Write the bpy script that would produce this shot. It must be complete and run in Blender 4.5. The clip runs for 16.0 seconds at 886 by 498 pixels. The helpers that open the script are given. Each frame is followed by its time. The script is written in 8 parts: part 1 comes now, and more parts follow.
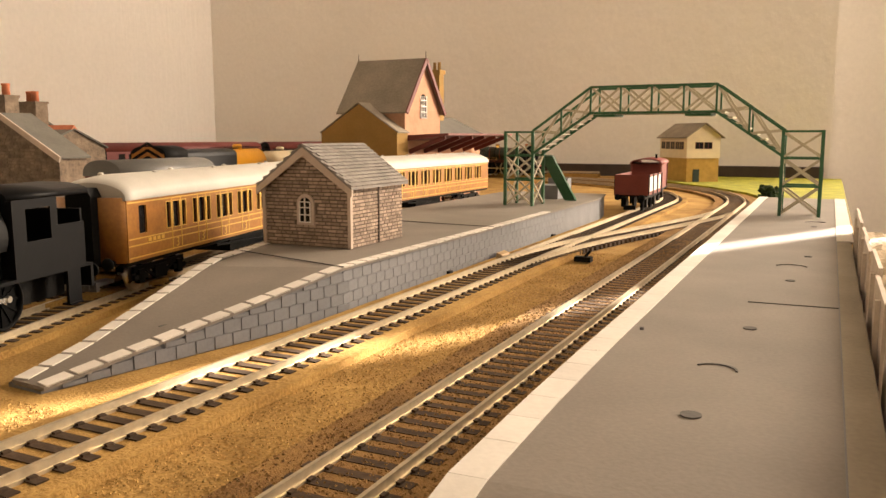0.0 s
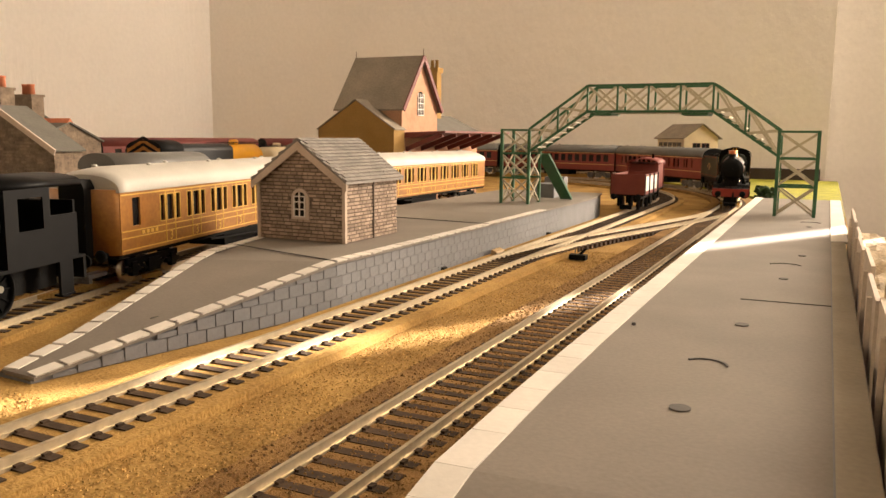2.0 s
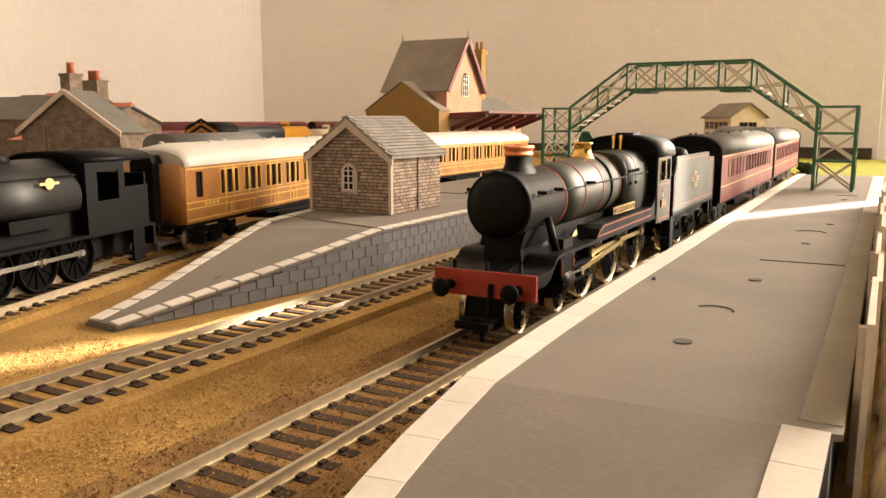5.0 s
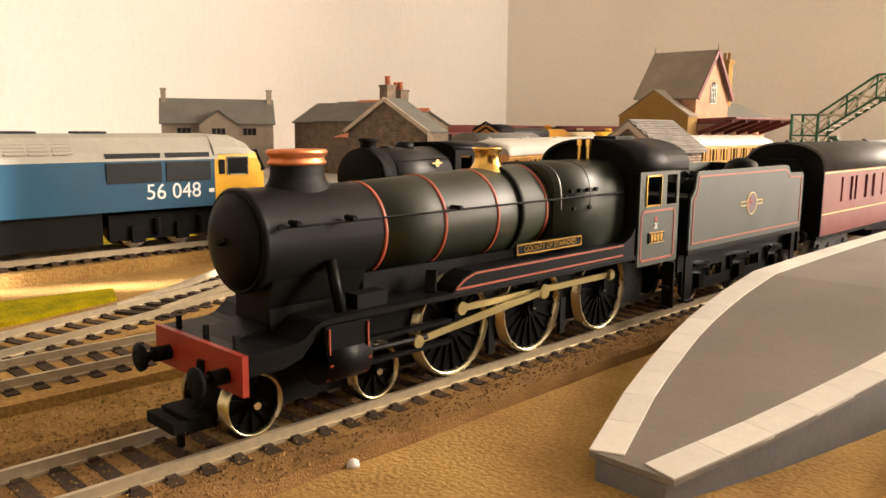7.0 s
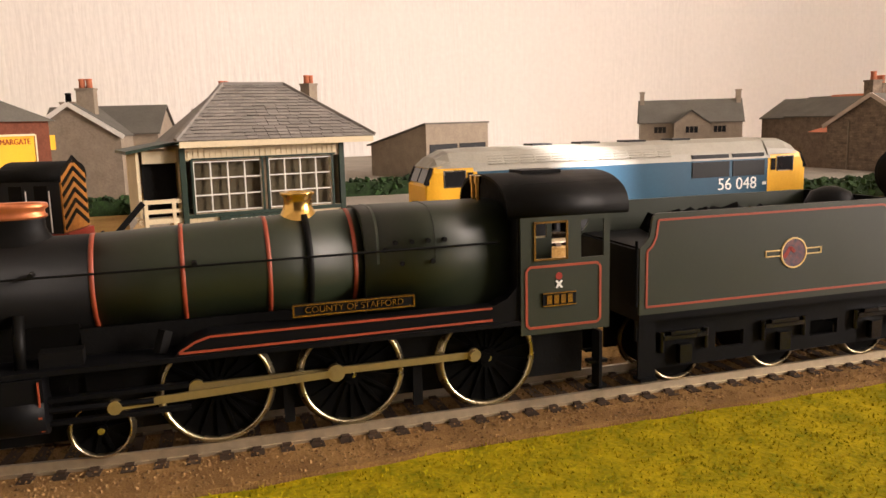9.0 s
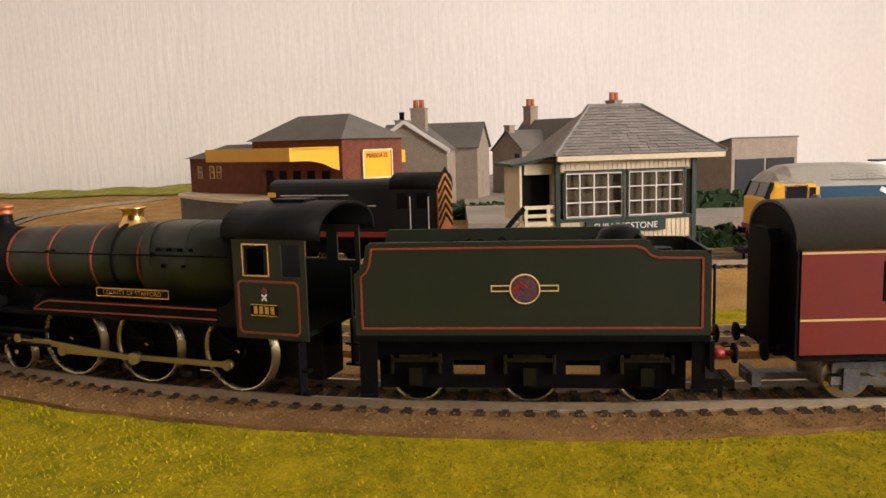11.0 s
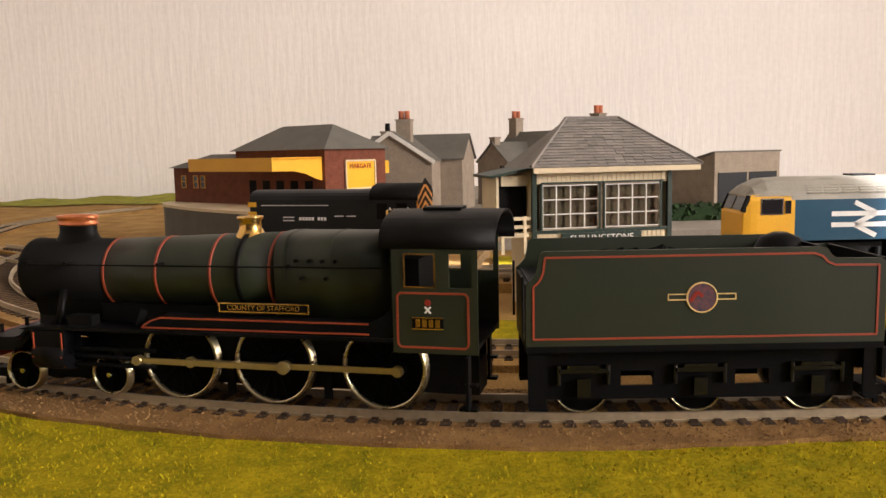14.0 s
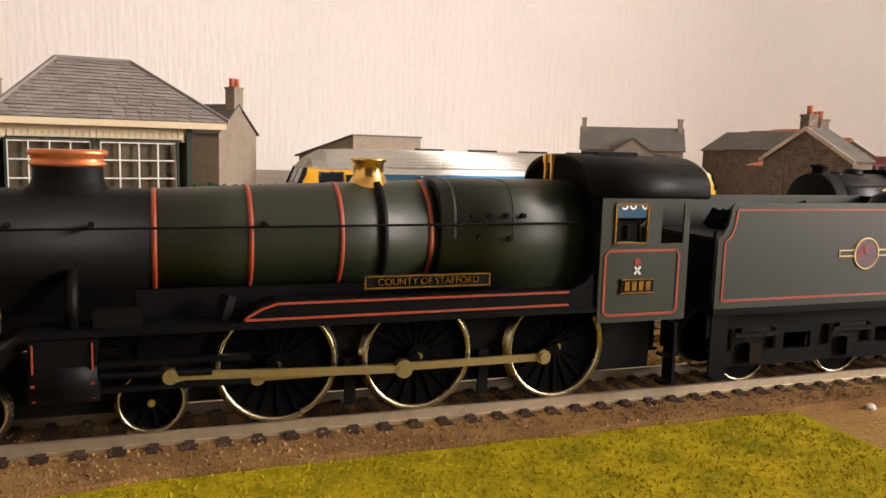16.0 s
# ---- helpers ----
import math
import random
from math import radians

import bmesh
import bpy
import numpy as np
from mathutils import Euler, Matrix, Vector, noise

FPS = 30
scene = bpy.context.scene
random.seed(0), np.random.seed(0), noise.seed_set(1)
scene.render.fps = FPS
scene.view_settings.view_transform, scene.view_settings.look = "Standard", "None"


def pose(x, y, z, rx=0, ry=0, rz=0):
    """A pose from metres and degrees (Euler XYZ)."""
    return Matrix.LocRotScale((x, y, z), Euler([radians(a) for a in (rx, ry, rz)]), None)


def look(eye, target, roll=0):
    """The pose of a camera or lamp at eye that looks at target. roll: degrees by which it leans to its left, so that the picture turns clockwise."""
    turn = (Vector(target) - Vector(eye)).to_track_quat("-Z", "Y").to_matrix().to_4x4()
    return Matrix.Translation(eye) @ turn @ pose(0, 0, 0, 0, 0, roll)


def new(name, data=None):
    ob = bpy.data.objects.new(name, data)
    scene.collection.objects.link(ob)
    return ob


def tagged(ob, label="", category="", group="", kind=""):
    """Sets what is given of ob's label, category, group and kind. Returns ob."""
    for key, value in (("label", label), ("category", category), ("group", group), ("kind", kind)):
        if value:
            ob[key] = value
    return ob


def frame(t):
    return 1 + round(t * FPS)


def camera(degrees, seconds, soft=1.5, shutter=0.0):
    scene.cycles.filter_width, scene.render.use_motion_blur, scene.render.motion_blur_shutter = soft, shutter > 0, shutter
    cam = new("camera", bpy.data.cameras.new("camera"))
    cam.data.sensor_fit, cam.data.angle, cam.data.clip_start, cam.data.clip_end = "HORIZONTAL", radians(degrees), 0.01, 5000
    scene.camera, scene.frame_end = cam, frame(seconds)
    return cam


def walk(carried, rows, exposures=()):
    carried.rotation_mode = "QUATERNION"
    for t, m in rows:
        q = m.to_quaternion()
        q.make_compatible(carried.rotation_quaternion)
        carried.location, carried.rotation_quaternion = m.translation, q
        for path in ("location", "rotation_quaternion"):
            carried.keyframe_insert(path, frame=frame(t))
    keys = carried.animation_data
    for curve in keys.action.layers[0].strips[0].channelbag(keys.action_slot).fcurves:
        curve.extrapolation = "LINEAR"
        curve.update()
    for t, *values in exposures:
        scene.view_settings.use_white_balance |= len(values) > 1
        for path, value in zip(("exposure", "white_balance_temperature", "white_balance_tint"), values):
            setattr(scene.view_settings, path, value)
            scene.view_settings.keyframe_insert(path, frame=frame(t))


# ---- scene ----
cam = camera(57.84, 16.0)
PATH = [
    (0, (0.0789, 0.0428, 0.0754), (-0.3496, 0.9355, -0.0637), -0.03),
    (0.5, (0.0800, 0.0452, 0.0739), (-0.3428, 0.9400, -0.0688), -0.04),
    (1, (0.0799, 0.0458, 0.0723), (-0.3395, 0.9423, -0.0709), 0.18),
    (1.5, (0.0792, 0.0465, 0.0716), (-0.3402, 0.9428, -0.0721), 0.47),
    (2, (0.0800, 0.0436, 0.0736), (-0.3452, 0.9379, -0.0662), 0.57),
    (2.5, (0.0806, 0.0440, 0.0741), (-0.3455, 0.9375, -0.0677), 0.42),
    (3, (0.0825, 0.0433, 0.0745), (-0.3430, 0.9367, -0.0695), 0.21),
    (5.5, (0.0991, 0.0080, 0.0690), (-0.4105, 0.8536, -0.0897), -0.03),
    (6, (0.1070, -0.0167, 0.0686), (-0.4521, 0.7985, -0.0826), 0.07),
    (6.5, (0.1198, -0.0562, 0.0673), (-0.5074, 0.7063, -0.0914), 0.22),
    (7, (0.1324, -0.0987, 0.0672), (-0.5575, 0.6087, -0.0861), 0.53),
    (7.5, (0.1482, -0.1422, 0.0711), (-0.6154, 0.4866, -0.0759), 0.03),
    (8, (0.1606, -0.1790, 0.0709), (-0.6805, 0.3457, -0.0604), -0.02),
    (8.5, (0.1710, -0.2049, 0.0736), (-0.7260, 0.2176, -0.0567), -0.98),
    (9, (0.1821, -0.2289, 0.0773), (-0.7595, 0.0675, -0.0820), -1.45),
    (11.5, (0.2200, -0.2806, 0.0801), (-0.7709, -0.3161, -0.0499), -1.51),
    (12, (0.2197, -0.2788, 0.0808), (-0.7704, -0.3147, -0.0549), -1.44),
    (12.5, (0.2206, -0.2810, 0.0829), (-0.7701, -0.3205, -0.0471), -1.29),
    (13, (0.2199, -0.2796, 0.0804), (-0.7709, -0.3118, -0.0511), -1.33),
    (13.5, (0.2204, -0.2755, 0.0806), (-0.7716, -0.3002, -0.0438), -1.49),
    (14, (0.2189, -0.2724, 0.0797), (-0.7738, -0.2784, -0.0409), -1.17),
    (14.5, (0.2119, -0.2598, 0.0774), (-0.7801, -0.2294, -0.0449), -1.06),
    (15, (0.2031, -0.2412, 0.0756), (-0.7857, -0.1455, -0.0388), -0.21),
    (15.5, (0.1858, -0.2056, 0.0720), (-0.7840, 0.0045, -0.0521), 0.30),
    (16, (0.1654, -0.1763, 0.0644), (-0.7672, 0.1615, -0.0628), 1.56),
]
walk(cam, [(t, look(e, a, r)) for t, e, a, r in PATH], [(0, 2.50, 6950, 17), (3.2, 2.54, 6900, 16), (5.5, 2.77, 6600, 16), (7, 2.72, 6500, 16), (8, 2.65, 6500, 22), (9, 2.5, 6200, 22), (11.3, 2.36, 5750, 19), (13.5, 2.36, 5750, 19), (14.5, 2.27, 5850, 19), (16, 2.42, 5850, 21)])

# ---- light ----
world = bpy.data.worlds.new("world")
scene.world = world
world.use_nodes = True
_n = world.node_tree.nodes
_sky = _n.new("ShaderNodeTexSky")
_sky.sky_type, _sky.sun_disc, _sky.sun_elevation, _sky.sun_rotation = "NISHITA", False, radians(24), radians(28)
world.node_tree.links.new(_sky.outputs[0], _n["Background"].inputs[0])
_n["Background"].inputs[1].default_value = 0.1

sun_light = bpy.data.lights.new("sun", "SUN")
sun_light.energy, sun_light.angle, sun_light.color = 5.0, radians(0.25), (1.0, 0.93, 0.82)
SUN_DIR = Vector((0.531, 1.0, 0.51)).normalized()
sun = new("sun", sun_light)
sun.matrix_world = look(SUN_DIR * 5, (0, 0, 0))

glow = bpy.data.lights.new("window_light", "AREA")
glow.shape, glow.size, glow.size_y, glow.energy, glow.color = "RECTANGLE", 0.95, 1.3, 36.0, (1.0, 0.88, 0.70)
window_light = new("window_light", glow)
window_light.matrix_world = look((1.2, 2.50, 0.78), (0.0, 0.6, 0.1))
# Fill lamp added to brighten the dim wall corner; no window known there
glow2 = bpy.data.lights.new("wall_fill_light", "AREA")
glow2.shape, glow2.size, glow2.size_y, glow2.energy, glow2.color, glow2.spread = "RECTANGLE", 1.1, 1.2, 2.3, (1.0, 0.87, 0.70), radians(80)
wall_fill_light = new("wall_fill_light", glow2)
wall_fill_light.matrix_world = look((1.86, 1.25, 0.85), (-1.29, 1.35, 0.45))


# ---- materials ----
def material(name, color, rough=0.6, metal=0.0, var=0.15, scale=60.0, fine=900.0, bump=0.15, color2=None, island=0.0, obj_random=0.0, coat=0.0, spec=0.5):
    m = bpy.data.materials.new(name)
    m.use_nodes = True
    nt, b = m.node_tree, m.node_tree.nodes["Principled BSDF"]
    tc = nt.nodes.new("ShaderNodeTexCoord")
    n1, n2 = nt.nodes.new("ShaderNodeTexNoise"), nt.nodes.new("ShaderNodeTexNoise")
    n1.inputs["Scale"].default_value, n1.inputs["Detail"].default_value = scale, 5
    n2.inputs["Scale"].default_value, n2.inputs["Detail"].default_value = fine, 3
    for n in (n1, n2):
        nt.links.new(tc.outputs["Object"], n.inputs["Vector"])
    c2 = color2 or tuple(c * (1 - 2.2 * var) for c in color)
    mix = nt.nodes.new("ShaderNodeMix")
    mix.data_type = "RGBA"
    mix.inputs[6].default_value, mix.inputs[7].default_value = (*color, 1), (*c2, 1)
    add = nt.nodes.new("ShaderNodeMath")
    add.operation = "MULTIPLY_ADD"
    add.inputs[1].default_value = 0.6
    half = nt.nodes.new("ShaderNodeMath")
    half.operation = "MULTIPLY"
    half.inputs[1].default_value = 0.45
    nt.links.new(n2.outputs[0], half.inputs[0])
    nt.links.new(n1.outputs[0], add.inputs[0])
    nt.links.new(half.outputs[0], add.inputs[2])
    ramp = nt.nodes.new("ShaderNodeValToRGB")
    ramp.color_ramp.elements[0].position, ramp.color_ramp.elements[1].position = 0.36, 0.68
    nt.links.new(add.outputs[0], ramp.inputs[0])
    nt.links.new(ramp.outputs[0], mix.inputs[0])
    out = mix.outputs[2]
    if island or obj_random:
        src = nt.nodes.new("ShaderNodeNewGeometry" if island else "ShaderNodeObjectInfo")
        rnd = src.outputs["Random Per Island" if island else "Random"]
        mp = nt.nodes.new("ShaderNodeMapRange")
        amt = island or obj_random
        mp.inputs[3].default_value, mp.inputs[4].default_value = 1 - amt, 1 + amt
        nt.links.new(rnd, mp.inputs[0])
        hsv = nt.nodes.new("ShaderNodeHueSaturation")
        nt.links.new(out, hsv.inputs["Color"])
        nt.links.new(mp.outputs[0], hsv.inputs["Value"])
        out = hsv.outputs[0]
    nt.links.new(out, b.inputs["Base Color"])
    b.inputs["Metallic"].default_value = metal
    b.inputs["Specular IOR Level"].default_value = spec
    b.inputs["Coat Weight"].default_value = coat
    rr = nt.nodes.new("ShaderNodeMapRange")
    rr.inputs[3].default_value, rr.inputs[4].default_value = max(0.02, rough - 0.1), min(1, rough + 0.12)
    nt.links.new(n1.outputs[0], rr.inputs[0])
    nt.links.new(rr.outputs[0], b.inputs["Roughness"])
    if bump:
        bp = nt.nodes.new("ShaderNodeBump")
        bp.inputs["Strength"].default_value, bp.inputs["Distance"].default_value = bump, 0.0006
        nt.links.new(n2.outputs[0], bp.inputs["Height"])
        nt.links.new(bp.outputs[0], b.inputs["Normal"])
    return m


def glass_material(name, color=(0.8, 0.85, 0.85), alpha_mix=0.75):
    m = bpy.data.materials.new(name)
    m.use_nodes = True
    nt = m.node_tree
    nt.nodes.remove(nt.nodes["Principled BSDF"])
    tr, gl, mx = (nt.nodes.new("ShaderNode" + k) for k in ("BsdfTransparent", "BsdfGlossy", "MixShader"))
    tr.inputs[0].default_value = (*color, 1)
    gl.inputs["Roughness"].default_value = 0.05
    mx.inputs[0].default_value = 0.08
    nt.links.new(tr.outputs[0], mx.inputs[1])
    nt.links.new(gl.outputs[0], mx.inputs[2])
    nt.links.new(mx.outputs[0], nt.nodes["Material Output"].inputs[0])
    return m


def wallpaper(name, color, ribs, relief=0.75):
    m = material(name, color, 0.85, var=0.04, scale=3, fine=120, bump=0.35)
    nt = m.node_tree
    b = nt.nodes["Principled BSDF"]
    tc = nt.nodes.new("ShaderNodeTexCoord")
    mp = nt.nodes.new("ShaderNodeMapping")
    mp.inputs["Scale"].default_value = ribs
    nz = nt.nodes.new("ShaderNodeTexNoise")
    nz.inputs["Scale"].default_value, nz.inputs["Detail"].default_value = 1.0, 4
    nt.links.new(tc.outputs["Object"], mp.inputs[0])
    nt.links.new(mp.outputs[0], nz.inputs["Vector"])
    bp = nt.nodes.new("ShaderNodeBump")
    bp.inputs["Strength"].default_value, bp.inputs["Distance"].default_value = relief, 0.004
    nt.links.new(nz.outputs[0], bp.inputs["Height"])
    nt.links.new(bp.outputs[0], b.inputs["Normal"])
    return m


M = {}
M["wall"] = wallpaper("wall_paper", (0.86, 0.82, 0.77), (110, 110, 14), 0.4)
M["wall_north"] = wallpaper("wall_paper_mottled", (0.86, 0.81, 0.74), (42, 42, 34), 0.4)
M["plain"] = material("plain_plaster", (0.8, 0.76, 0.7), 0.9, var=0.05, scale=4, fine=80)
M["ceiling"] = material("ceiling_white", (0.86, 0.83, 0.78), 0.9, var=0.03, scale=4, fine=80)
# Unseen wall and floor kept dark so less bounced light reaches the train
M["east"] = material("east_wall_dimmed", (0.08, 0.06, 0.045), 0.9, var=0.08, scale=4, fine=80)
M["carpet"] = material("carpet", (0.13, 0.10, 0.075), 0.95, scale=8, fine=300)
M["board_edge"] = material("board_edge", (0.55, 0.42, 0.26), 0.8, scale=30)
M["sand"] = material("sand_ground", (0.46, 0.285, 0.092), 0.98, var=0.2, scale=30, fine=900, bump=1.0, color2=(0.215, 0.118, 0.034), spec=0.15)
M["ballast"] = material("ballast", (0.33, 0.19, 0.066), 0.98, var=0.25, scale=60, fine=2000, bump=1.0, color2=(0.155, 0.082, 0.028), spec=0.15)
M["grass"] = material("grass_mat", (0.42, 0.315, 0.002), 0.98, var=0.2, scale=110, fine=900, bump=0.9, color2=(0.16, 0.155, 0.002), spec=0.08)
M["blade"] = material("grass_blade", (0.47, 0.35, 0.002), 0.95, var=0.2, scale=140, fine=900, bump=0, color2=(0.20, 0.19, 0.002), island=0.28, spec=0.06)
M["road"] = material("road_grey", (0.33, 0.29, 0.24), 0.9, scale=20, fine=700, bump=0.3)
M["sleeper"] = material("sleeper_plastic", (0.070, 0.043, 0.025), 0.85, var=0.2, scale=200, obj_random=0.25, spec=0.2)
M["rail"] = material("nickel_rail", (0.56, 0.47, 0.33), 0.48, 0.85, var=0.12, scale=60, fine=500, bump=0.05)
M["point_metal"] = material("point_metal", (0.66, 0.62, 0.54), 0.3, 0.9, var=0.1)
M["platform"] = material("platform_card", (0.198, 0.168, 0.137), 0.75, var=0.10, scale=26, fine=900, bump=0.12)
M["platform_side"] = material("platform_side", (0.165, 0.165, 0.172), 0.7, var=0.1, scale=60, obj_random=0.05)
M["white"] = material("white_edge_paint", (0.68, 0.635, 0.57), 0.75, var=0.06, scale=50, fine=600, obj_random=0.07)
M["back_strip"] = material("beige_card", (0.27, 0.225, 0.165), 0.8, var=0.1, scale=40, fine=700, bump=0.15)
M["line"] = material("moulding_line", (0.10, 0.09, 0.08), 0.8)
M["stone"] = material("shed_stone", (0.44, 0.33, 0.25), 0.9, var=0.15, scale=120, island=0.28)
M["stone_brown"] = material("brown_stone", (0.25, 0.185, 0.128), 0.95, var=0.2, scale=150, fine=500, bump=0.5, island=0.25)
M["mortar"] = material("dark_mortar", (0.15, 0.11, 0.082), 0.95, scale=120)
M["pale_stone"] = material("pale_stone", (0.58, 0.47, 0.38), 0.9, var=0.08, scale=100)
M["slate"] = material("slate_tile", (0.25, 0.225, 0.20), 0.8, var=0.1, scale=70, island=0.14)
M["tile_brown"] = material("tile_roof_brown", (0.26, 0.215, 0.16), 0.9, var=0.15, scale=40, fine=500, bump=0.5)
M["skirt"] = material("dark_brown_strip", (0.055, 0.036, 0.026), 0.7, var=0.15, scale=40)
M["brick"] = material("card_brick", (0.50, 0.27, 0.16), 0.9, var=0.12, scale=80, island=0.1)
M["ochre"] = material("ochre_wall", (0.33, 0.19, 0.05), 0.9, var=0.08, scale=60)
M["ochre_brick"] = material("ochre_brick", (0.50, 0.30, 0.06), 0.85, var=0.15, scale=90)
M["maroon_paint"] = material("maroon_paint", (0.15, 0.025, 0.02), 0.55, var=0.1)
M["terracotta"] = material("terracotta", (0.60, 0.19, 0.09), 0.8, var=0.12, scale=120, island=0.15)
M["house_stone"] = material("house_stone", (0.24, 0.175, 0.12), 0.95, var=0.25, scale=150, fine=500, bump=0.7)
M["house_grey"] = material("house_grey", (0.31, 0.25, 0.185), 0.95, var=0.12, scale=100, fine=500, bump=0.4)
M["roof_grey"] = material("roof_grey", (0.13, 0.12, 0.10), 0.9, var=0.1, scale=60, fine=500, bump=0.4)
M["brickred"] = material("station_brick", (0.175, 0.050, 0.022), 0.9, var=0.15, scale=150, fine=600, bump=0.3)
M["yellow"] = material("yellow_paint", (0.82, 0.44, 0.012), 0.45, var=0.05)
M["tank_orange"] = material("tank_orange", (0.80, 0.36, 0.010), 0.45, var=0.08)
M["cream"] = material("cream_paint", (0.72, 0.60, 0.39), 0.6, var=0.07, scale=80)
M["frame_white"] = material("frame_white", (0.78, 0.75, 0.69), 0.5, var=0.04)
M["dkgreen"] = material("dark_green_paint", (0.008, 0.027, 0.015), 0.5, var=0.1)
M["bridge_green"] = material("bridge_green", (0.02, 0.12, 0.045), 0.45, var=0.12, scale=120)
M["bridge_cream"] = material("bridge_cream", (0.56, 0.50, 0.36), 0.5, var=0.14, scale=100)
M["hedge"] = material("hedge_foam", (0.022, 0.06, 0.008), 0.95, var=0.3, scale=250, fine=900, bump=1.0, island=0.35)
M["black"] = material("satin_black", (0.005, 0.005, 0.0055), 0.45, var=0.1, scale=90, bump=0.03, spec=0.09)
M["glossy"] = material("glossy_black", (0.005, 0.005, 0.005), 0.25, var=0.1, scale=90, bump=0.2)
M["matt_black"] = material("matt_black", (0.004, 0.0037, 0.0033), 0.65, var=0.15, scale=90, spec=0.12)
M["smokebox"] = material("smokebox_black", (0.0035, 0.0032, 0.0028), 0.5, var=0.1, scale=60, bump=0.03, spec=0.13)
M["loco_green"] = material("loco_green", (0.0120, 0.0180, 0.0055), 0.47, var=0.09, scale=40, bump=0.02, spec=0.55)
M["tender_green"] = material("tender_green", (0.0165, 0.0225, 0.0100), 0.46, var=0.06, scale=40, bump=0.02, spec=0.5)
M["orange_line"] = material("orange_lining", (0.30, 0.050, 0.016), 0.5, var=0.08)
M["red"] = material("buffer_red", (0.30, 0.022, 0.009), 0.45, var=0.1)
M["copper"] = material("copper", (0.75, 0.25, 0.10), 0.34, 0.75, var=0.1)
M["brass"] = material("brass", (0.80, 0.50, 0.14), 0.22, 1.0, var=0.08, bump=0.02)
M["steel"] = material("bright_steel", (0.66, 0.62, 0.54), 0.25, 1.0, var=0.05, bump=0.02)
M["rod"] = material("rod_brass_steel", (0.46, 0.37, 0.17), 0.40, 0.85, var=0.08, bump=0.02)
M["tyre"] = material("tyre_metal", (0.56, 0.49, 0.32), 0.26, 1.0, var=0.06, bump=0.02)
M["coal"] = material("coal", (0.003, 0.003, 0.003), 0.8, var=0.4, scale=250, fine=500, bump=0.6, spec=0.08)
M["grain"] = material("ballast_grain", (0.29, 0.168, 0.064), 0.95, var=0.2, scale=200, bump=0, island=0.4, spec=0.2)
M["sand_grain"] = material("sand_grain", (0.50, 0.32, 0.11), 0.95, var=0.2, scale=60, bump=0, color2=(0.30, 0.17, 0.055), island=0.4, spec=0.2)
M["chevron"] = material("rusty_orange_paint", (0.50, 0.20, 0.025), 0.55, var=0.2, scale=200)
M["bank"] = material("rough_plaster", (0.50, 0.38, 0.23), 0.95, var=0.25, scale=120, fine=700, bump=1.0)
M["wheel_black"] = material("wheel_black", (0.0025, 0.0025, 0.0024), 0.5, var=0.1, scale=90, bump=0, spec=0.05)
M["tank_black"] = material("tank_black", (0.006, 0.0058, 0.0056), 0.5, var=0.1, scale=90, bump=0.03, spec=0.4)
M["grey_metal"] = material("grey_bogie", (0.16, 0.16, 0.16), 0.45, 0.2, var=0.25, scale=200)
M["maroon"] = material("coach_maroon", (0.19, 0.022, 0.014), 0.42, var=0.06, scale=50, bump=0.02)
M["coach_roof"] = material("coach_roof_grey", (0.12, 0.115, 0.105), 0.48, var=0.1, scale=60)
M["teak"] = material("teak_body", (0.42, 0.19, 0.045), 0.35, var=0.3, scale=90, fine=500, bump=0.05, color2=(0.27, 0.11, 0.03))
M["teak_line"] = material("teak_lining", (0.78, 0.50, 0.12), 0.4, var=0.05)
M["white_roof"] = material("white_roof", (0.48, 0.455, 0.40), 0.5, var=0.05, scale=60)
M["blue"] = material("rail_blue", (0.014, 0.075, 0.135), 0.38, var=0.07, scale=40, bump=0.02)
M["loco_grey"] = material("roof_light_grey", (0.33, 0.31, 0.255), 0.5, var=0.08, scale=70)
M["dark_panel"] = material("dark_panel", (0.009, 0.010, 0.012), 0.5, var=0.1, spec=0.3)
M["paper_white"] = material("decal_white", (0.82, 0.82, 0.8), 0.5, var=0.02, bump=0)
M["gold"] = material("decal_gold", (0.75, 0.53, 0.2), 0.45, var=0.05, bump=0)
M["crest_red"] = material("crest_red", (0.16, 0.05, 0.05), 0.5, var=0.4, scale=700, color2=(0.03, 0.035, 0.06))
M["dkred"] = material("wagon_red", (0.20, 0.032, 0.02), 0.6, var=0.12, scale=90)
M["glass"] = glass_material("window_glass")
M["dark_glass"] = material("dark_glass", (0.02, 0.02, 0.022), 0.08, var=0.1, bump=0)
M["tan"] = material("interior_tan", (0.46, 0.33, 0.24), 0.8)
M["blind"] = material("brown_blind", (0.33, 0.21, 0.125), 0.85, var=0.15, scale=120)
M["curtain"] = material("curtain", (0.5, 0.4, 0.3), 0.9)
M["wood"] = material("wood_plain", (0.45, 0.30, 0.14), 0.7, var=0.2, scale=90)
M["fence"] = material("fence_card", (0.62, 0.53, 0.43), 0.75, var=0.1, scale=80)
M["moss"] = material("mound_green", (0.34, 0.33, 0.010), 0.95, var=0.25, scale=60, fine=700, bump=0.8)


# ---- mesh helpers ----
def B():
    return bmesh.new()


def box(bm, x0, x1, y0, y1, z0, z1):
    vs = [bm.verts.new(p) for p in ((x0, y0, z0), (x1, y0, z0), (x1, y1, z0), (x0, y1, z0), (x0, y0, z1), (x1, y0, z1), (x1, y1, z1), (x0, y1, z1))]
    for f in ((3, 2, 1, 0), (4, 5, 6, 7), (0, 1, 5, 4), (1, 2, 6, 5), (2, 3, 7, 6), (3, 0, 4, 7)):
        bm.faces.new([vs[i] for i in f])
    return vs


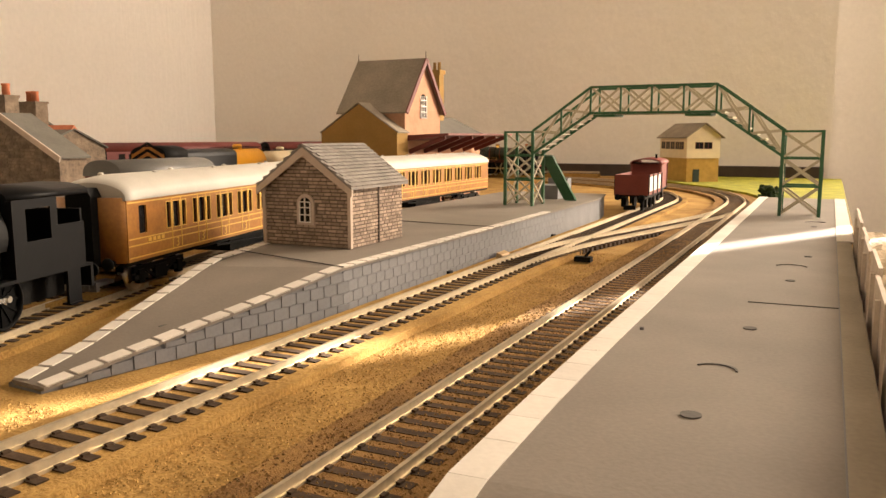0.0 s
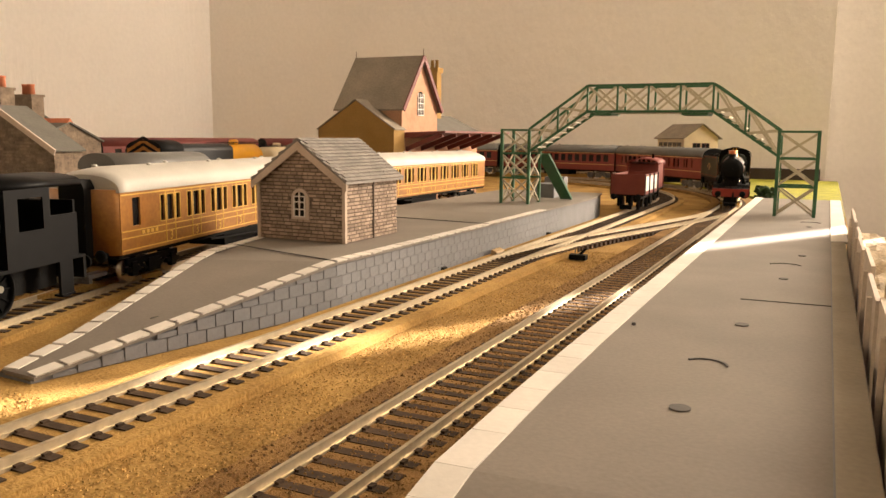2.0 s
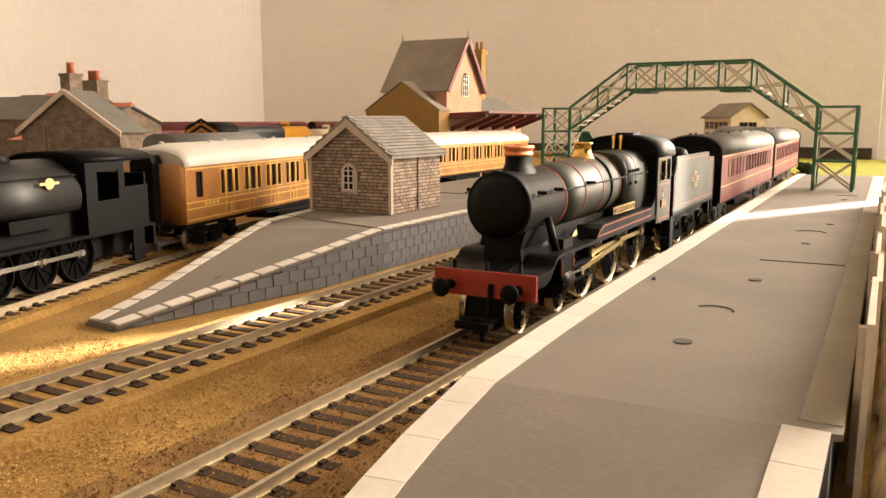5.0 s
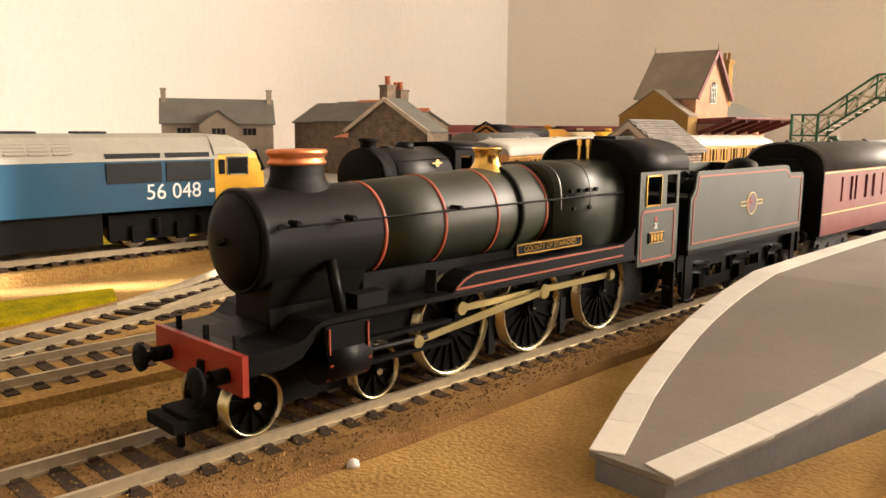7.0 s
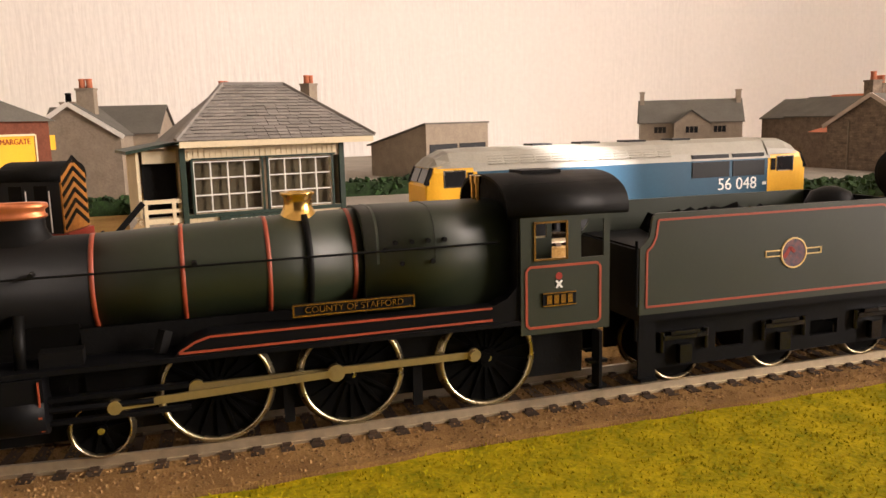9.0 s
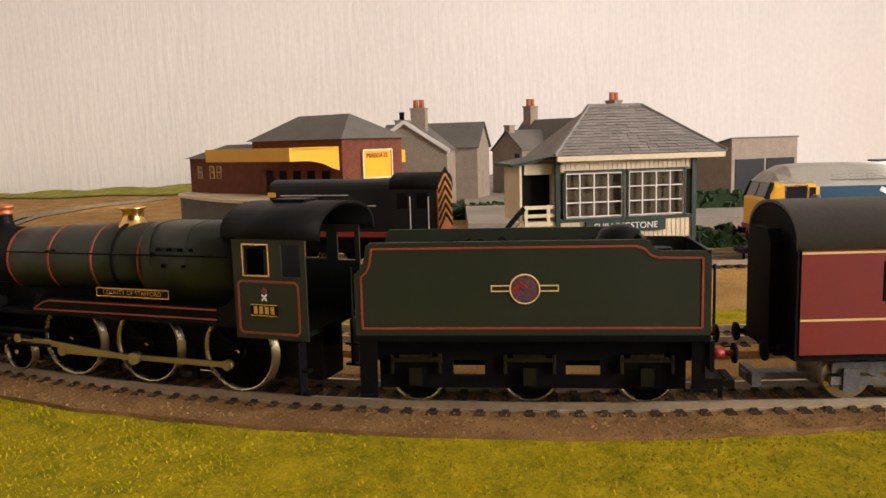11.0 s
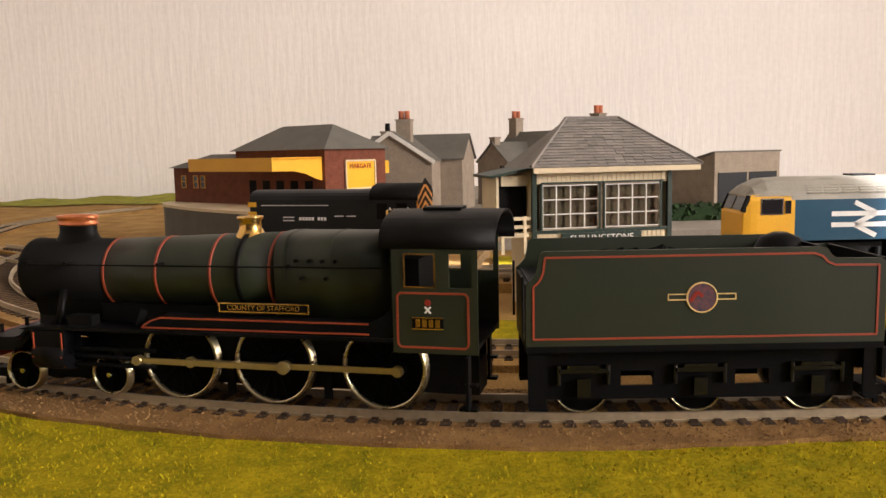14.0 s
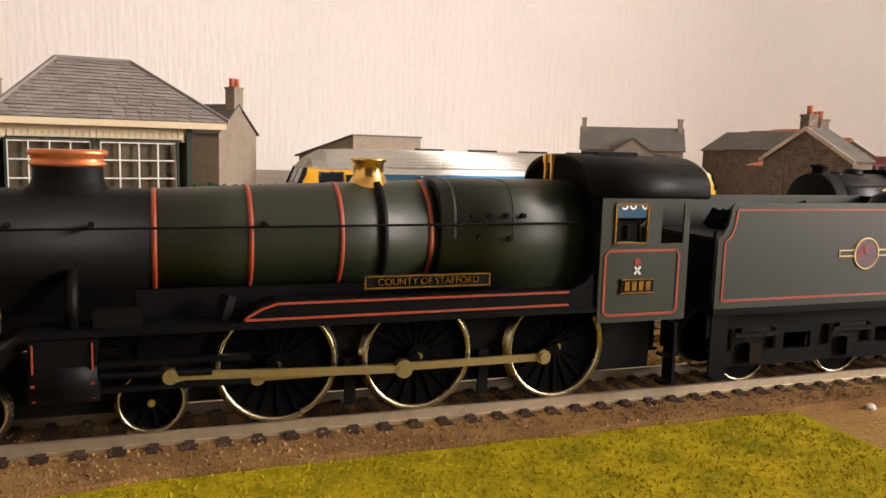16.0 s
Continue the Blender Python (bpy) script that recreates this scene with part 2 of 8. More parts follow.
def bar(bm, a, b, w, h):
    """A straight bar from a to b, w wide and h high."""
    a, b = Vector(a), Vector(b)
    d = (b - a).normalized()
    side = d.cross(Vector((0, 0, 1)))
    if side.length < 1e-4:
        side = Vector((1, 0, 0))
    side.normalize()
    up = side.cross(d)
    ring = []
    for p in (a, b):
        ring.append([bm.verts.new(p + side * sx * w / 2 + up * sz * h / 2) for sx, sz in ((-1, -1), (1, -1), (1, 1), (-1, 1))])
    for i in range(4):
        bm.faces.new((ring[0][i], ring[0][(i + 1) % 4], ring[1][(i + 1) % 4], ring[1][i]))
    bm.faces.new(ring[0][::-1])
    bm.faces.new(ring[1])


def tube(bm, a, b, r0, r1=None, n=16, caps=True):
    a, b = Vector(a), Vector(b)
    r1 = r0 if r1 is None else r1
    q = (b - a).to_track_quat("Z", "Y").to_matrix()
    rings = []
    for p, r in ((a, r0), (b, r1)):
        rings.append([bm.verts.new(p + q @ Vector((r * math.cos(2 * math.pi * i / n), r * math.sin(2 * math.pi * i / n), 0))) for i in range(n)])
    for i in range(n):
        f = bm.faces.new((rings[0][i], rings[0][(i + 1) % n], rings[1][(i + 1) % n], rings[1][i]))
        f.smooth = n > 8
    if caps:
        bm.faces.new(rings[0][::-1])
        bm.faces.new(rings[1])


def lathe(bm, base, axis, profile, n=24, caps=True):
    """Rings of (along, radius) turned about an axis through base."""
    base, axis = Vector(base), Vector(axis).normalized()
    q = axis.to_track_quat("Z", "Y").to_matrix()
    rings = []
    for h, r in profile:
        rings.append([bm.verts.new(base + axis * h + q @ Vector((r * math.cos(2 * math.pi * i / n), r * math.sin(2 * math.pi * i / n), 0))) for i in range(n)])
    for k in range(len(rings) - 1):
        for i in range(n):
            f = bm.faces.new((rings[k][i], rings[k][(i + 1) % n], rings[k + 1][(i + 1) % n], rings[k + 1][i]))
            f.smooth = True
    if caps:
        bm.faces.new(rings[0][::-1])
        bm.faces.new(rings[-1])


def prism(bm, poly, y0, y1, axis="y", smooth=False):
    """A polygon of (x, z) pushed along y (or (y, z) along x, or (x, y) along z)."""
    def at(u, v, w):
        return {"y": (u, w, v), "x": (w, u, v), "z": (u, v, w)}[axis]
    a = [bm.verts.new(at(u, v, y0)) for u, v in poly]
    b = [bm.verts.new(at(u, v, y1)) for u, v in poly]
    k = len(poly)
    for i in range(k):
        f = bm.faces.new((a[i], a[(i + 1) % k], b[(i + 1) % k], b[i]))
        f.smooth = smooth
    bm.faces.new(a[::-1])
    bm.faces.new(b)


def finish(bm, name, mat, bevel=0.0):
    if bevel:
        bmesh.ops.bevel(bm, geom=[e for e in bm.edges], offset=bevel, segments=1, affect="EDGES")
    bmesh.ops.recalc_face_normals(bm, faces=bm.faces)
    me = bpy.data.meshes.new(name)
    bm.to_mesh(me)
    bm.free()
    me.materials.append(M[mat])
    return me


def part(name, bm, mat, parent=None, label="", bevel=0.0):
    ob = new(name, finish(bm, name, mat, bevel))
    ob.parent = parent
    if label:
        tagged(ob, label)
    return ob


def thing(name, label, category, m=None, group="", kind=""):
    ob = new(name)
    ob.empty_display_size = 0.01
    if m is not None:
        ob.matrix_basis = m
    return tagged(ob, label, category, group, kind)


def single(name, bm, mat, label, category, m=None, group="", kind="", bevel=0.0):
    ob = part(name, bm, mat, None, "", bevel)
    if m is not None:
        ob.matrix_basis = m
    return tagged(ob, label, category, group, kind)


def writing(text, size, mat, parent, m, depth=0.0002, name="lettering", label=""):
    cu = bpy.data.curves.new(name, "FONT")
    cu.body, cu.size, cu.extrude, cu.align_x, cu.align_y = text, size, depth, "CENTER", "CENTER"
    tmp = bpy.data.objects.new("tmp", cu)
    scene.collection.objects.link(tmp)
    bpy.context.view_layer.update()
    me = bpy.data.meshes.new_from_object(tmp.evaluated_get(bpy.context.evaluated_depsgraph_get()))
    bpy.data.objects.remove(tmp)
    me.materials.clear()
    me.materials.append(M[mat])
    ob = new(name, me)
    ob.parent = parent
    ob.matrix_basis = m
    if label:
        tagged(ob, label)
    return ob


# turned to face +x, with its words running towards +y
def facing_east(x, y, z, s=1.0):
    return Matrix(((0, 0, 1, x), (1, 0, 0, y), (0, 1, 0, z), (0, 0, 0, 1)))


# ---- track plan ----
TRACK_X, SOUTH_Y, SOUTH_R, NORTH_Y, NORTH_R = -0.009, -0.214, 0.47, 0.93, 0.49


def main_line(s):
    """Place and turn on the near line; s runs from north to south and is 0 at y = 0."""
    if s > -SOUTH_Y:
        a = (s + SOUTH_Y) / SOUTH_R
        return TRACK_X - SOUTH_R * (1 - math.cos(a)), SOUTH_Y - SOUTH_R * math.sin(a), -a
    if s > -NORTH_Y:
        return TRACK_X, -s, 0.0
    a = min((-s - NORTH_Y) / NORTH_R, math.pi / 2)
    rest = -s - NORTH_Y - a * NORTH_R
    return TRACK_X - NORTH_R * (1 - math.cos(a)) - rest, NORTH_Y + NORTH_R * math.sin(a), a


# ---- room ----
WX, EX, SY, NY, NY2, FLOOR, CEIL = -1.29, 1.9, -1.9, 1.6, 2.6, -0.78, 1.65


def slab(name, x0, x1, y0, y1, z0, z1, mat, label):
    bm = B()
    box(bm, x0, x1, y0, y1, z0, z1)
    return single(name, bm, mat, label, "wall" if "wall" in name else name, kind="structure")


slab("floor", WX - 0.1, EX + 0.1, SY - 0.1, NY2 + 0.1, FLOOR - 0.1, FLOOR, "carpet", "brown carpeted floor under the layout board")
slab("ceiling", WX - 0.1, EX + 0.1, SY - 0.1, NY2 + 0.1, CEIL, CEIL + 0.1, "ceiling", "plain white plaster ceiling of the room")
slab("wall_west", WX - 0.1, WX, SY, NY + 0.1, FLOOR, CEIL, "wall", "white wall with ribbed textured wallpaper")
slab("wall_north", WX, 0.078, NY, NY + 0.1, FLOOR, CEIL, "wall_north", "beige wall with textured wallpaper")
slab("wall_pier", 0.078, 0.34, 1.70, 1.80, FLOOR, CEIL, "wall_north", "pale wall set back beside the window bay")
slab("wall_return", -0.022, 0.078, NY + 0.1, NY2, FLOOR, CEIL, "wall", "short wall beside the window bay")
slab("wall_south", WX - 0.1, EX, SY - 0.1, SY, FLOOR, CEIL, "plain", "plain plastered wall")
# Near-black colour holds back bounced light; this wall stays out of view
slab("wall_east", EX, EX + 0.1, SY, NY2, FLOOR, CEIL, "east", "unseen wall coloured near black to cut bounced light")
slab("wall_bay_side", 0.078, 0.55, NY2, NY2 + 0.1, FLOOR, CEIL, "wall", "pale wall beside the window")
slab("wall_bay_end", 1.65, EX, NY2, NY2 + 0.1, FLOOR, CEIL, "plain", "pale wall beside the window")
slab("wall_bay_sill", 0.55, 1.65, NY2, NY2 + 0.1, FLOOR, 0.15, "plain", "pale wall below the window")
slab("wall_bay_head", 0.55, 1.65, NY2, NY2 + 0.1, 1.5 + 0.1, CEIL, "plain", "pale wall above the window")
# Frame added behind the fill lamp, on a wall out of view
added_east_window = thing("added_window_1", "unseen window frame added behind the fill lamp", "window", kind="structure")
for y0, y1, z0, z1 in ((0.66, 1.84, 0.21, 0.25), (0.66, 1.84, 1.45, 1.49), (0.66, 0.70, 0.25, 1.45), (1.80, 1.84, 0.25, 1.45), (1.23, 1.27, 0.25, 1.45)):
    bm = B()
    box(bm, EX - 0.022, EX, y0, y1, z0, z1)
    part("window_frame", bm, "frame_white", added_east_window)
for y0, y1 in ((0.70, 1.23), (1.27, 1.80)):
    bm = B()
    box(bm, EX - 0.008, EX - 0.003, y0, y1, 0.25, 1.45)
    part("pane", bm, "dark_glass", added_east_window)
for i, (x0, x1) in enumerate(((0.55, 1.182), (1.198, 1.65))):
    bm = B()
    n = 26
    pts = [(x0 + (x1 - x0) * k / n, 2.63 + 0.012 * math.sin(k * 1.3)) for k in range(n + 1)]
    prism(bm, pts + [(x, y + 0.006) for x, y in reversed(pts)], 0.1, 1.62, "z")
    single("curtain", bm, "curtain", "drawn window curtain with a narrow gap", "curtain")

# ---- ground ----
bm = B()
prism(bm, [(WX + 0.002, -1.3), (0.135, -1.3), (0.135, 0.64), (0.0995, 0.66), (0.0995, NY - 0.002), (WX + 0.002, NY - 0.002)], -0.02, 0.0, "z")
single("ground", bm, "sand", "sandy brown scenic ground of the layout board", "ground", kind="structure")
bm = B()
prism(bm, [(WX + 0.002, -1.3), (0.13, -1.3), (0.13, 0.635), (0.097, 0.655), (0.097, NY - 0.002), (WX + 0.002, NY - 0.002)], -0.06, -0.021, "z")
single("baseboard", bm, "board_edge", "wooden layout baseboard under the scenery", "baseboard", kind="structure")


def strip(name, inner, outer, z, mat, label, category):
    """A low ribbon between two lines of points."""
    bm = B()
    lo = [[bm.verts.new((x, y, -0.001)) for x, y in line] for line in (inner, outer)]
    hi = [[bm.verts.new((x, y, z)) for x, y in line] for line in (inner, outer)]
    for i in range(len(inner) - 1):
        for a, b in ((hi[0], hi[1]), (lo[1], lo[0]), (lo[0], hi[0]), (hi[1], lo[1])):
            bm.faces.new((a[i], a[i + 1], b[i + 1], b[i]))
    single(name, bm, mat, label, category, kind="structure")


def offset_line(path, d0):
    out = []
    for k, (x, y) in enumerate(path):
        a, b = path[max(k - 1, 0)], path[min(k + 1, len(path) - 1)]
        t = Vector((b[0] - a[0], b[1] - a[1])).normalized()
        out.append((x - t.y * d0, y + t.x * d0))
    return out


near_path = [main_line(-1.55 + 0.02 * k)[:2] for k in range(122)]
south_path = [main_line(s / 100)[:2] for s in range(-4, 90, 2)]
far_path = []
for k in range(0, 124):
    s = -1.5 + 0.02 * k
    x, y, a = main_line(s)
    n = Vector((math.cos(a), math.sin(a)))
    d = -0.072
    far_path.append((x + n.x * d, y + n.y * d))
siding_path = [(-0.081 - 0.326 * max(0, y + 0.118), y) for y in (-0.118, -0.06, 0.0, 0.06, 0.12, 0.18, 0.24, 0.30, 0.36)] + [(-0.2515, 0.41), (-0.261, 0.46), (-0.2665, 0.51), (-0.268, 0.56), (-0.268, 0.7), (-0.268, 1.0)]
blue_path = [(-0.235, 0.34 - 0.04 * k) for k in range(13)] + [(-0.238, -0.2), (-0.248, -0.26), (-0.27, -0.33), (-0.31, -0.42), (-0.37, -0.52), (-0.46, -0.64)]
shunter_path = [(-0.292, 0.0 - 0.04 * k) for k in range(11)] + [(-0.30, -0.45), (-0.33, -0.52), (-0.39, -0.6), (-0.5, -0.7), (-0.60, -0.755), (-0.72, -0.785), (-0.86, -0.78), (-1.0, -0.73)]
back_path = [(-0.34, 0.38 + 0.05 * k) for k in range(6)]
back_path2 = [(-0.425, 0.50), (-0.43, 0.585), (-0.445, 0.65), (-0.46, 0.70), (-0.475, 0.765), (-0.49, 0.83), (-0.50, 0.90), (-0.505, 1.0)]
wall_path = [(-0.87, 0.72), (-0.825, 0.833), (-0.788, 0.958), (-0.75, 1.083), (-0.705, 1.215), (-0.64, 1.33), (-0.55, 1.42), (-0.44, 1.47), (-0.3, 1.49)]

def shoulder(y):
    """How far the outer ballast of the near line reaches from its middle."""
    return 0.0236 + 0.0046 * min(1, max(0, (-0.17 - y) / 0.06))


def outer_edge(path, more=0.0):
    out = []
    for (x, y), (x1, y1) in zip(path, offset_line(path, 1.0)):
        k = shoulder(y) + more + 0.0007 * math.sin(y * 190) + 0.0005 * math.sin(y * 421 + 1)
        out.append((x + (x1 - x) * k, y + (y1 - y) * k))
    return out


strip("ballast", outer_edge(near_path), offset_line(near_path, -0.0225), 0.0030, "ballast", "low brown ballast bed under a model track", "ballast")
for nm, path, w in (("ballast", far_path, 0.02), ("ballast", siding_path, 0.018), ("ballast", shunter_path, 0.018)):
    strip(nm, offset_line(path, w), offset_line(path, -w), 0.0028, "sand", "low brown ballast bed under a model track", "ballast")
strip("ballast", offset_line(blue_path, 0.019), offset_line(blue_path, -0.019), 0.0055, "sand", "low brown ballast bed under a model track", "ballast")
strip("ballast", offset_line(back_path, 0.019), offset_line(back_path, -0.019), 0.0040, "sand", "low brown ballast bed under a model track", "ballast")
strip("ballast", offset_line(back_path2, 0.019), offset_line(back_path2, -0.019), 0.0092, "sand", "low brown ballast bed under a model track", "ballast")
strip("ballast", offset_line(wall_path, 0.02), offset_line(wall_path, -0.02), 0.0080, "sand", "low brown ballast bed under a model track", "ballast")
grass_in = outer_edge(south_path, -0.0002)
strip("grass", [(0.0125, -0.028)] + [p for p in grass_in if p[1] < -0.03], [(0.134, -0.03)] + [(0.134, p[1] - 0.001) for p in grass_in if p[1] < -0.03], 0.0018, "grass", "yellow-green flocked grass mat beside the track", "grass")
inner = [p for p in offset_line(far_path, -0.022) if -0.62 < p[1] < -0.02]
strip("grass", inner, [(min(p[0] - 0.03, -0.135 + 0.25 * min(0, p[1] + 0.2)), p[1]) for p in inner], 0.0016, "grass", "olive flocked grass between the lines", "grass")


# ---- tracks ----
def lay(path, label, step=0.0068, count=0, lift=0.0):
    """A model track along a line of points: two rails and its sleepers."""
    tr = thing("railway_track", label, "railway track")
    for side in (-1, 1):
        bm = B()
        line = offset_line(path, side * 0.0089)
        for w, z0, z1 in ((0.0011, 0.0033, 0.0056), (0.0024, 0.0028, 0.0036)):
            l, r = offset_line(line, w / 2), offset_line(line, -w / 2)
            vs = [[bm.verts.new((*p, z)) for p in pts] for pts, z in ((l, z0), (r, z0), (r, z1), (l, z1))]
            for i in range(len(path) - 1):
                for k in range(4):
                    bm.faces.new((vs[k][i], vs[k][i + 1], vs[(k + 1) % 4][i + 1], vs[(k + 1) % 4][i]))
            for i in (0, -1):
                bm.faces.new([vs[k][i] for k in range(4)])
        part("rail", bm, "rail", tr, "bright nickel silver rail")
    places, acc = [], 0.0
    for (x0, y0), (x1, y1) in zip(path, path[1:]):
        d = math.hypot(x1 - x0, y1 - y0)
        while acc < d:
            k = acc / d
            places.append((x0 + (x1 - x0) * k, y0 + (y1 - y0) * k, math.atan2(-(x1 - x0), y1 - y0)))
            acc += step
        acc -= d
    bm = B()
    box(bm, -0.0138, 0.0138, -0.0016, 0.0016, 0.0005, 0.0032)
    for sx in (-1, 1):
        for e in (-1, 1):
            box(bm, sx * 0.0089 + e * 0.0016 - 0.0006, sx * 0.0089 + e * 0.0016 + 0.0006, -0.0010, 0.0010, 0.0031, 0.0038)
    me = finish(bm, "sleeper", "sleeper")
    near = [p for p in places if -0.5 < p[1] < 0.62][:count]
    for x, y, a in near:
        o = new("sleeper", me)
        o.parent = tr
        o.matrix_basis = Matrix.Translation((x, y, 0)) @ Matrix.Rotation(a, 4, "Z")
    rest = [p for p in places if p not in near]
    if rest:
        bm = B()
        for x, y, a in rest:
            vs = box(bm, -0.0138, 0.0138, -0.0016, 0.0016, 0.0005, 0.0032)
            mt = Matrix.Translation((x, y, 0)) @ Matrix.Rotation(a, 4, "Z")
            for v in vs:
                v.co = mt @ v.co
        tagged(part("sleeper_run", bm, "sleeper", tr), kind="stuff")
    tr.matrix_basis = Matrix.Translation((0, 0, lift))
    return tr


lay(near_path, "model railway track on which the train runs", count=165)
lay(far_path, "model railway track along the island platform", count=130)
lay(siding_path, "model siding track behind the island platform", count=50)
lay(blue_path, "model siding track under the blue diesel", lift=0.004)
lay(shunter_path, "model siding track under the shunter")
lay(back_path, "model siding track behind the coaches", lift=0.002)
lay(back_path2, "model siding track behind the houses", lift=0.007)
lay(wall_path, "model track curving along the wall", lift=0.006)
cross = [(-0.081, 0.47), (-0.0795, 0.50), (-0.073, 0.55), (-0.063, 0.60), (-0.050, 0.65), (-0.037, 0.70), (-0.024, 0.75), (-0.0145, 0.79), (-0.0095, 0.83)]
lay(cross, "crossover track between two running lines")
turnout = [(-0.1255, 0.0185), (-0.139, 0.045), (-0.1555, 0.070), (-0.175, 0.098), (-0.192, 0.126), (-0.206, 0.155), (-0.2165, 0.185), (-0.223, 0.212)]
lay(turnout, "turnout track curving off the siding", lift=0.0006)
bm = B()
prism(bm, [(-0.150, -0.090), (-0.150, -0.012), (-0.164, 0.028), (-0.181, 0.034), (-0.186, -0.02), (-0.184, -0.090)], 0.0, 0.0016, "z")
single("grass", bm, "grass", "olive grass wedge between two sidings", "grass", kind="structure")
point = thing("point_motor", "dark point lever beside the crossover", "point lever")
bm = B()
box(bm, -0.056, -0.046, 0.505, 0.511, 0.001, 0.004)
part("lever_box", bm, "matt_black", point)
bm = B()
tube(bm, (-0.05, 0.508, 0.004), (-0.047, 0.509, 0.0075), 0.0008, n=8)
part("lever", bm, "matt_black", point)


# ---- platforms ----
def platform_body(name, outline, z_of, label, mat="platform", skirt="platform_side"):
    """A deck on straight sides; z_of gives the deck's height along y."""
    pl = thing(name, label, "platform")
    bm = B()
    top = [bm.verts.new((x, y, z_of(y))) for x, y in outline]
    low = [bm.verts.new((x, y, z_of(y) - 0.0012)) for x, y in outline]
    bm.faces.new(top)
    bm.faces.new(low[::-1])
    for i in range(len(outline)):
        j = (i + 1) % len(outline)
        bm.faces.new((low[i], low[j], top[j], top[i]))
    bmesh.ops.triangulate(bm, faces=bm.faces[:])
    part("deck", bm, mat, pl)
    bm = B()
    inset = []
    cx = sum(p[0] for p in outline) / len(outline)
    inset = [(x + (0.0016 if x < cx else -0.0016), y) for x, y in outline]
    a = [bm.verts.new((x, y, 0.0)) for x, y in inset]
    b = [bm.verts.new((x, y, max(0.0003, z_of(y) - 0.0013))) for x, y in inset]
    for i in range(len(inset)):
        j = (i + 1) % len(inset)
        bm.faces.new((a[i], a[j], b[j], b[i]))
    part("side_wall", bm, skirt, pl, "grey moulded block wall")
    return pl


def edging(pl, edge, z_of, width, side, step, g=0.045, name="edge_slab"):
    """White slabs laid along an edge; side says on which hand they lie."""
    pts, acc = [], 0.0
    for (x0, y0), (x1, y1) in zip(edge, edge[1:]):
        d = math.hypot(x1 - x0, y1 - y0)
        while acc < d:
            k = acc / d
            pts.append((x0 + (x1 - x0) * k, y0 + (y1 - y0) * k))
            acc += step
        acc -= d
    pts.append(edge[-1])
    for fold in (0.155, 0.323):
        for p in edge:
            if abs(p[1] - fold) < 1e-6:
                pts[min(range(len(pts)), key=lambda i: math.hypot(pts[i][0] - p[0], pts[i][1] - p[1]))] = p
    inner = offset_line(pts, side * width)
    for i in range(len(pts) - 1):
        bm = B()
        quad = []
        for k, line in ((g, pts), (g, inner), (1 - g, inner), (1 - g, pts)):
            p = Vector(line[i]).lerp(Vector(line[i + 1]), k)
            quad.append(p)
        lo = [bm.verts.new((p.x, p.y, z_of(p.y) - 0.0004)) for p in quad]
        hi = [bm.verts.new((p.x, p.y, z_of(p.y) + 0.0003)) for p in quad]
        bm.faces.new(hi)
        bm.faces.new(lo[::-1])
        for a in range(4):
            b = (a + 1) % 4
            bm.faces.new((lo[a], lo[b], hi[b], hi[a]))
        part(name, bm, "white", pl)


def z_left(y):
    return 0.0022 + 0.0188 * min(1, max(0, (y - 0.197) / (0.323 - 0.197)))


LEFT_FRONT = [(-0.1255, 0.1975), (-0.119, 0.23), (-0.109, 0.28), (-0.102, 0.323), (-0.1015, 0.42), (-0.101, 0.49), (-0.102, 0.60), (-0.102, 0.74), (-0.112, 0.80)]
LEFT_BACK = [(-0.141, 0.1985), (-0.1445, 0.225), (-0.156, 0.265), (-0.169, 0.31), (-0.179, 0.355), (-0.19, 0.40), (-0.205, 0.46), (-0.21, 0.52), (-0.212, 0.6), (-0.212, 0.80)]
island = platform_body("island_platform", LEFT_FRONT + LEFT_BACK[::-1], z_left, "grey model island platform with ramped end and white edge slabs")
edging(island, LEFT_FRONT[:7], z_left, 0.0055, 1, 0.0098, 0.075)
edging(island, LEFT_BACK[:6], z_left, 0.0055, -1, 0.0098, 0.075)
# joints and lift marks in the deck
bm = B()
bar(bm, (-0.102, 0.3235, 0.0213), (-0.176, 0.345, 0.0213), 0.0006, 0.0004)
part("deck_joint", bm, "line", island)
bm = B()
bar(bm, (-0.102, 0.4905, 0.0213), (-0.21, 0.50, 0.0213), 0.0008, 0.0004)
part("deck_joint", bm, "line", island)


def arc_mark(pl, x, y, z, r, a0, a1, w=0.0006):
    bm = B()
    n = 12
    for k in range(n):
        p = [(x + r * math.cos(radians(a0 + (a1 - a0) * q / n)), y + r * math.sin(radians(a0 + (a1 - a0) * q / n)), z) for q in (k, k + 1)]
        bar(bm, p[0], p[1], w, 0.0003)
    part("mould_mark", bm, "line", pl)


arc_mark(island, -0.123, 0.247, z_left(0.247) + 0.0002, 0.0055, -10, 190)
# blocks of the front wall
block_mesh = {}


def wall_block(h):
    h = round(h, 4)
    if h not in block_mesh:
        bm = B()
        box(bm, -0.0001, 0.00035, 0.00012, 0.00768, 0.0, h)
        block_mesh[h] = finish(bm, "wall_block", "platform_side", 0.0001)
    return block_mesh[h]


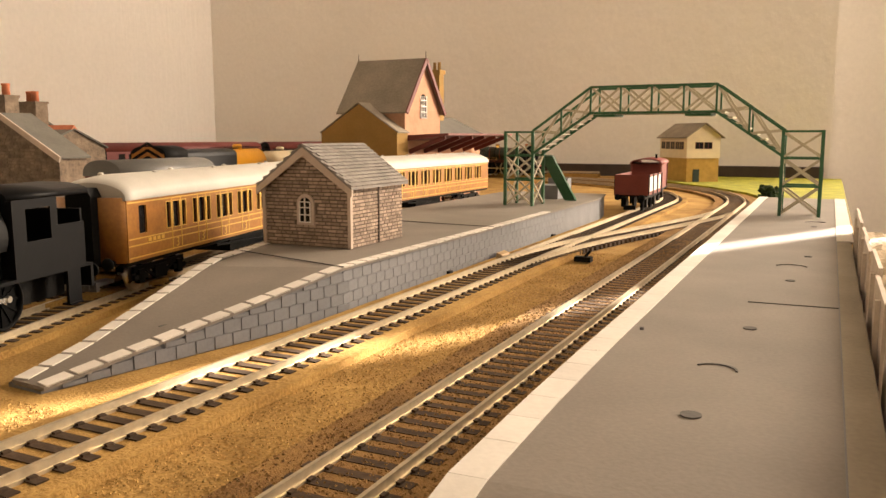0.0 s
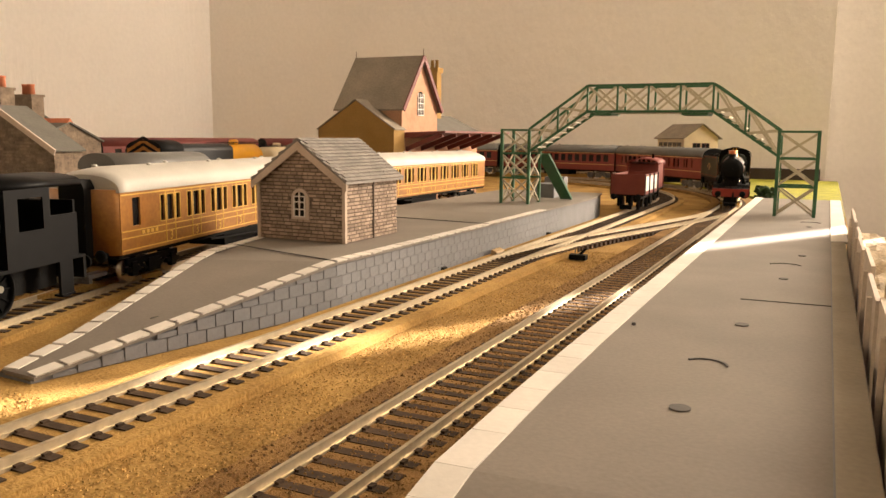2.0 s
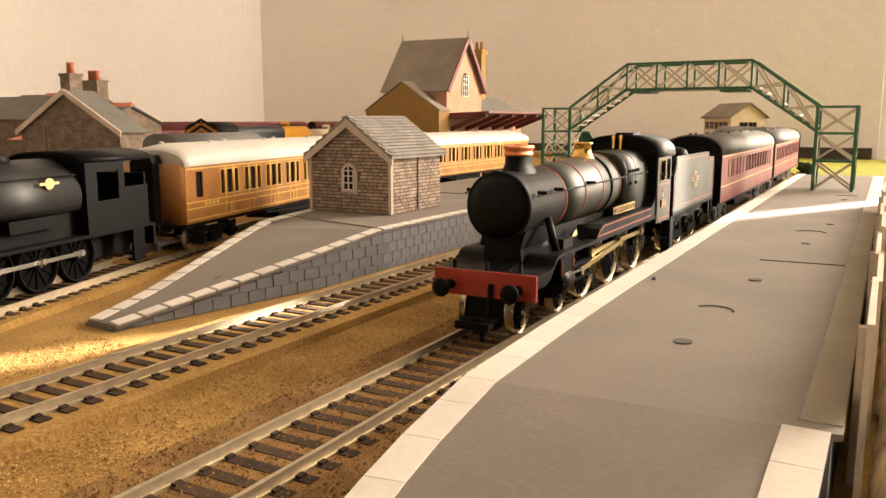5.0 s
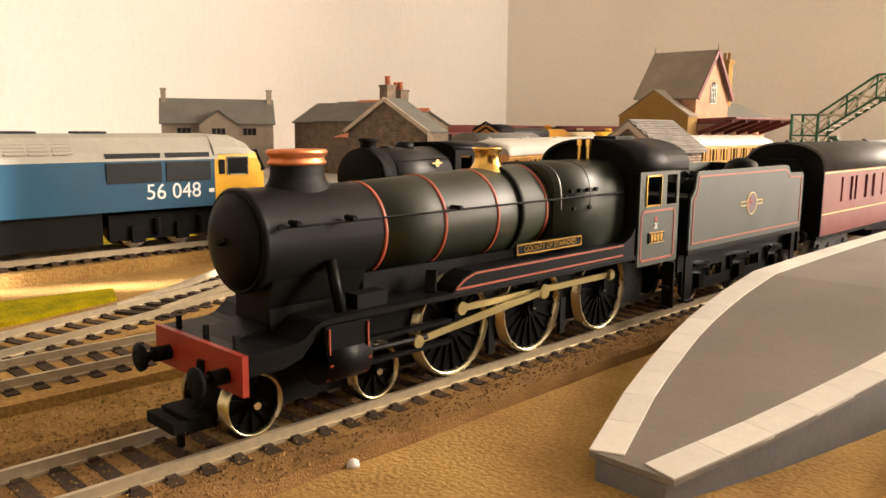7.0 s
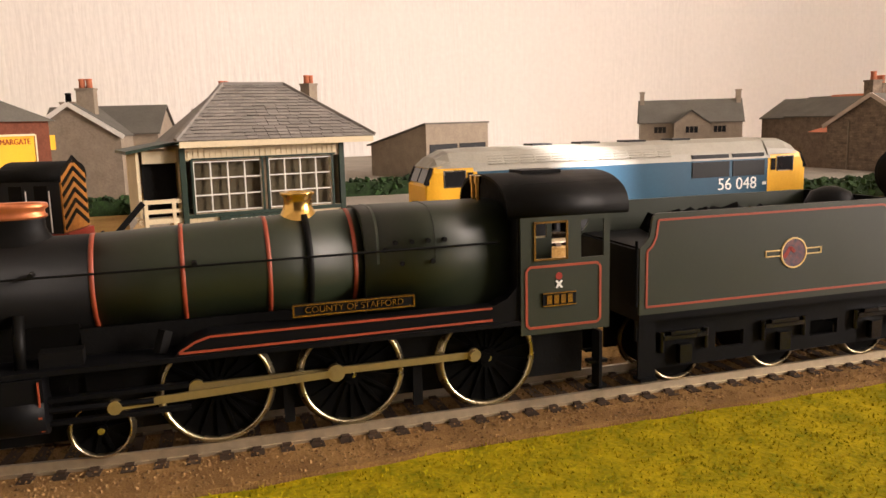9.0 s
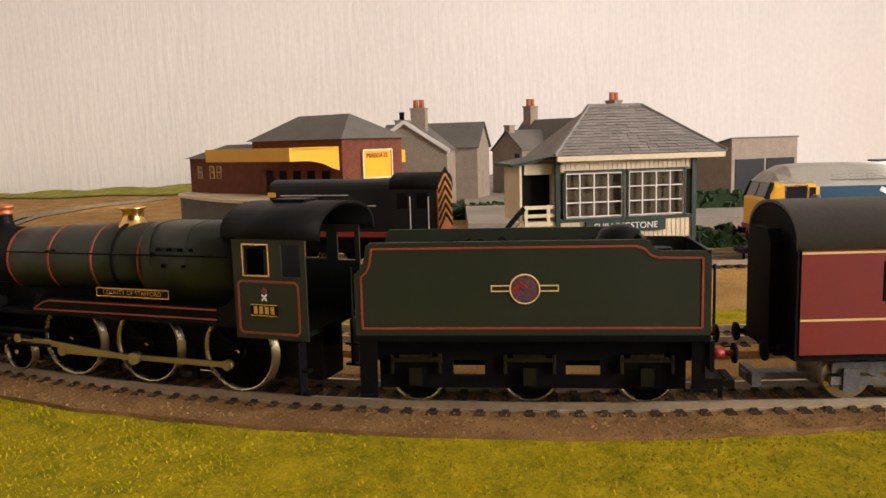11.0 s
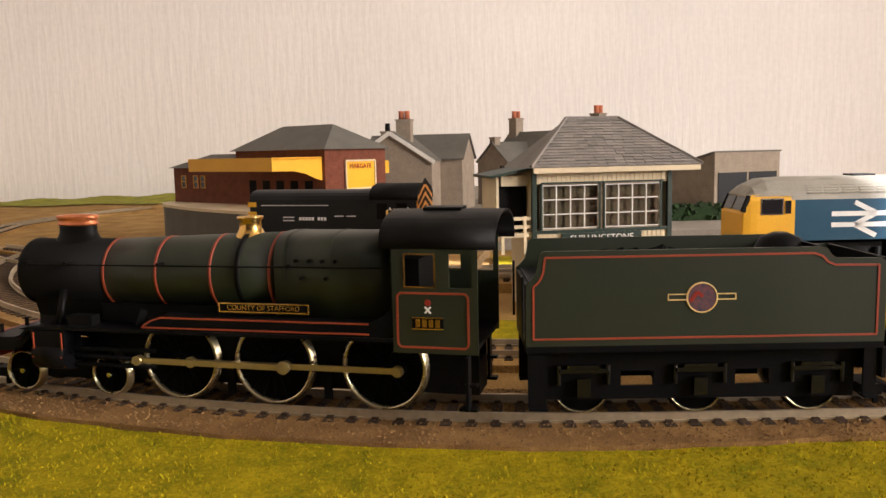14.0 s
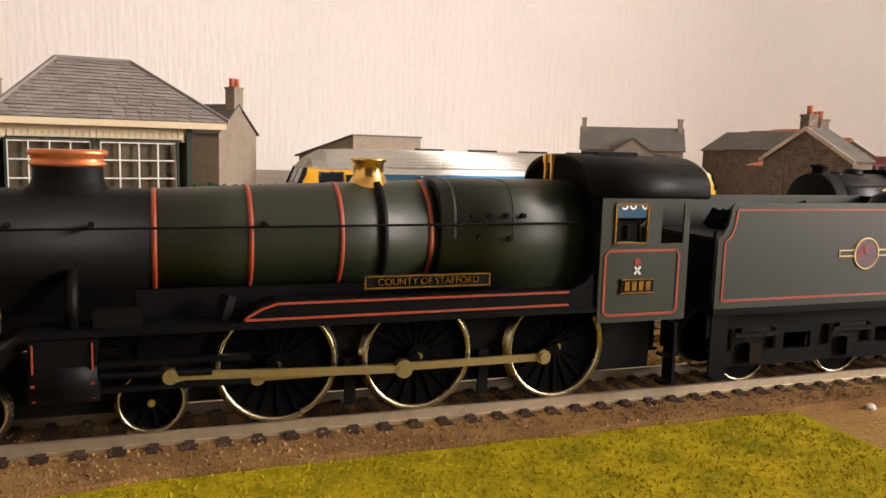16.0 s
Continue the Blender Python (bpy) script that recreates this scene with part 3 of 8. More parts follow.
for row in range(4):
    for k in range(56):
        y = 0.2035 + k * 0.0078 + (row % 2) * 0.0039
        z = 0.0003 + row * 0.0048
        room = z_left(y) - 0.0014 - z
        if y > 0.635 or room < 0.001:
            continue
        i = max(j for j in range(len(LEFT_FRONT) - 1) if LEFT_FRONT[j][1] <= y)
        (x0, y0), (x1, y1) = LEFT_FRONT[i], LEFT_FRONT[i + 1]
        x = x0 + (x1 - x0) * (y - y0) / (y1 - y0) - 0.0013
        o = new("wall_block", wall_block(min(0.0046, room)))
        o.parent = island
        o.matrix_basis = Matrix.Translation((x, y, z)) @ Matrix.Rotation(-math.atan2(x1 - x0, y1 - y0), 4, "Z")
for y in (0.425, 0.605):
    bm = B()
    box(bm, -0.1035, -0.1005, y, y + 0.004, 0.0, 0.004)
    part("drain_block", bm, "matt_black", island)


def z_right(y):
    return 0.0055 + 0.0155 * min(1, max(0, (y - 0.026) / (0.155 - 0.026)))


RIGHT_W = [(0.0505, 0.026), (0.0407, 0.0557), (0.0352, 0.0785), (0.0310, 0.0975), (0.0273, 0.126), (0.0259, 0.155), (0.0245, 0.195), (0.0238, 0.245), (0.0236, 0.50), (0.0236, 0.82)]
RIGHT_E = [(0.0686, 0.0256), (0.0765, 0.055), (0.083, 0.085), (0.0863, 0.102), (0.0890, 0.130), (0.0895, 0.158), (0.0912, 0.1585), (0.0912, 0.30), (0.0912, 0.50), (0.0932, 0.52), (0.0932, 0.82)]
side_pl = platform_body("side_platform", RIGHT_W + RIGHT_E[::-1], z_right, "long grey model platform with continuous white edge")
edging(side_pl, RIGHT_W, z_right, 0.0068, -1, 0.0135, 0.006)
edging(side_pl, RIGHT_E[:6], z_right, 0.0072, 1, 0.0135, 0.006)
bm = B()
box(bm, 0.0845, 0.0925, 0.505, 0.82, 0.0205, 0.0214)
part("edge_strip", bm, "white", side_pl)
bm = B()
bar(bm, (0.0572, 0.3212, 0.0211), (0.0842, 0.3225, 0.0211), 0.0004, 0.0004)
part("deck_joint", bm, "line", side_pl)
for x, y, r in ((0.0572, 0.2005, 0.0021), (0.0612, 0.282, 0.0019), (0.068, 0.37, 0.0017), (0.0726, 0.44, 0.0016), (0.0725, 0.575, 0.0017)):
    bm = B()
    tube(bm, (x, y, 0.0206), (x, y, 0.02135), r, n=18)
    part("peg_hole", bm, "line", side_pl)
arc_mark(side_pl, 0.0575, 0.235, 0.0212, 0.0048, 0, 150)
arc_mark(side_pl, 0.067, 0.405, 0.0212, 0.0062, 20, 160)
arc_mark(side_pl, 0.073, 0.60, 0.0212, 0.006, 20, 160)
bm = B()
tube(bm, (0.0336, 0.2675, 0.0208), (0.0336, 0.2675, 0.0218), 0.0006, n=8)
part("peg", bm, "line", side_pl)

bm = B()
box(bm, 0.0846, 0.0910, 0.162, 0.502, 0.0206, 0.02115)
part("back_strip", bm, "back_strip", side_pl, "pale beige strip along the platform back")
bm = B()
bar(bm, (0.0844, 0.162, 0.0210), (0.0844, 0.502, 0.0210), 0.0003, 0.0003)
part("deck_joint", bm, "platform_side", side_pl)
# fence behind the side platform
fence = thing("platform_fence", "pale cream slatted fence along the platform back", "fence")
for k in range(8):
    y0 = 0.17 + k * 0.047
    bm = B()
    lean = 0.0006 if k % 2 else -0.0002
    box(bm, 0.0933 + lean, 0.0945 + lean, y0, y0 + 0.0465, 0.0, 0.0365 - 0.001 * (k % 3))
    part("fence_panel", bm, "fence", fence)
    bm = B()
    box(bm, 0.0919 + lean, 0.0932 + lean, y0 + 0.012, y0 + 0.0145, 0.003, 0.033)
    part("post", bm, "fence", fence)
bm = B()
rng = random.Random(14)
NX, NYB = 9, 90
sheet = [[bm.verts.new((0.0962 + 0.0368 * i / NX + rng.uniform(-0.0006, 0.0006), 0.02 + 0.62 * j / NYB + rng.uniform(-0.002, 0.002), max(0.0006, (0.013 if 0 < i < 8 else 0.001) * min(1, j / 6) * (1 - 0.05 * i) + rng.uniform(-0.0022, 0.0022)))) for i in range(NX + 1)] for j in range(NYB + 1)]
for r0, r1 in zip(sheet, sheet[1:]):
    for i in range(NX):
        bm.faces.new((r0[i], r0[i + 1], r1[i + 1], r1[i]))
single("plaster_bank", bm, "bank", "rough beige plaster bank behind the fence", "bank", kind="structure")
bm = B()
box(bm, 0.0951, 0.0958, 0.262, 0.268, 0.022, 0.0385)
single("wood_offcut", bm, "wood", "small tan wooden strip behind the fence", "wood strip")


# ---- footbridge ----
fb = thing("footbridge", "green and cream model lattice footbridge over the lines", "footbridge")
YB0, YB1 = 0.638, 0.664


def tower(x0, x1, parent):
    for y in (YB0, YB1):
        for x in (x0, x1):
            bm = B()
            box(bm, x - 0.0011, x + 0.0011, y - 0.0011, y + 0.0011, 0.0212, 0.0795)
            part("tower_post", bm, "bridge_green", parent)
        bm = B()
        for z in (0.0415, 0.0605, 0.0787):
            box(bm, x0 + 0.0011, x1 - 0.0011, y - 0.0007, y + 0.0007, z - 0.0007, z + 0.0007)
        part("tower_rail", bm, "bridge_green", parent)
        bm = B()
        for z0, z1 in ((0.022, 0.041), (0.042, 0.060), (0.061, 0.078)):
            bar(bm, (x0, y + 0.0005, z0), (x1, y + 0.0005, z1), 0.001, 0.0014)
            bar(bm, (x0, y - 0.0005, z1), (x1, y - 0.0005, z0), 0.001, 0.0014)
        part("lattice", bm, "bridge_cream", parent, "cream diagonal lattice")
    for x in (x0, x1):
        bm = B()
        for z0, z1 in ((0.022, 0.041), (0.042, 0.060)):
            bar(bm, (x, YB0, z0), (x, YB1, z1), 0.0012, 0.001)
            bar(bm, (x, YB0, z1), (x, YB1, z0), 0.0012, 0.001)
        part("lattice", bm, "bridge_cream", parent, "cream diagonal lattice")


tower(-0.152, -0.1295, fb)
tower(0.0495, 0.074, fb)
chain_top = [(-0.1295, 0.0795), (-0.0845, 0.1115), (0.0052, 0.1115), (0.0495, 0.0795)]
chain_bot = [(-0.1295, 0.0620), (-0.0845, 0.0925), (0.0052, 0.0925), (0.0495, 0.0620)]
for y in (YB0, YB1):
    for chain in (chain_top, chain_bot):
        bm = B()
        for (xa, za), (xb, zb) in zip(chain, chain[1:]):
            bar(bm, (xa, y, za), (xb, y, zb), 0.0014, 0.0018)
        part("chord", bm, "bridge_green", fb)
    for seg, cells in ((0, 2), (1, 4), (2, 2)):
        for c in range(cells):
            k0, k1 = c / cells, (c + 1) / cells
            t0, t1 = (Vector(chain_top[seg]).lerp(Vector(chain_top[seg + 1]), k) for k in (k0, k1))
            b0, b1 = (Vector(chain_bot[seg]).lerp(Vector(chain_bot[seg + 1]), k) for k in (k0, k1))
            bm = B()
            bar(bm, (t0.x, y, t0.y), (b1.x, y, b1.y), 0.0010, 0.0017)
            bar(bm, (b0.x, y + 0.0006, b0.y), (t1.x, y + 0.0006, t1.y), 0.0010, 0.0017)
            part("lattice", bm, "bridge_cream", fb, "cream diagonal lattice")
            bm = B()
            bar(bm, (t1.x, y, t1.y), (b1.x, y, b1.y), 0.0014, 0.0014)
            part("upright", bm, "bridge_green", fb)
bm = B()
for (xa, za), (xb, zb) in zip(chain_bot, chain_bot[1:]):
    n = 1 if abs(za - zb) < 1e-6 else 8
    for k in range(n):
        x0, x1 = xa + (xb - xa) * k / n, xa + (xb - xa) * (k + 1) / n
        z = za + (zb - za) * (k + (1 if zb > za else 0)) / n
        box(bm, x0, x1, YB0 + 0.0008, YB1 - 0.0008, z - 0.0008, z + 0.0003)
part("walkway", bm, "bridge_cream", fb, "cream stepped walkway")
for x0, x1 in ((-0.082, -0.066), (-0.016, 0.002)):
    bm = B()
    box(bm, x0, x1, YB0 - 0.001, YB1, 0.0898, 0.0914)
    part("bracket", bm, "bridge_green", fb)
bm = B()
bar(bm, (-0.128, 0.668, 0.060), (-0.117, 0.700, 0.022), 0.012, 0.0016)
part("stair_flight", bm, "bridge_green", fb, "green stair flight down to the platform")


# ---- vehicles: a vehicle's front looks towards -y, z = 0 is the ground ----
RAIL = 0.0056


def wheelset(parent, l, r, width=0.0150, spokes=0, tyre="tyre", disc="wheel_black", crank=False, name="wheelset"):
    """Two wheels on one axle, turning about x."""
    ws = new(name)
    ws.empty_display_size = 0.005
    ws.parent = parent
    ws.matrix_basis = Matrix.Translation((0, -l, RAIL + r))
    for s in (-1, 1):
        bm = B()
        lathe(bm, (s * 0.0066, 0, 0), (s, 0, 0), [(0.0, r + 0.0008), (0.0004, r + 0.0008), (0.0007, r), (0.0024, r), (0.0024, r * 0.935), (0.0002, r * 0.925)], 36, False)
        part("tyre", bm, tyre, ws, "bright metal tyre")
        bm = B()
        if spokes:
            tube(bm, (s * 0.0068, 0, 0), (s * 0.0094, 0, 0), r * 0.2, n=16)
            for k in range(spokes):
                a = 2 * math.pi * k / spokes
                sp = B()
                bar(sp, (s * 0.0074, r * 0.19 * math.cos(a), r * 0.19 * math.sin(a)), (s * 0.0074, r * 0.93 * math.cos(a), r * 0.93 * math.sin(a)), 0.0008, 0.0008)
                part("spoke", sp, disc, ws)
            if crank:
                tube(bm, (s * 0.0072, 0, -0.0048), (s * 0.0098, 0, -0.0048), 0.0017, n=12)
                bar(bm, (s * 0.0085, 0, 0), (s * 0.0085, 0, -0.0048), 0.003, 0.0022)
        else:
            tube(bm, (s * 0.0068, 0, 0), (s * 0.0083, 0, 0), r * 0.9, n=24)
            tube(bm, (s * 0.008, 0, 0), (s * 0.0096, 0, 0), r * 0.25, n=12)
        part("wheel_centre", bm, disc, ws)
        # black disc added behind the spokes so the gaps come out dark
        if spokes:
            bm = B()
            tube(bm, (s * 0.0067, 0, 0), (s * 0.0073, 0, 0), r * 0.93, n=28)
            part("spoke_gap_fill", bm, disc, ws)
        if spokes:
            bm = B()
            tube(bm, (s * 0.0090, 0, 0), (s * 0.0098, 0, 0), 0.0008, n=10)
            part("axle_end", bm, "steel", ws)
    bm = B()
    tube(bm, (-0.0068, 0, 0), (0.0068, 0, 0), 0.0012, n=10)
    part("axle", bm, "matt_black", ws)
    return ws


def arch(half, z_side, z_top, n=14, drop=0.0):
    """Points of a curved roof from one eave to the other."""
    out = []
    for k in range(n + 1):
        a = math.pi * k / n
        out.append((half * math.cos(a), z_side + (z_top - z_side) * math.sin(a) ** 0.75))
    return out


def side_wall(bm, x, t, y0, y1, z0, z1, wins, zb, zt):
    """A side with rectangular openings wins = [(ya, yb), ...] between zb and zt."""
    xa, xb = sorted((x, x - t if x > 0 else x + t))
    box(bm, xa, xb, y0, y1, z0, zb)
    box(bm, xa, xb, y0, y1, zt, z1)
    y = y0
    for a, b in sorted(wins):
        box(bm, xa, xb, y, a, zb, zt)
        y = b
    box(bm, xa, xb, y, y1, zb, zt)


def buffers(parent, y, z, d, mat="matt_black"):
    for s in (-1, 1):
        bm = B()
        tube(bm, (s * 0.0112, y, z), (s * 0.0112, y + d * 0.0035, z), 0.0016, n=12)
        tube(bm, (s * 0.0112, y + d * 0.0035, z), (s * 0.0112, y + d * 0.0060, z), 0.0009, n=10)
        shank = part("buffer", bm, mat, parent)
        bm = B()
        lathe(bm, (s * 0.0112, y + d * 0.0058, z), (0, d, 0), [(0, 0.0028), (0.0008, 0.0029), (0.0013, 0.0015)], 16)
        part("buffer_head", bm, "matt_black", shank)


def hook(parent, y, d):
    bm = B()
    box(bm, -0.0055, 0.0055, min(y, y + d * 0.006), max(y, y + d * 0.006), 0.0085, 0.0115)
    bar(bm, (-0.0055, y + d * 0.008, 0.010), (0.0055, y + d * 0.008, 0.010), 0.0022, 0.0022)
    bar(bm, (-0.0045, y + d * 0.006, 0.010), (-0.0045, y + d * 0.009, 0.010), 0.0018, 0.0018)
    bar(bm, (0.0045, y + d * 0.006, 0.010), (0.0045, y + d * 0.009, 0.010), 0.0018, 0.0018)
    bar(bm, (0.002, y + d * 0.006, 0.011), (0.002, y + d * 0.006, 0.005), 0.0012, 0.0012)
    part("coupling", bm, "matt_black", parent, "tension lock coupling")


def express_loco():
    lo = thing("steam_locomotive", "dark green express steam locomotive with copper chimney cap", "locomotive")
    zc, ZS = 0.0447, 0.0436
    bm = B()
    lathe(bm, (0, -0.0862, ZS), (0, 1, 0), [(0, 0.0104), (0.0004, 0.0108), (0.0016, 0.0108), (0.0018, 0.0106), (0.0309, 0.0107)], 44)
    part("smokebox", bm, "smokebox", lo, "matt black smokebox")
    bm = B()
    lathe(bm, (0, -0.0862, ZS), (0, -1, 0), [(0, 0.0100), (0.0003, 0.0093), (0.0009, 0.0090), (0.0019, 0.0062), (0.0023, 0.0030), (0.0024, 0.0006)], 36)
    tube(bm, (0, -0.0881, ZS), (0, -0.0901, ZS), 0.0007, n=8)
    bar(bm, (0, -0.0898, ZS), (0.0026, -0.0898, ZS + 0.001), 0.0005, 0.0005)
    part("smokebox_door", bm, "smokebox", lo)
    bm = B()
    n_ring, rings = 44, []
    for y, z, r in ((-0.0556, ZS, 0.0107), (-0.040, 0.0439, 0.01105), (-0.020, 0.0443, 0.0115), (0.0035, zc, 0.0120)):
        rings.append([bm.verts.new((r * math.cos(2 * math.pi * k / n_ring), y, z + r * math.sin(2 * math.pi * k / n_ring))) for k in range(n_ring)])
    for r0, r1 in zip(rings, rings[1:]):
        for k in range(n_ring):
            bm.faces.new((r0[k], r0[(k + 1) % n_ring], r1[(k + 1) % n_ring], r1[k])).smooth = True
    bm.faces.new(rings[0])
    bm.faces.new(rings[-1][::-1])
    part("boiler", bm, "loco_green", lo, "dark green boiler barrel")
    bm = B()
    prof = []
    for k in range(25):
        a = math.pi * k / 24
        c, s = math.cos(a), math.sin(a)
        prof.append((0.0128 * math.copysign(abs(c) ** 0.62, c), zc + 0.0124 * abs(s) ** 0.62))
    prism(bm, prof + [(-0.0122, 0.033), (0.0122, 0.033)], 0.0034, 0.039, "y", True)
    part("firebox", bm, "loco_green", lo, "dark green flat-topped firebox")
    for l, z, r in ((0.0549, 0.0436, 0.01075), (0.0365, 0.0440, 0.0112), (0.0180, 0.0443, 0.0116), (-0.0014, 0.0446, 0.0120)):
        bm = B()
        lathe(bm, (0, -l - 0.0005, z), (0, 1, 0), [(0, r - 0.0006), (0, r + 0.0001), (0.001, r + 0.0001), (0.001, r - 0.0006)], 44, False)
        part("boiler_band", bm, "orange_line", lo, "orange lined boiler band")
    for l in (0.0092, -0.0065, -0.0205):
        bm = B()
        if l > 0:
            lathe(bm, (0, -l - 0.0004, zc), (0, 1, 0), [(0, 0.0113), (0, 0.0123), (0.0014, 0.0123), (0.0014, 0.0113)], 40, False)
        else:
            prism(bm, [(x * 1.012, zc + (z - zc) * 1.012) for x, z in prof], -l - 0.0003, -l + 0.0003, "y")
        part("cladding_strip", bm, "smokebox" if l > 0 else "loco_green", lo)
    for s in (-1, 1):
        for l, z in ((-0.0105, 0.0495), (-0.0145, 0.0495), (-0.0185, 0.0495), (-0.0225, 0.0495), (-0.012, 0.0445), (-0.0195, 0.0445)):
            bm = B()
            tube(bm, (s * 0.0126, -l, z), (s * 0.0136, -l, z), 0.0006, n=8)
            part("washout_plug", bm, "matt_black", lo)
        bm = B()
        tube(bm, (s * 0.0122, -0.084, ZS + 0.0036), (s * 0.0138, 0.036, zc + 0.0032), 0.00028, n=6)
        part("handrail", bm, "matt_black", lo)
        for l in (0.080, 0.066, 0.034, -0.008):
            bm = B()
            tube(bm, (s * 0.0105, -l, zc + 0.0032), (s * 0.0136, -l, zc + 0.0032), 0.0006, n=8)
            part("handrail_knob", bm, "matt_black", lo)
    # double chimney, longer than it is wide
    for name, mat, lab, z, prof_c in (("chimney_base", "smokebox", "", ZS + 0.0092, [(-0.0008, 0.0102), (0.0010, 0.0090), (0.0022, 0.0078), (0.0036, 0.0072), (0.0058, 0.0071)]), ("chimney_cap", "copper", "polished copper chimney cap", ZS + 0.0149, [(0, 0.0073), (0.0003, 0.0078), (0.0007, 0.0078), (0.0010, 0.0073), (0.0018, 0.0073), (0.0023, 0.0081), (0.0030, 0.0081), (0.0033, 0.0075), (0.0031, 0.0056), (0.0005, 0.0054)])):
        bm = B()
        lathe(bm, (0, 0, z), (0, 0, 1), prof_c, 36, False)
        for v in bm.verts:
            v.co.x *= 0.54
            v.co.y *= 0.90
            v.co.y -= 0.0706
        part(name, bm, mat, lo, lab)
    bm = B()
    lathe(bm, (0, -0.0097, zc + 0.0108), (0, 0, 1), [(-0.0005, 0.0052), (0.0006, 0.0042), (0.0022, 0.0034), (0.0045, 0.0033), (0.0053, 0.0040), (0.0058, 0.0040), (0.0058, 0.0026), (0.0035, 0.0025)], 28, False)
    part("safety_valve_bonnet", bm, "brass", lo, "polished brass safety valve bonnet")
    for x in (-0.0016, 0.0016):
        bm = B()
        tube(bm, (x, 0.0352, zc + 0.012), (x, 0.0352, zc + 0.0165), 0.0007, n=8)
        tube(bm, (x, 0.0352, zc + 0.0165), (x, 0.0352, zc + 0.0185), 0.0010, n=8)
        part("whistle", bm, "brass", lo)
    # running plate
    bm = B()
    curve = [(-0.0757, 0.0287), (-0.0776, 0.0284), (-0.0790, 0.0278), (-0.0803, 0.0266), (-0.0817, 0.0256), (-0.0835, 0.0251), (-0.0858, 0.0249), (-0.0942, 0.0249)]
    prism(bm, [(0.041, 0.0287)] + curve + [(y, z - 0.0011) for y, z in curve[::-1]] + [(0.041, 0.0276)], -0.0168, 0.0168, "x")
    part("running_plate", bm, "black", lo)
    for s in (-1, 1):
        bm = B()
        prism(bm, [(y, z - 0.0012) for y, z in curve] + [(-0.0942, 0.0205), (-0.0858, 0.0205), (-0.0817, 0.0218), (-0.0784, 0.0252), (-0.0757, 0.0262)], s * 0.0150, s * 0.0160, "x")
        part("front_valance", bm, "black", lo)
    bm = B()
    prism(bm, [(-0.0068, 0.0236), (0.0068, 0.0236), (0.0062, 0.0300), (0.0078, 0.0360), (-0.0078, 0.0360), (-0.0062, 0.0300)], -0.0825, -0.0585, "y")
    part("smokebox_saddle", bm, "smokebox", lo)
    bm = B()
    prism(bm, [(-0.0915, 0.0249), (-0.0825, 0.0268), (-0.0825, 0.0249)], -0.0060, 0.0060, "x")
    part("front_cover", bm, "black", lo)
    for s in (-1, 1):
        bm = B()
        prism(bm, [(-0.0395, 0.0287), (-0.0385, 0.0300), (-0.0360, 0.0318), (-0.0325, 0.0330), (0.0335, 0.0330), (0.0370, 0.0345), (0.0398, 0.0375), (0.0398, 0.0287)], s * 0.0100, s * 0.0164, "x")
        part("splasher", bm, "black", lo, "long black splasher lined in orange")
        bm = B()
        edge = [(0.0330, 0.0325), (-0.0320, 0.0325), (-0.0352, 0.0315), (-0.0378, 0.0300), (-0.0385, 0.0294), (0.0330, 0.0296)]
        for a, b in zip(edge, edge[1:]):
            bar(bm, (s * 0.01648, *a), (s * 0.01648, *b), 0.0002, 0.0005)
        part("splasher_lining", bm, "orange_line", lo, "orange lining")
        plate = part("nameplate", (lambda b: (box(b, s * 0.0138 - 0.0004, s * 0.0138 + 0.0004, -0.0137, 0.0143, 0.0343, 0.0372), b)[1])(B()), "matt_black", lo, "brass-edged curved nameplate")
        bm = B()
        xf = s * 0.01425
        for a, b in (((-0.0137, 0.0345), (0.0143, 0.0345)), ((-0.0137, 0.0370), (0.0143, 0.0370)), ((-0.0137, 0.0343), (-0.0137, 0.0372)), ((0.0143, 0.0343), (0.0143, 0.0372))):
            bar(bm, (xf, *a), (xf, *b), 0.0003, 0.0004)
        part("plate_edge", bm, "brass", plate)
        if s > 0:
            writing("COUNTY OF STAFFORD", 0.0021, "brass", plate, facing_east(0.0144, 0.0003, 0.03575), 0.0001)
        bm = B()
        tube(bm, (s * 0.0098, -0.0697, 0.0392), (s * 0.0130, -0.0697, 0.0285), 0.0012, n=12)
        part("steam_pipe", bm, "smokebox", lo)
        bm = B()
        box(bm, s * 0.0100, s * 0.0140, -0.0660, -0.0575, 0.0287, 0.0318)
        part("lubricator_box", bm, "matt_black", lo)
        bm = B()
        bar(bm, (s * 0.0120, -0.0425, 0.0287), (s * 0.0110, -0.041, 0.0335), 0.0025, 0.002)
        part("reverser_stand", bm, "matt_black", lo)
        # cylinder block
        bm = B()
        tube(bm, (s * 0.0132, -0.0768, 0.0195), (s * 0.0132, -0.0652, 0.0195), 0.0049, n=20)
        box(bm, s * 0.0095, s * 0.0172, -0.0768, -0.0652, 0.0195, 0.0274)
        part("cylinder", bm, "black", lo, "black cylinder block lined in orange")
        for y in (-0.0760, -0.0660):
            bm = B()
            bar(bm, (s * 0.01728, y, 0.0268), (s * 0.01728, y, 0.0195), 0.0007, 0.0003)
            bar(bm, (s * 0.0181, y, 0.0196), (s * 0.0165, y, 0.0160), 0.0007, 0.0003)
            part("cylinder_lining", bm, "orange_line", lo, "orange lining")
        bm = B()
        tube(bm, (s * 0.0128, -0.0652, 0.0190), (s * 0.0128, -0.0445, 0.0186), 0.0007, n=8)
        box(bm, s * 0.0118, s * 0.0136, -0.0652, -0.037, 0.0208, 0.0218)
        box(bm, s * 0.0118, s * 0.0136, -0.0652, -0.037, 0.0158, 0.0167)
        part("slide_bar", bm, "black", lo)
        # cab
        bm = B()
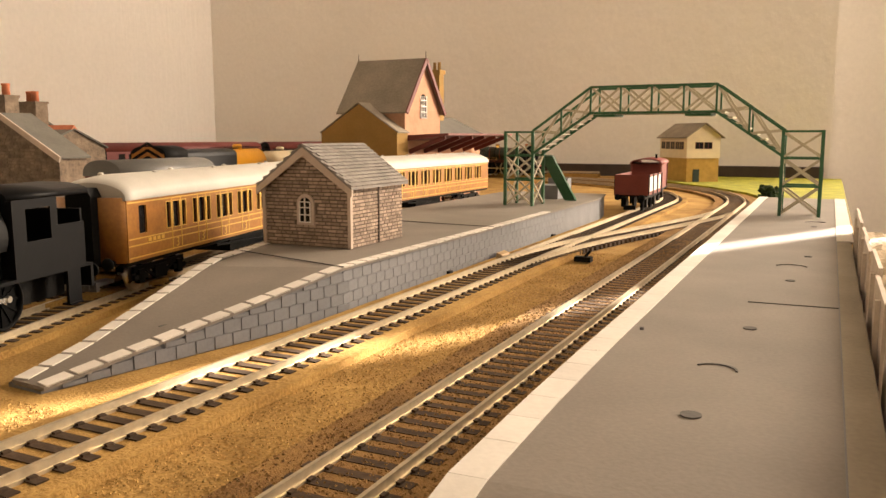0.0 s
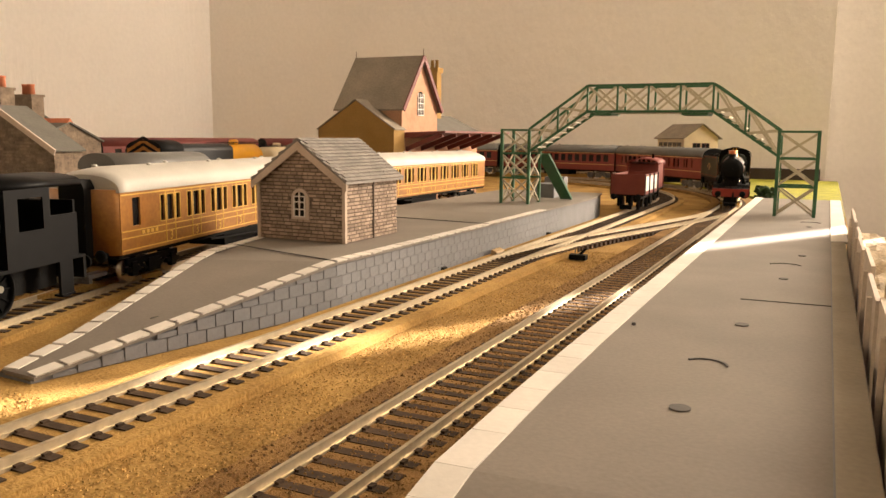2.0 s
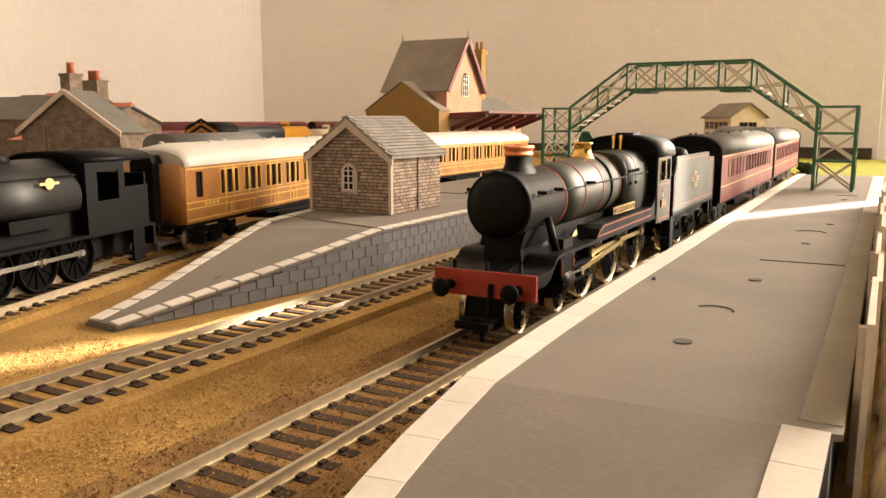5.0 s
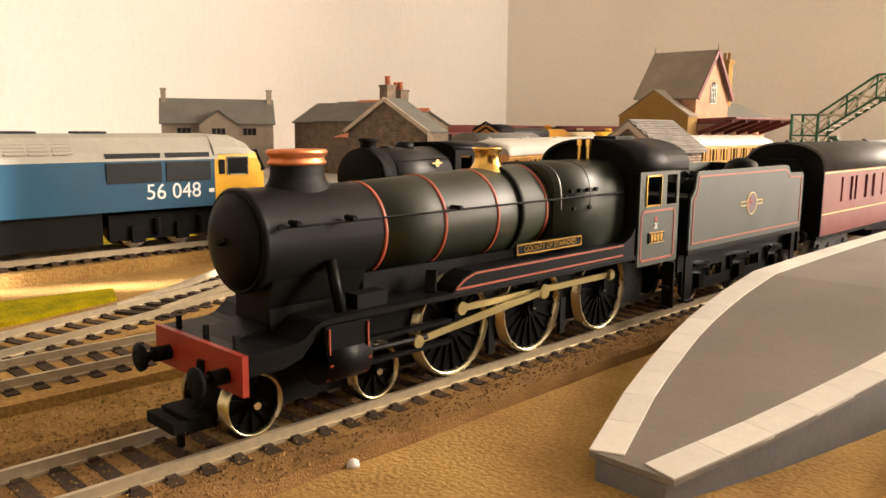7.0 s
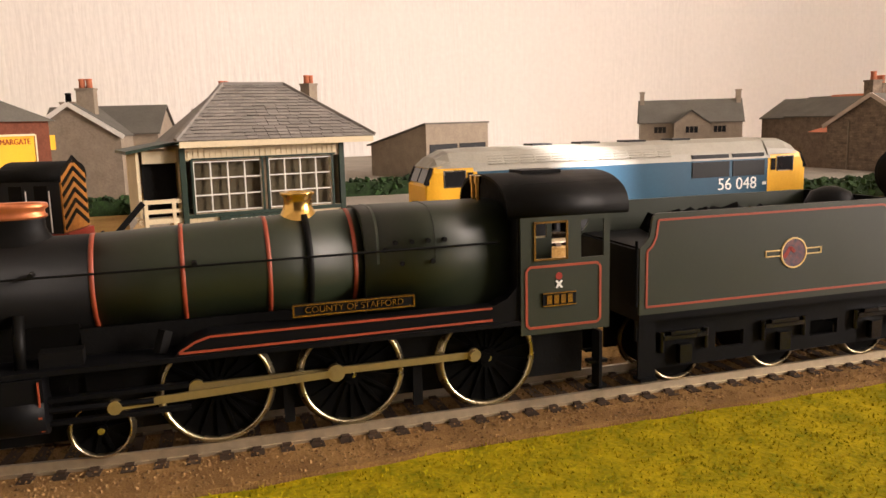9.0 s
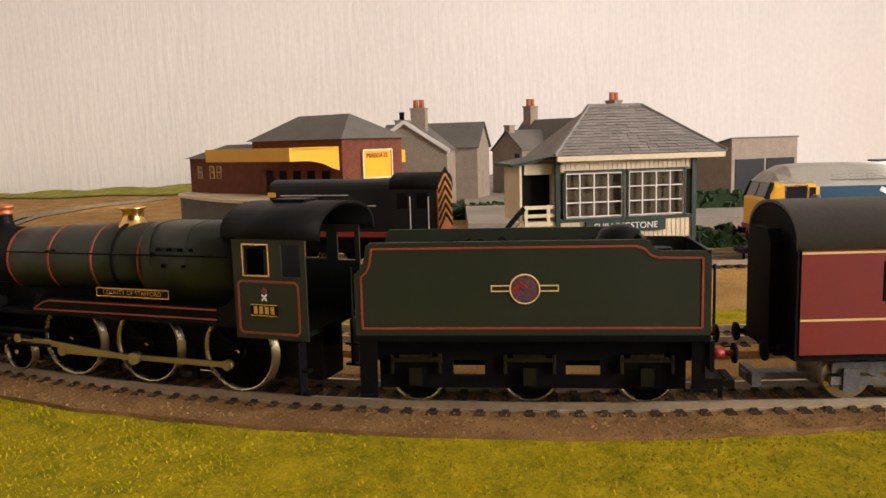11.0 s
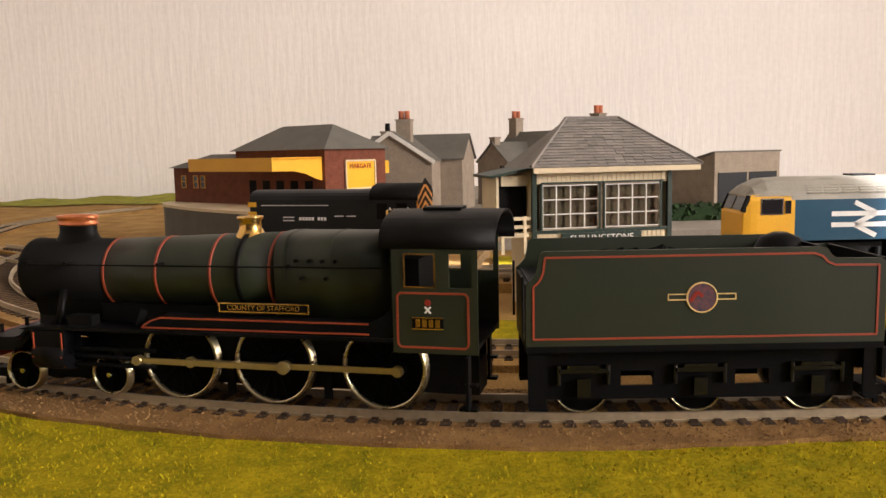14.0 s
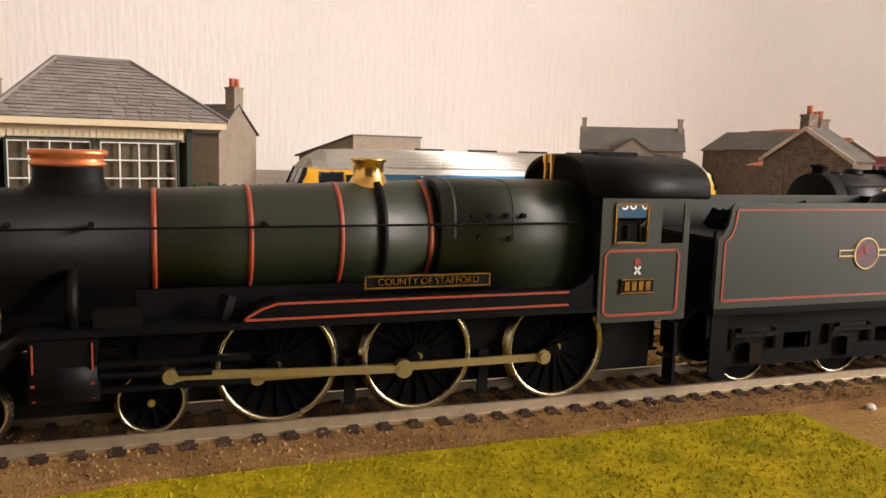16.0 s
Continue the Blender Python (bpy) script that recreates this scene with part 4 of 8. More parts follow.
        ya, yb = 0.0402, 0.0640
        w0, w1, d0, d1 = ya + 0.0036, ya + 0.0121, ya + 0.0160, yb - 0.0016
        xa, xb = s * 0.0164, s * 0.0170
        cols = [ya, w0, w1, d0, d1, yb]
        levels = [0.0250, 0.0432, 0.0525, 0.0545]
        cells = [(i, j) for i in range(5) for j in range(3) if not (j == 1 and i in (1, 3))]
        vt = {(x, i, j): bm.verts.new((x, cols[i], levels[j])) for x in (xa, xb) for i in range(6) for j in range(4)}
        for i, j in cells:
            q = ((i, j), (i + 1, j), (i + 1, j + 1), (i, j + 1))
            for x in (xa, xb):
                bm.faces.new([vt[(x, *c)] for c in q])
            for (c0, c1), nb in zip(zip(q, q[1:] + q[:1]), ((i, j - 1), (i + 1, j), (i, j + 1), (i - 1, j))):
                if nb not in cells:
                    bm.faces.new((vt[(xa, *c0)], vt[(xa, *c1)], vt[(xb, *c1)], vt[(xb, *c0)]))
        side = part("cab_side", bm, "tender_green", lo, "green cab side lined in orange")
        bm = B()
        for a, b in (((w0, 0.0434), (w1, 0.0434)), ((w0, 0.0524), (w1, 0.0524)), ((w0, 0.0432), (w0, 0.0526)), ((w1, 0.0432), (w1, 0.0526))):
            bar(bm, (s * 0.01715, *a), (s * 0.01715, *b), 0.0004, 0.0005)
        part("window_frame", bm, "brass", side, "brass window frame")
        bm = B()
        q = [(ya + 0.0014, 0.0276), (ya + 0.0014, 0.0408), (ya + 0.0023, 0.0417), (ya + 0.0203, 0.0417), (ya + 0.0212, 0.0408), (ya + 0.0212, 0.0276), (ya + 0.0203, 0.0267), (ya + 0.0023, 0.0267)]
        for a, b in zip(q, q[1:] + q[:1]):
            bar(bm, (s * 0.01708, *a), (s * 0.01708, *b), 0.0002, 0.0006)
        part("cab_lining", bm, "orange_line", side, "orange lining")
        bm = B()
        box(bm, s * 0.0170, s * 0.0174, ya + 0.0056, ya + 0.0144, 0.0318, 0.0352)
        np_ = part("number_plate", bm, "matt_black", side, "brass-edged number plate")
        bm = B()
        for k in range(4):
            box(bm, s * 0.0174, s * 0.0176, ya + 0.0066 + k * 0.00185, ya + 0.0079 + k * 0.00185, 0.0324, 0.0346)
        for z in (0.0318, 0.0349):
            box(bm, s * 0.0174, s * 0.0176, ya + 0.0056, ya + 0.0144, z, z + 0.0003)
        part("number_bars", bm, "brass", np_)
        bm = B()
        tube(bm, (s * 0.0169, ya + 0.0100, 0.0391), (s * 0.01715, ya + 0.0100, 0.0391), 0.0009, n=12)
        part("power_disc", bm, "red", side)
        bm = B()
        bar(bm, (s * 0.0171, ya + 0.0092, 0.0362), (s * 0.0171, ya + 0.0108, 0.0380), 0.0002, 0.0005)
        bar(bm, (s * 0.0171, ya + 0.0108, 0.0362), (s * 0.0171, ya + 0.0092, 0.0380), 0.0002, 0.0005)
        part("route_mark", bm, "paper_white", side)
        bm = B()
        bar(bm, (s * 0.0163, yb - 0.003, 0.0245), (s * 0.0163, yb - 0.003, 0.0095), 0.004, 0.0008)
        box(bm, s * 0.0145, s * 0.0172, yb - 0.0055, yb - 0.0005, 0.0092, 0.0100)
        box(bm, s * 0.0145, s * 0.0172, yb - 0.0055, yb - 0.0005, 0.0160, 0.0167)
        part("cab_step", bm, "black", lo)
        # frames
        bm = B()
        box(bm, s * 0.0052, s * 0.0062, -0.062, 0.062, 0.0125, 0.0275)
        part("frame_plate", bm, "matt_black", lo)
        for l in (0.0150, -0.0165):
            bm = B()
            box(bm, s * 0.0064, s * 0.0074, -l - 0.0012, -l + 0.0012, 0.0075, 0.018)
            part("brake_hanger", bm, "matt_black", lo)
    bm = B()
    roof = arch(0.0175, 0.0543, 0.0634, 18)
    under = [(x * 0.965, z - 0.0007) for x, z in roof]
    prism(bm, roof + under[::-1], 0.0368, 0.0690, "y", True)
    box(bm, -0.004, 0.004, 0.046, 0.057, 0.0630, 0.0641)
    part("cab_roof", bm, "smokebox", lo, "matt black curved cab roof")
    bm = B()
    bar(bm, (0.0118, 0.038, 0.0610), (0.0118, 0.067, 0.0610), 0.0008, 0.0008)
    bar(bm, (-0.0118, 0.038, 0.0610), (-0.0118, 0.067, 0.0610), 0.0008, 0.0008)
    part("roof_rib", bm, "smokebox", lo)
    bm = B()
    prism(bm, [(x, z) for x, z in arch(0.0164, 0.0540, 0.0628, 14)] + [(-0.0164, 0.029), (0.0164, 0.029)], 0.0395, 0.0402, "y")
    part("cab_front", bm, "matt_black", lo)
    bm = B()
    box(bm, -0.0160, 0.0160, 0.0403, 0.064, 0.0262, 0.0275)
    box(bm, -0.010, 0.010, 0.0403, 0.046, 0.0275, 0.050)
    part("cab_floor", bm, "matt_black", lo)
    # ash pan run forward as black filler, closing the gap under the boiler
    bm = B()
    box(bm, -0.0070, 0.0070, -0.0585, 0.038, 0.0200, 0.0345)
    part("ash_pan_filler", bm, "matt_black", lo)
    bm = B()
    box(bm, -0.0060, 0.0060, -0.094, 0.062, 0.0105, 0.0200)
    part("chassis_block", bm, "matt_black", lo)
    bm = B()
    box(bm, -0.0168, 0.0168, -0.0955, -0.0942, 0.0172, 0.0250)
    part("buffer_beam", bm, "red", lo, "red buffer beam")
    buffers(lo, -0.0955, 0.0203, -1)
    hook(lo, -0.0945, -1)
    for x in (-0.011, 0.0, 0.011):
        bm = B()
        box(bm, x - 0.0004, x + 0.0004, -0.0937, -0.0927, 0.0248, 0.0276)
        part("lamp_iron", bm, "matt_black", lo)
    bm = B()
    tube(bm, (0.0025, -0.0958, 0.0215), (0.0025, -0.0973, 0.0120), 0.0009, n=8)
    part("vacuum_pipe", bm, "matt_black", lo)
    wheels = [(wheelset(lo, l, 0.0125, spokes=18, crank=True, name="driving_wheelset"), 0.0133) for l in (0.0310, 0.0, -0.0345)]
    wheels += [(wheelset(lo, l, 0.0064, spokes=10, name="bogie_wheelset"), 0.0064) for l in (0.0880, 0.0560)]
    bm = B()
    box(bm, -0.0058, 0.0058, -0.0930, -0.0510, 0.0095, 0.0135)
    part("bogie_frame", bm, "matt_black", lo)
    rods, mains = [], []
    for s in (-1, 1):
        bm = B()
        x = s * 0.0108
        bar(bm, (x, -0.0310, 0), (x, 0.0345, 0), 0.0008, 0.0017)
        for l in (0.0310, 0.0, -0.0345):
            tube(bm, (x - 0.0007, -l, 0), (x + 0.0007, -l, 0), 0.0017, n=14)
        tube(bm, (x + s * 0.0005, 0, 0), (x + s * 0.0024, 0, 0), 0.0013, n=12)
        tube(bm, (x + s * 0.0005, 0.0345, 0), (x + s * 0.0013, 0.0345, 0), 0.0013, n=12)
        rods.append(part("coupling_rod", bm, "rod", lo, "brassy steel coupling rod"))
        bm = B()
        x = s * 0.0124
        bar(bm, (x, 0, 0), (x, -0.0480, 0), 0.0008, 0.0017)
        tube(bm, (x - 0.0006, 0, 0), (x + 0.0006, 0, 0), 0.0020, n=14)
        tube(bm, (x - 0.0012, -0.0480, 0), (x + 0.0012, -0.0480, 0), 0.0015, n=12)
        mains.append(part("connecting_rod", bm, "rod", lo, "brassy steel connecting rod"))
    return lo, wheels, rods, mains


def express_tender():
    te = thing("locomotive_tender", "dark green tender with orange lining and round crest", "tender")
    h = 0.0480
    for s in (-1, 1):
        bm = B()
        prism(bm, [(-h, 0.0268), (-h, 0.0440), (-h + 0.0012, 0.0449), (-h + 0.0026, 0.0466), (-h + 0.0032, 0.0490), (-h + 0.0036, 0.0518), (-h + 0.0046, 0.0527), (0.0300, 0.0527), (0.0322, 0.0522), (0.0332, 0.0505), (0.0348, 0.0496), (h - 0.0015, 0.0494), (h, 0.0482), (h, 0.0268)], s * 0.0158, s * 0.0166, "x")
        side = part("tender_side", bm, "tender_green", te, "green tender side with orange lining")
        bm = B()
        q = [(-h + 0.0020, 0.0288), (-h + 0.0020, 0.0432), (-h + 0.0036, 0.0446), (-h + 0.0046, 0.0468), (-h + 0.0052, 0.0510), (0.0286, 0.0510), (0.0308, 0.0502), (0.0322, 0.0486), (0.0342, 0.0478), (h - 0.0022, 0.0476), (h - 0.0022, 0.0288)]
        for a, b in zip(q, q[1:] + q[:1]):
            bar(bm, (s * 0.01668, *a), (s * 0.01668, *b), 0.0002, 0.00055)
        part("tender_lining", bm, "orange_line", side, "orange lining")
        bm = B()
        lathe(bm, (s * 0.0166, -0.001, 0.0396), (s, 0, 0), [(0, 0.0042), (0.0003, 0.0042), (0.0003, 0.0038), (0.0001, 0.0038)], 28, False)
        crest = part("crest_ring", bm, "gold", side, "round gold and red crest")
        bm = B()
        tube(bm, (s * 0.0166, -0.001, 0.0396), (s * 0.0168, -0.001, 0.0396), 0.0038, n=24)
        part("crest_field", bm, "crest_red", crest)
        bm = B()
        for d in (-1, 1):
            box(bm, s * 0.0166, s * 0.01685, -0.001 + d * 0.0064 - 0.0026, -0.001 + d * 0.0064 + 0.0026, 0.0389, 0.0392)
            box(bm, s * 0.0166, s * 0.01685, -0.001 + d * 0.0064 - 0.0026, -0.001 + d * 0.0064 + 0.0026, 0.0404, 0.0407)
            box(bm, s * 0.0166, s * 0.01685, -0.001 + d * 0.0090 - 0.00015, -0.001 + d * 0.0090 + 0.00015, 0.0389, 0.0407)
        part("crest_bars", bm, "gold", crest)
        bm = B()
        bar(bm, (s * 0.01683, -0.0042, 0.0385), (s * 0.01683, -0.0022, 0.0412), 0.0002, 0.0011)
        bar(bm, (s * 0.01683, -0.0022, 0.0412), (s * 0.01683, -0.0008, 0.0398), 0.0002, 0.0009)
        part("crest_beast", bm, "red", crest, "red heraldic shape")
        # frames with axle boxes
        bm = B()
        box(bm, s * 0.0108, s * 0.0120, -h + 0.002, h - 0.002, 0.0185, 0.0268)
        for y0, y1 in ((-0.0425, -0.0215), (-0.0125, 0.0100), (0.0195, 0.0425)):
            box(bm, s * 0.0108, s * 0.0120, y0, y1, 0.0105, 0.0185)
        for y0, y1 in ((-0.0215, -0.0125), (0.0100, 0.0195)):
            box(bm, s * 0.0108, s * 0.0120, y0, y1, 0.0105, 0.0142)
        part("tender_frame", bm, "black", te)
        for y in (-0.032, 0.0, 0.032):
            bm = B()
            box(bm, s * 0.0120, s * 0.0140, y - 0.0018, y + 0.0018, 0.0118, 0.0168)
            part("axle_box", bm, "glossy", te)
            bm = B()
            bar(bm, (s * 0.0130, y - 0.0065, 0.0190), (s * 0.0130, y + 0.0065, 0.0190), 0.0015, 0.0012)
            bar(bm, (s * 0.0130, y - 0.0045, 0.0200), (s * 0.0130, y + 0.0045, 0.0200), 0.0015, 0.0012)
            part("leaf_spring", bm, "glossy", te)
            for d in (-1, 1):
                bm = B()
                tube(bm, (s * 0.0128, y + d * 0.0068, 0.0150), (s * 0.0128, y + d * 0.0068, 0.0205), 0.0007, n=8)
                part("spring_hanger", bm, "glossy", te)
        bm = B()
        box(bm, s * 0.0130, s * 0.0170, -h + 0.0005, -h + 0.0055, 0.0090, 0.0097)
        box(bm, s * 0.0150, s * 0.0157, -h + 0.0005, -h + 0.0055, 0.0095, 0.0268)
        part("step", bm, "black", te)
        bm = B()
        box(bm, s * 0.0130, s * 0.0166, h - 0.0045, h - 0.001, 0.0110, 0.0117)
        box(bm, s * 0.0145, s * 0.0152, h - 0.0045, h - 0.001, 0.0115, 0.0268)
        part("step", bm, "black", te)
        bm = B()
        tube(bm, (s * 0.0163, -h - 0.0008, 0.029), (s * 0.0163, -h - 0.0008, 0.046), 0.0004, n=6)
        part("handrail", bm, "black", te)
        bm = B()
        tube(bm, (s * 0.0163, h + 0.0008, 0.029), (s * 0.0163, h + 0.0008, 0.046), 0.0004, n=6)
        part("handrail", bm, "black", te)
    bm = B()
    box(bm, -0.0166, 0.0166, -h, h, 0.0250, 0.0268)
    part("footplate", bm, "black", te)
    bm = B()
    box(bm, -0.0158, 0.0158, -h, -h + 0.001, 0.0268, 0.0435)
    box(bm, -0.0158, 0.0158, h - 0.001, h, 0.0268, 0.0495)
    box(bm, -0.0158, 0.0158, -h + 0.001, h - 0.001, 0.0268, 0.0440)
    box(bm, -0.0158, 0.0158, 0.0305, 0.0315, 0.0440, 0.0527)
    part("tank", bm, "black", te)
    bm = B()
    tube(bm, (-0.006, 0.0385, 0.0440), (-0.006, 0.0385, 0.0475), 0.003, n=14)
    part("filler", bm, "black", te)
    bm = B()
    lathe(bm, (0.0, 0.026, 0.046), (0, 0, 1), [(0.0, 0.0075), (0.004, 0.0072), (0.0075, 0.0055), (0.009, 0.002)], 16)
    part("tank_dome", bm, "black", te)
    bm = B()
    rng = random.Random(5)
    for k in range(110):
        y = rng.uniform(-0.028, 0.018)
        x = rng.uniform(-0.0105, 0.0105)
        z = 0.0432 + 0.0048 * max(0, 1 - (x / 0.0165) ** 2) * max(0.25, 1 - ((y + 0.012) / 0.036) ** 2) * rng.uniform(0.6, 1)
        mt = Matrix.Translation((x, y, z)) @ Euler((rng.random() * 3, rng.random() * 3, rng.random() * 3)).to_matrix().to_4x4()
        r = rng.uniform(0.0014, 0.0028)
        for v in box(bm, -r, r, -r, r, -r, r):
            v.co = mt @ v.co
    tagged(part("coal", bm, "coal", te, "heaped black coal"), kind="stuff")
    wheels = [(wheelset(te, l, 0.0080, name="tender_wheelset"), 0.0080) for l in (0.032, 0.0, -0.032)]
    bm = B()
    box(bm, -0.0160, 0.0160, h, h + 0.0012, 0.0165, 0.0250)
    part("buffer_beam", bm, "black", te)
    buffers(te, h + 0.0012, 0.0205, 1, "red")
    hook(te, h, 1)
    return te, wheels


def bogie(parent, y, mat="grey_metal"):
    b = new("bogie")
    b.empty_display_size = 0.005
    b.parent = parent
    b.matrix_basis = Matrix.Translation((0, y, 0))
    for s in (-1, 1):
        bm = B()
        box(bm, s * 0.0098, s * 0.0112, -0.0215, 0.0215, 0.0135, 0.0165)
        for yy in (-0.0165, 0.0165):
            box(bm, s * 0.0098, s * 0.0122, yy - 0.0022, yy + 0.0022, 0.0085, 0.0150)
            bar(bm, (s * 0.0110, yy - 0.0055, 0.0115), (s * 0.0110, yy + 0.0055, 0.0115), 0.0016, 0.0024)
        bar(bm, (s * 0.0108, -0.0120, 0.0145), (s * 0.0108, -0.004, 0.0095), 0.001, 0.0014)
        bar(bm, (s * 0.0108, 0.0120, 0.0145), (s * 0.0108, 0.004, 0.0095), 0.001, 0.0014)
        box(bm, s * 0.0098, s * 0.0118, -0.005, 0.005, 0.0085, 0.0150)
        part("bogie_side", bm, mat, b)
    for yy in (-0.0165, 0.0165):
        bm = B()
        for s in (-1, 1):
            lathe(bm, (s * 0.0066, yy, RAIL + 0.0066), (s, 0, 0), [(0.0, 0.0072), (0.0006, 0.0066), (0.0024, 0.0066)], 22)
        tube(bm, (-0.007, yy, RAIL + 0.0066), (0.007, yy, RAIL + 0.0066), 0.001, n=8)
        part("wheelset", bm, "steel", b)
    return b


def passenger_coach(label, length, body, roof, wins, zb, zt, line=None, line_z=(), end="matt_black", bogie_mat="matt_black", z0=0.0205, z1=0.0495, zr=0.0610, half=0.0174, dome=False, vents=True, category="coach"):
    co = thing("railway_coach", label, category)
    h = length / 2
    for s in (-1, 1):
        bm = B()
        side_wall(bm, s * half, 0.0009, -h, h, z0, z1, wins, zb, zt)
        side = part("body_side", bm, body, co)
        for a, b in wins:
            bm = B()
            box(bm, s * (half - 0.0014), s * (half - 0.0011), a - 0.0003, b + 0.0003, zb - 0.0003, zt + 0.0003)
            part("window_pane", bm, "dark_glass", side)
        if line:
            for z in line_z:
                bm = B()
                box(bm, s * half, s * (half + 0.00018), -h + 0.0006, h - 0.0006, z - 0.00028, z + 0.00028)
                part("body_line", bm, line, side, "thin yellow line")
    ends = arch(half, z1, zr, 16)
    for y in (-h - 0.0005, h - 0.0006):
        bm = B()
        if dome:
            d = 1 if y > 0 else -1
            plan = [(half * math.sin(radians(a)), d * (h - 0.001 + 0.0050 * (math.cos(radians(a)) ** 0.8 if abs(a) < 90 else 0))) for a in range(-90, 91, 15)]
            prism(bm, plan, z0, z1 + 0.0012, "z", True)
        else:
            prism(bm, ends + [(-half, z0), (half, z0)], y, y + 0.0011, "y")
        part("body_end", bm, end, co)
    for d in (-1, 1):
        bm = B()
        q = [(-0.0085, 0.020), (0.0085, 0.020), (0.0085, 0.050), (0.006, 0.0535), (-0.006, 0.0535), (-0.0085, 0.050)]
        if dome:
            q = [(x * 0.72, z) for x, z in q]
        prism(bm, q, d * (h + 0.0005), d * (h + (0.0085 if dome else 0.0042)), "y")
        part("gangway", bm, "matt_black", co, "black gangway bellows")
    bm = B()
    top = arch(half + 0.0005, z1 - 0.0002, zr, 18)
    if dome:
        rings = []
        for k, (y, f) in enumerate(((-h - 0.001, 0.72), (-h + 0.006, 0.9), (-h + 0.016, 1.0), (h - 0.016, 1.0), (h - 0.006, 0.9), (h + 0.001, 0.72))):
            rings.append([bm.verts.new((x, y, z1 - 0.0002 + (z - z1 + 0.0002) * f)) for x, z in top])
        for r0, r1 in zip(rings, rings[1:]):
            for i in range(len(top) - 1):
                f = bm.faces.new((r0[i], r0[i + 1], r1[i + 1], r1[i]))
                f.smooth = True
        bm.faces.new(rings[0])
        bm.faces.new(rings[-1][::-1])
    else:
        under = [(x * 0.96, z - 0.0008) for x, z in top]
        prism(bm, top + under[::-1], -h - 0.0008, h + 0.0008, "y", True)
    part("roof", bm, roof, co)
    if vents:
        n = 9
        for k in range(n):
            bm = B()
            y = -h + length * (k + 0.5) / n
            lathe(bm, (0.0045 * (1 if k % 2 else -1), y, zr - 0.0008), (0, 0, 1), [(0, 0.0013), (0.0012, 0.0013), (0.0016, 0.0006)], 10)
            part("roof_vent", bm, roof, co)
    bm = B()
    box(bm, -half + 0.0015, half - 0.0015, -h, h, 0.0185, 0.0206)
    part("solebar", bm, "matt_black", co)
    bm = B()
    box(bm, -half + 0.002, half - 0.002, -h + 0.001, h - 0.001, 0.0206, 0.0216)
    box(bm, -0.004, 0.004, -h + 0.001, h - 0.001, 0.0216, 0.035)
    part("interior", bm, "tan", co)
    bm = B()
    box(bm, -0.0110, 0.0110, -0.026, 0.026, 0.0110, 0.0185)
    bar(bm, (0.0125, -0.045, 0.0170), (0.0125, 0.045, 0.0120), 0.0012, 0.0012)
    part("underframe_box", bm, "matt_black", co)
    for d in (-1, 1):
        bogie(co, d * (h - 0.034), bogie_mat)
        buffers(co, d * h, 0.0205, d)
        bm = B()
        bar(bm, (0, d * (h - 0.01), 0.0105), (0, d * (h + 0.008), 0.0105), 0.005, 0.0018)
        box(bm, -0.0055, 0.0055, d * (h + 0.006) - 0.0012, d * (h + 0.006) + 0.0012, 0.0085, 0.0125)
        part("coupling", bm, "grey_metal", co, "grey tension lock coupling")
    return co


loco, loco_wheels, coupling_rods, main_rods = express_loco()
tender, tender_wheels = express_tender()
brake_wins = [(-0.098, -0.0955), (-0.086, -0.0825), (-0.0795, -0.0765), (-0.0655, -0.0615), (-0.0545, -0.0505), (-0.040, -0.0375), (-0.026, -0.020), (-0.016, -0.006), (-0.002, 0.008), (0.012, 0.022), (0.026, 0.036), (0.040, 0.050), (0.054, 0.064), (0.068, 0.078), (0.084, 0.089), (0.097, 0.102)]
full_wins = [(-0.108 + 0.0142 * k, -0.0985 + 0.0142 * k) for k in range(16)]
train = [passenger_coach("maroon passenger brake coach with grey roof", 0.240, "maroon", "coach_roof", brake_wins, 0.0345, 0.0455, "gold", (0.0480, 0.0300), bogie_mat="grey_metal")]
for k in range(2):
    train.append(passenger_coach("maroon passenger coach with grey roof", 0.240, "maroon", "coach_roof", full_wins, 0.0345, 0.0455, "gold", (0.0480, 0.0300), bogie_mat="grey_metal"))
for o in train:
    tagged(o, group="coaches of the moving train")


# ---- buildings ----
def courses(bm, y0, y1, z0, top_of, x, d, h=0.0032, w=0.0066, seed=1, t=0.0005):
    """Uneven stones in courses on a wall that runs along its first axis; top_of gives the wall's height there."""
    rng = random.Random(seed)
    z = z0
    while True:
        y, any_ = y0 - rng.uniform(0, w), False
        while y < y1:
            ww = w * rng.uniform(0.7, 1.35)
            a, b = max(y, y0), min(y + ww, y1)
            if b - a > 0.0012 and z + h <= min(top_of(a), top_of(b)) + 1e-6:
                any_ = True
                d(bm, a + 0.00025, b - 0.00025, z + 0.0003, z + h - 0.0003, t * rng.uniform(0.6, 1.2))
            y += ww
        z += h
        if z > 0.3 or (not any_ and z > z0 + 3 * h):
            break


def gable_roof(bm, x0, x1, y0, y1, ze, zr, t=0.0012, over=0.002, along="y"):
    """Two roof slopes with thickness; the ridge runs along y or x."""
    if along == "y":
        xm, drop = (x0 + x1) / 2, (zr - ze) / ((x1 - x0) / 2) * over
        for xe, s in ((x0 - over, 1), (x1 + over, -1)):
            prism(bm, [(xe, ze - drop), (xm, zr), (xm, zr + t), (xe, ze - drop + t)], y0 - over, y1 + over, "y")
    else:
        ym, drop = (y0 + y1) / 2, (zr - ze) / ((y1 - y0) / 2) * over
        for ye in (y0 - over, y1 + over):
            prism(bm, [(ye, ze - drop), (ym, zr), (ym, zr + t), (ye, ze - drop + t)], x0 - over, x1 + over, "x")


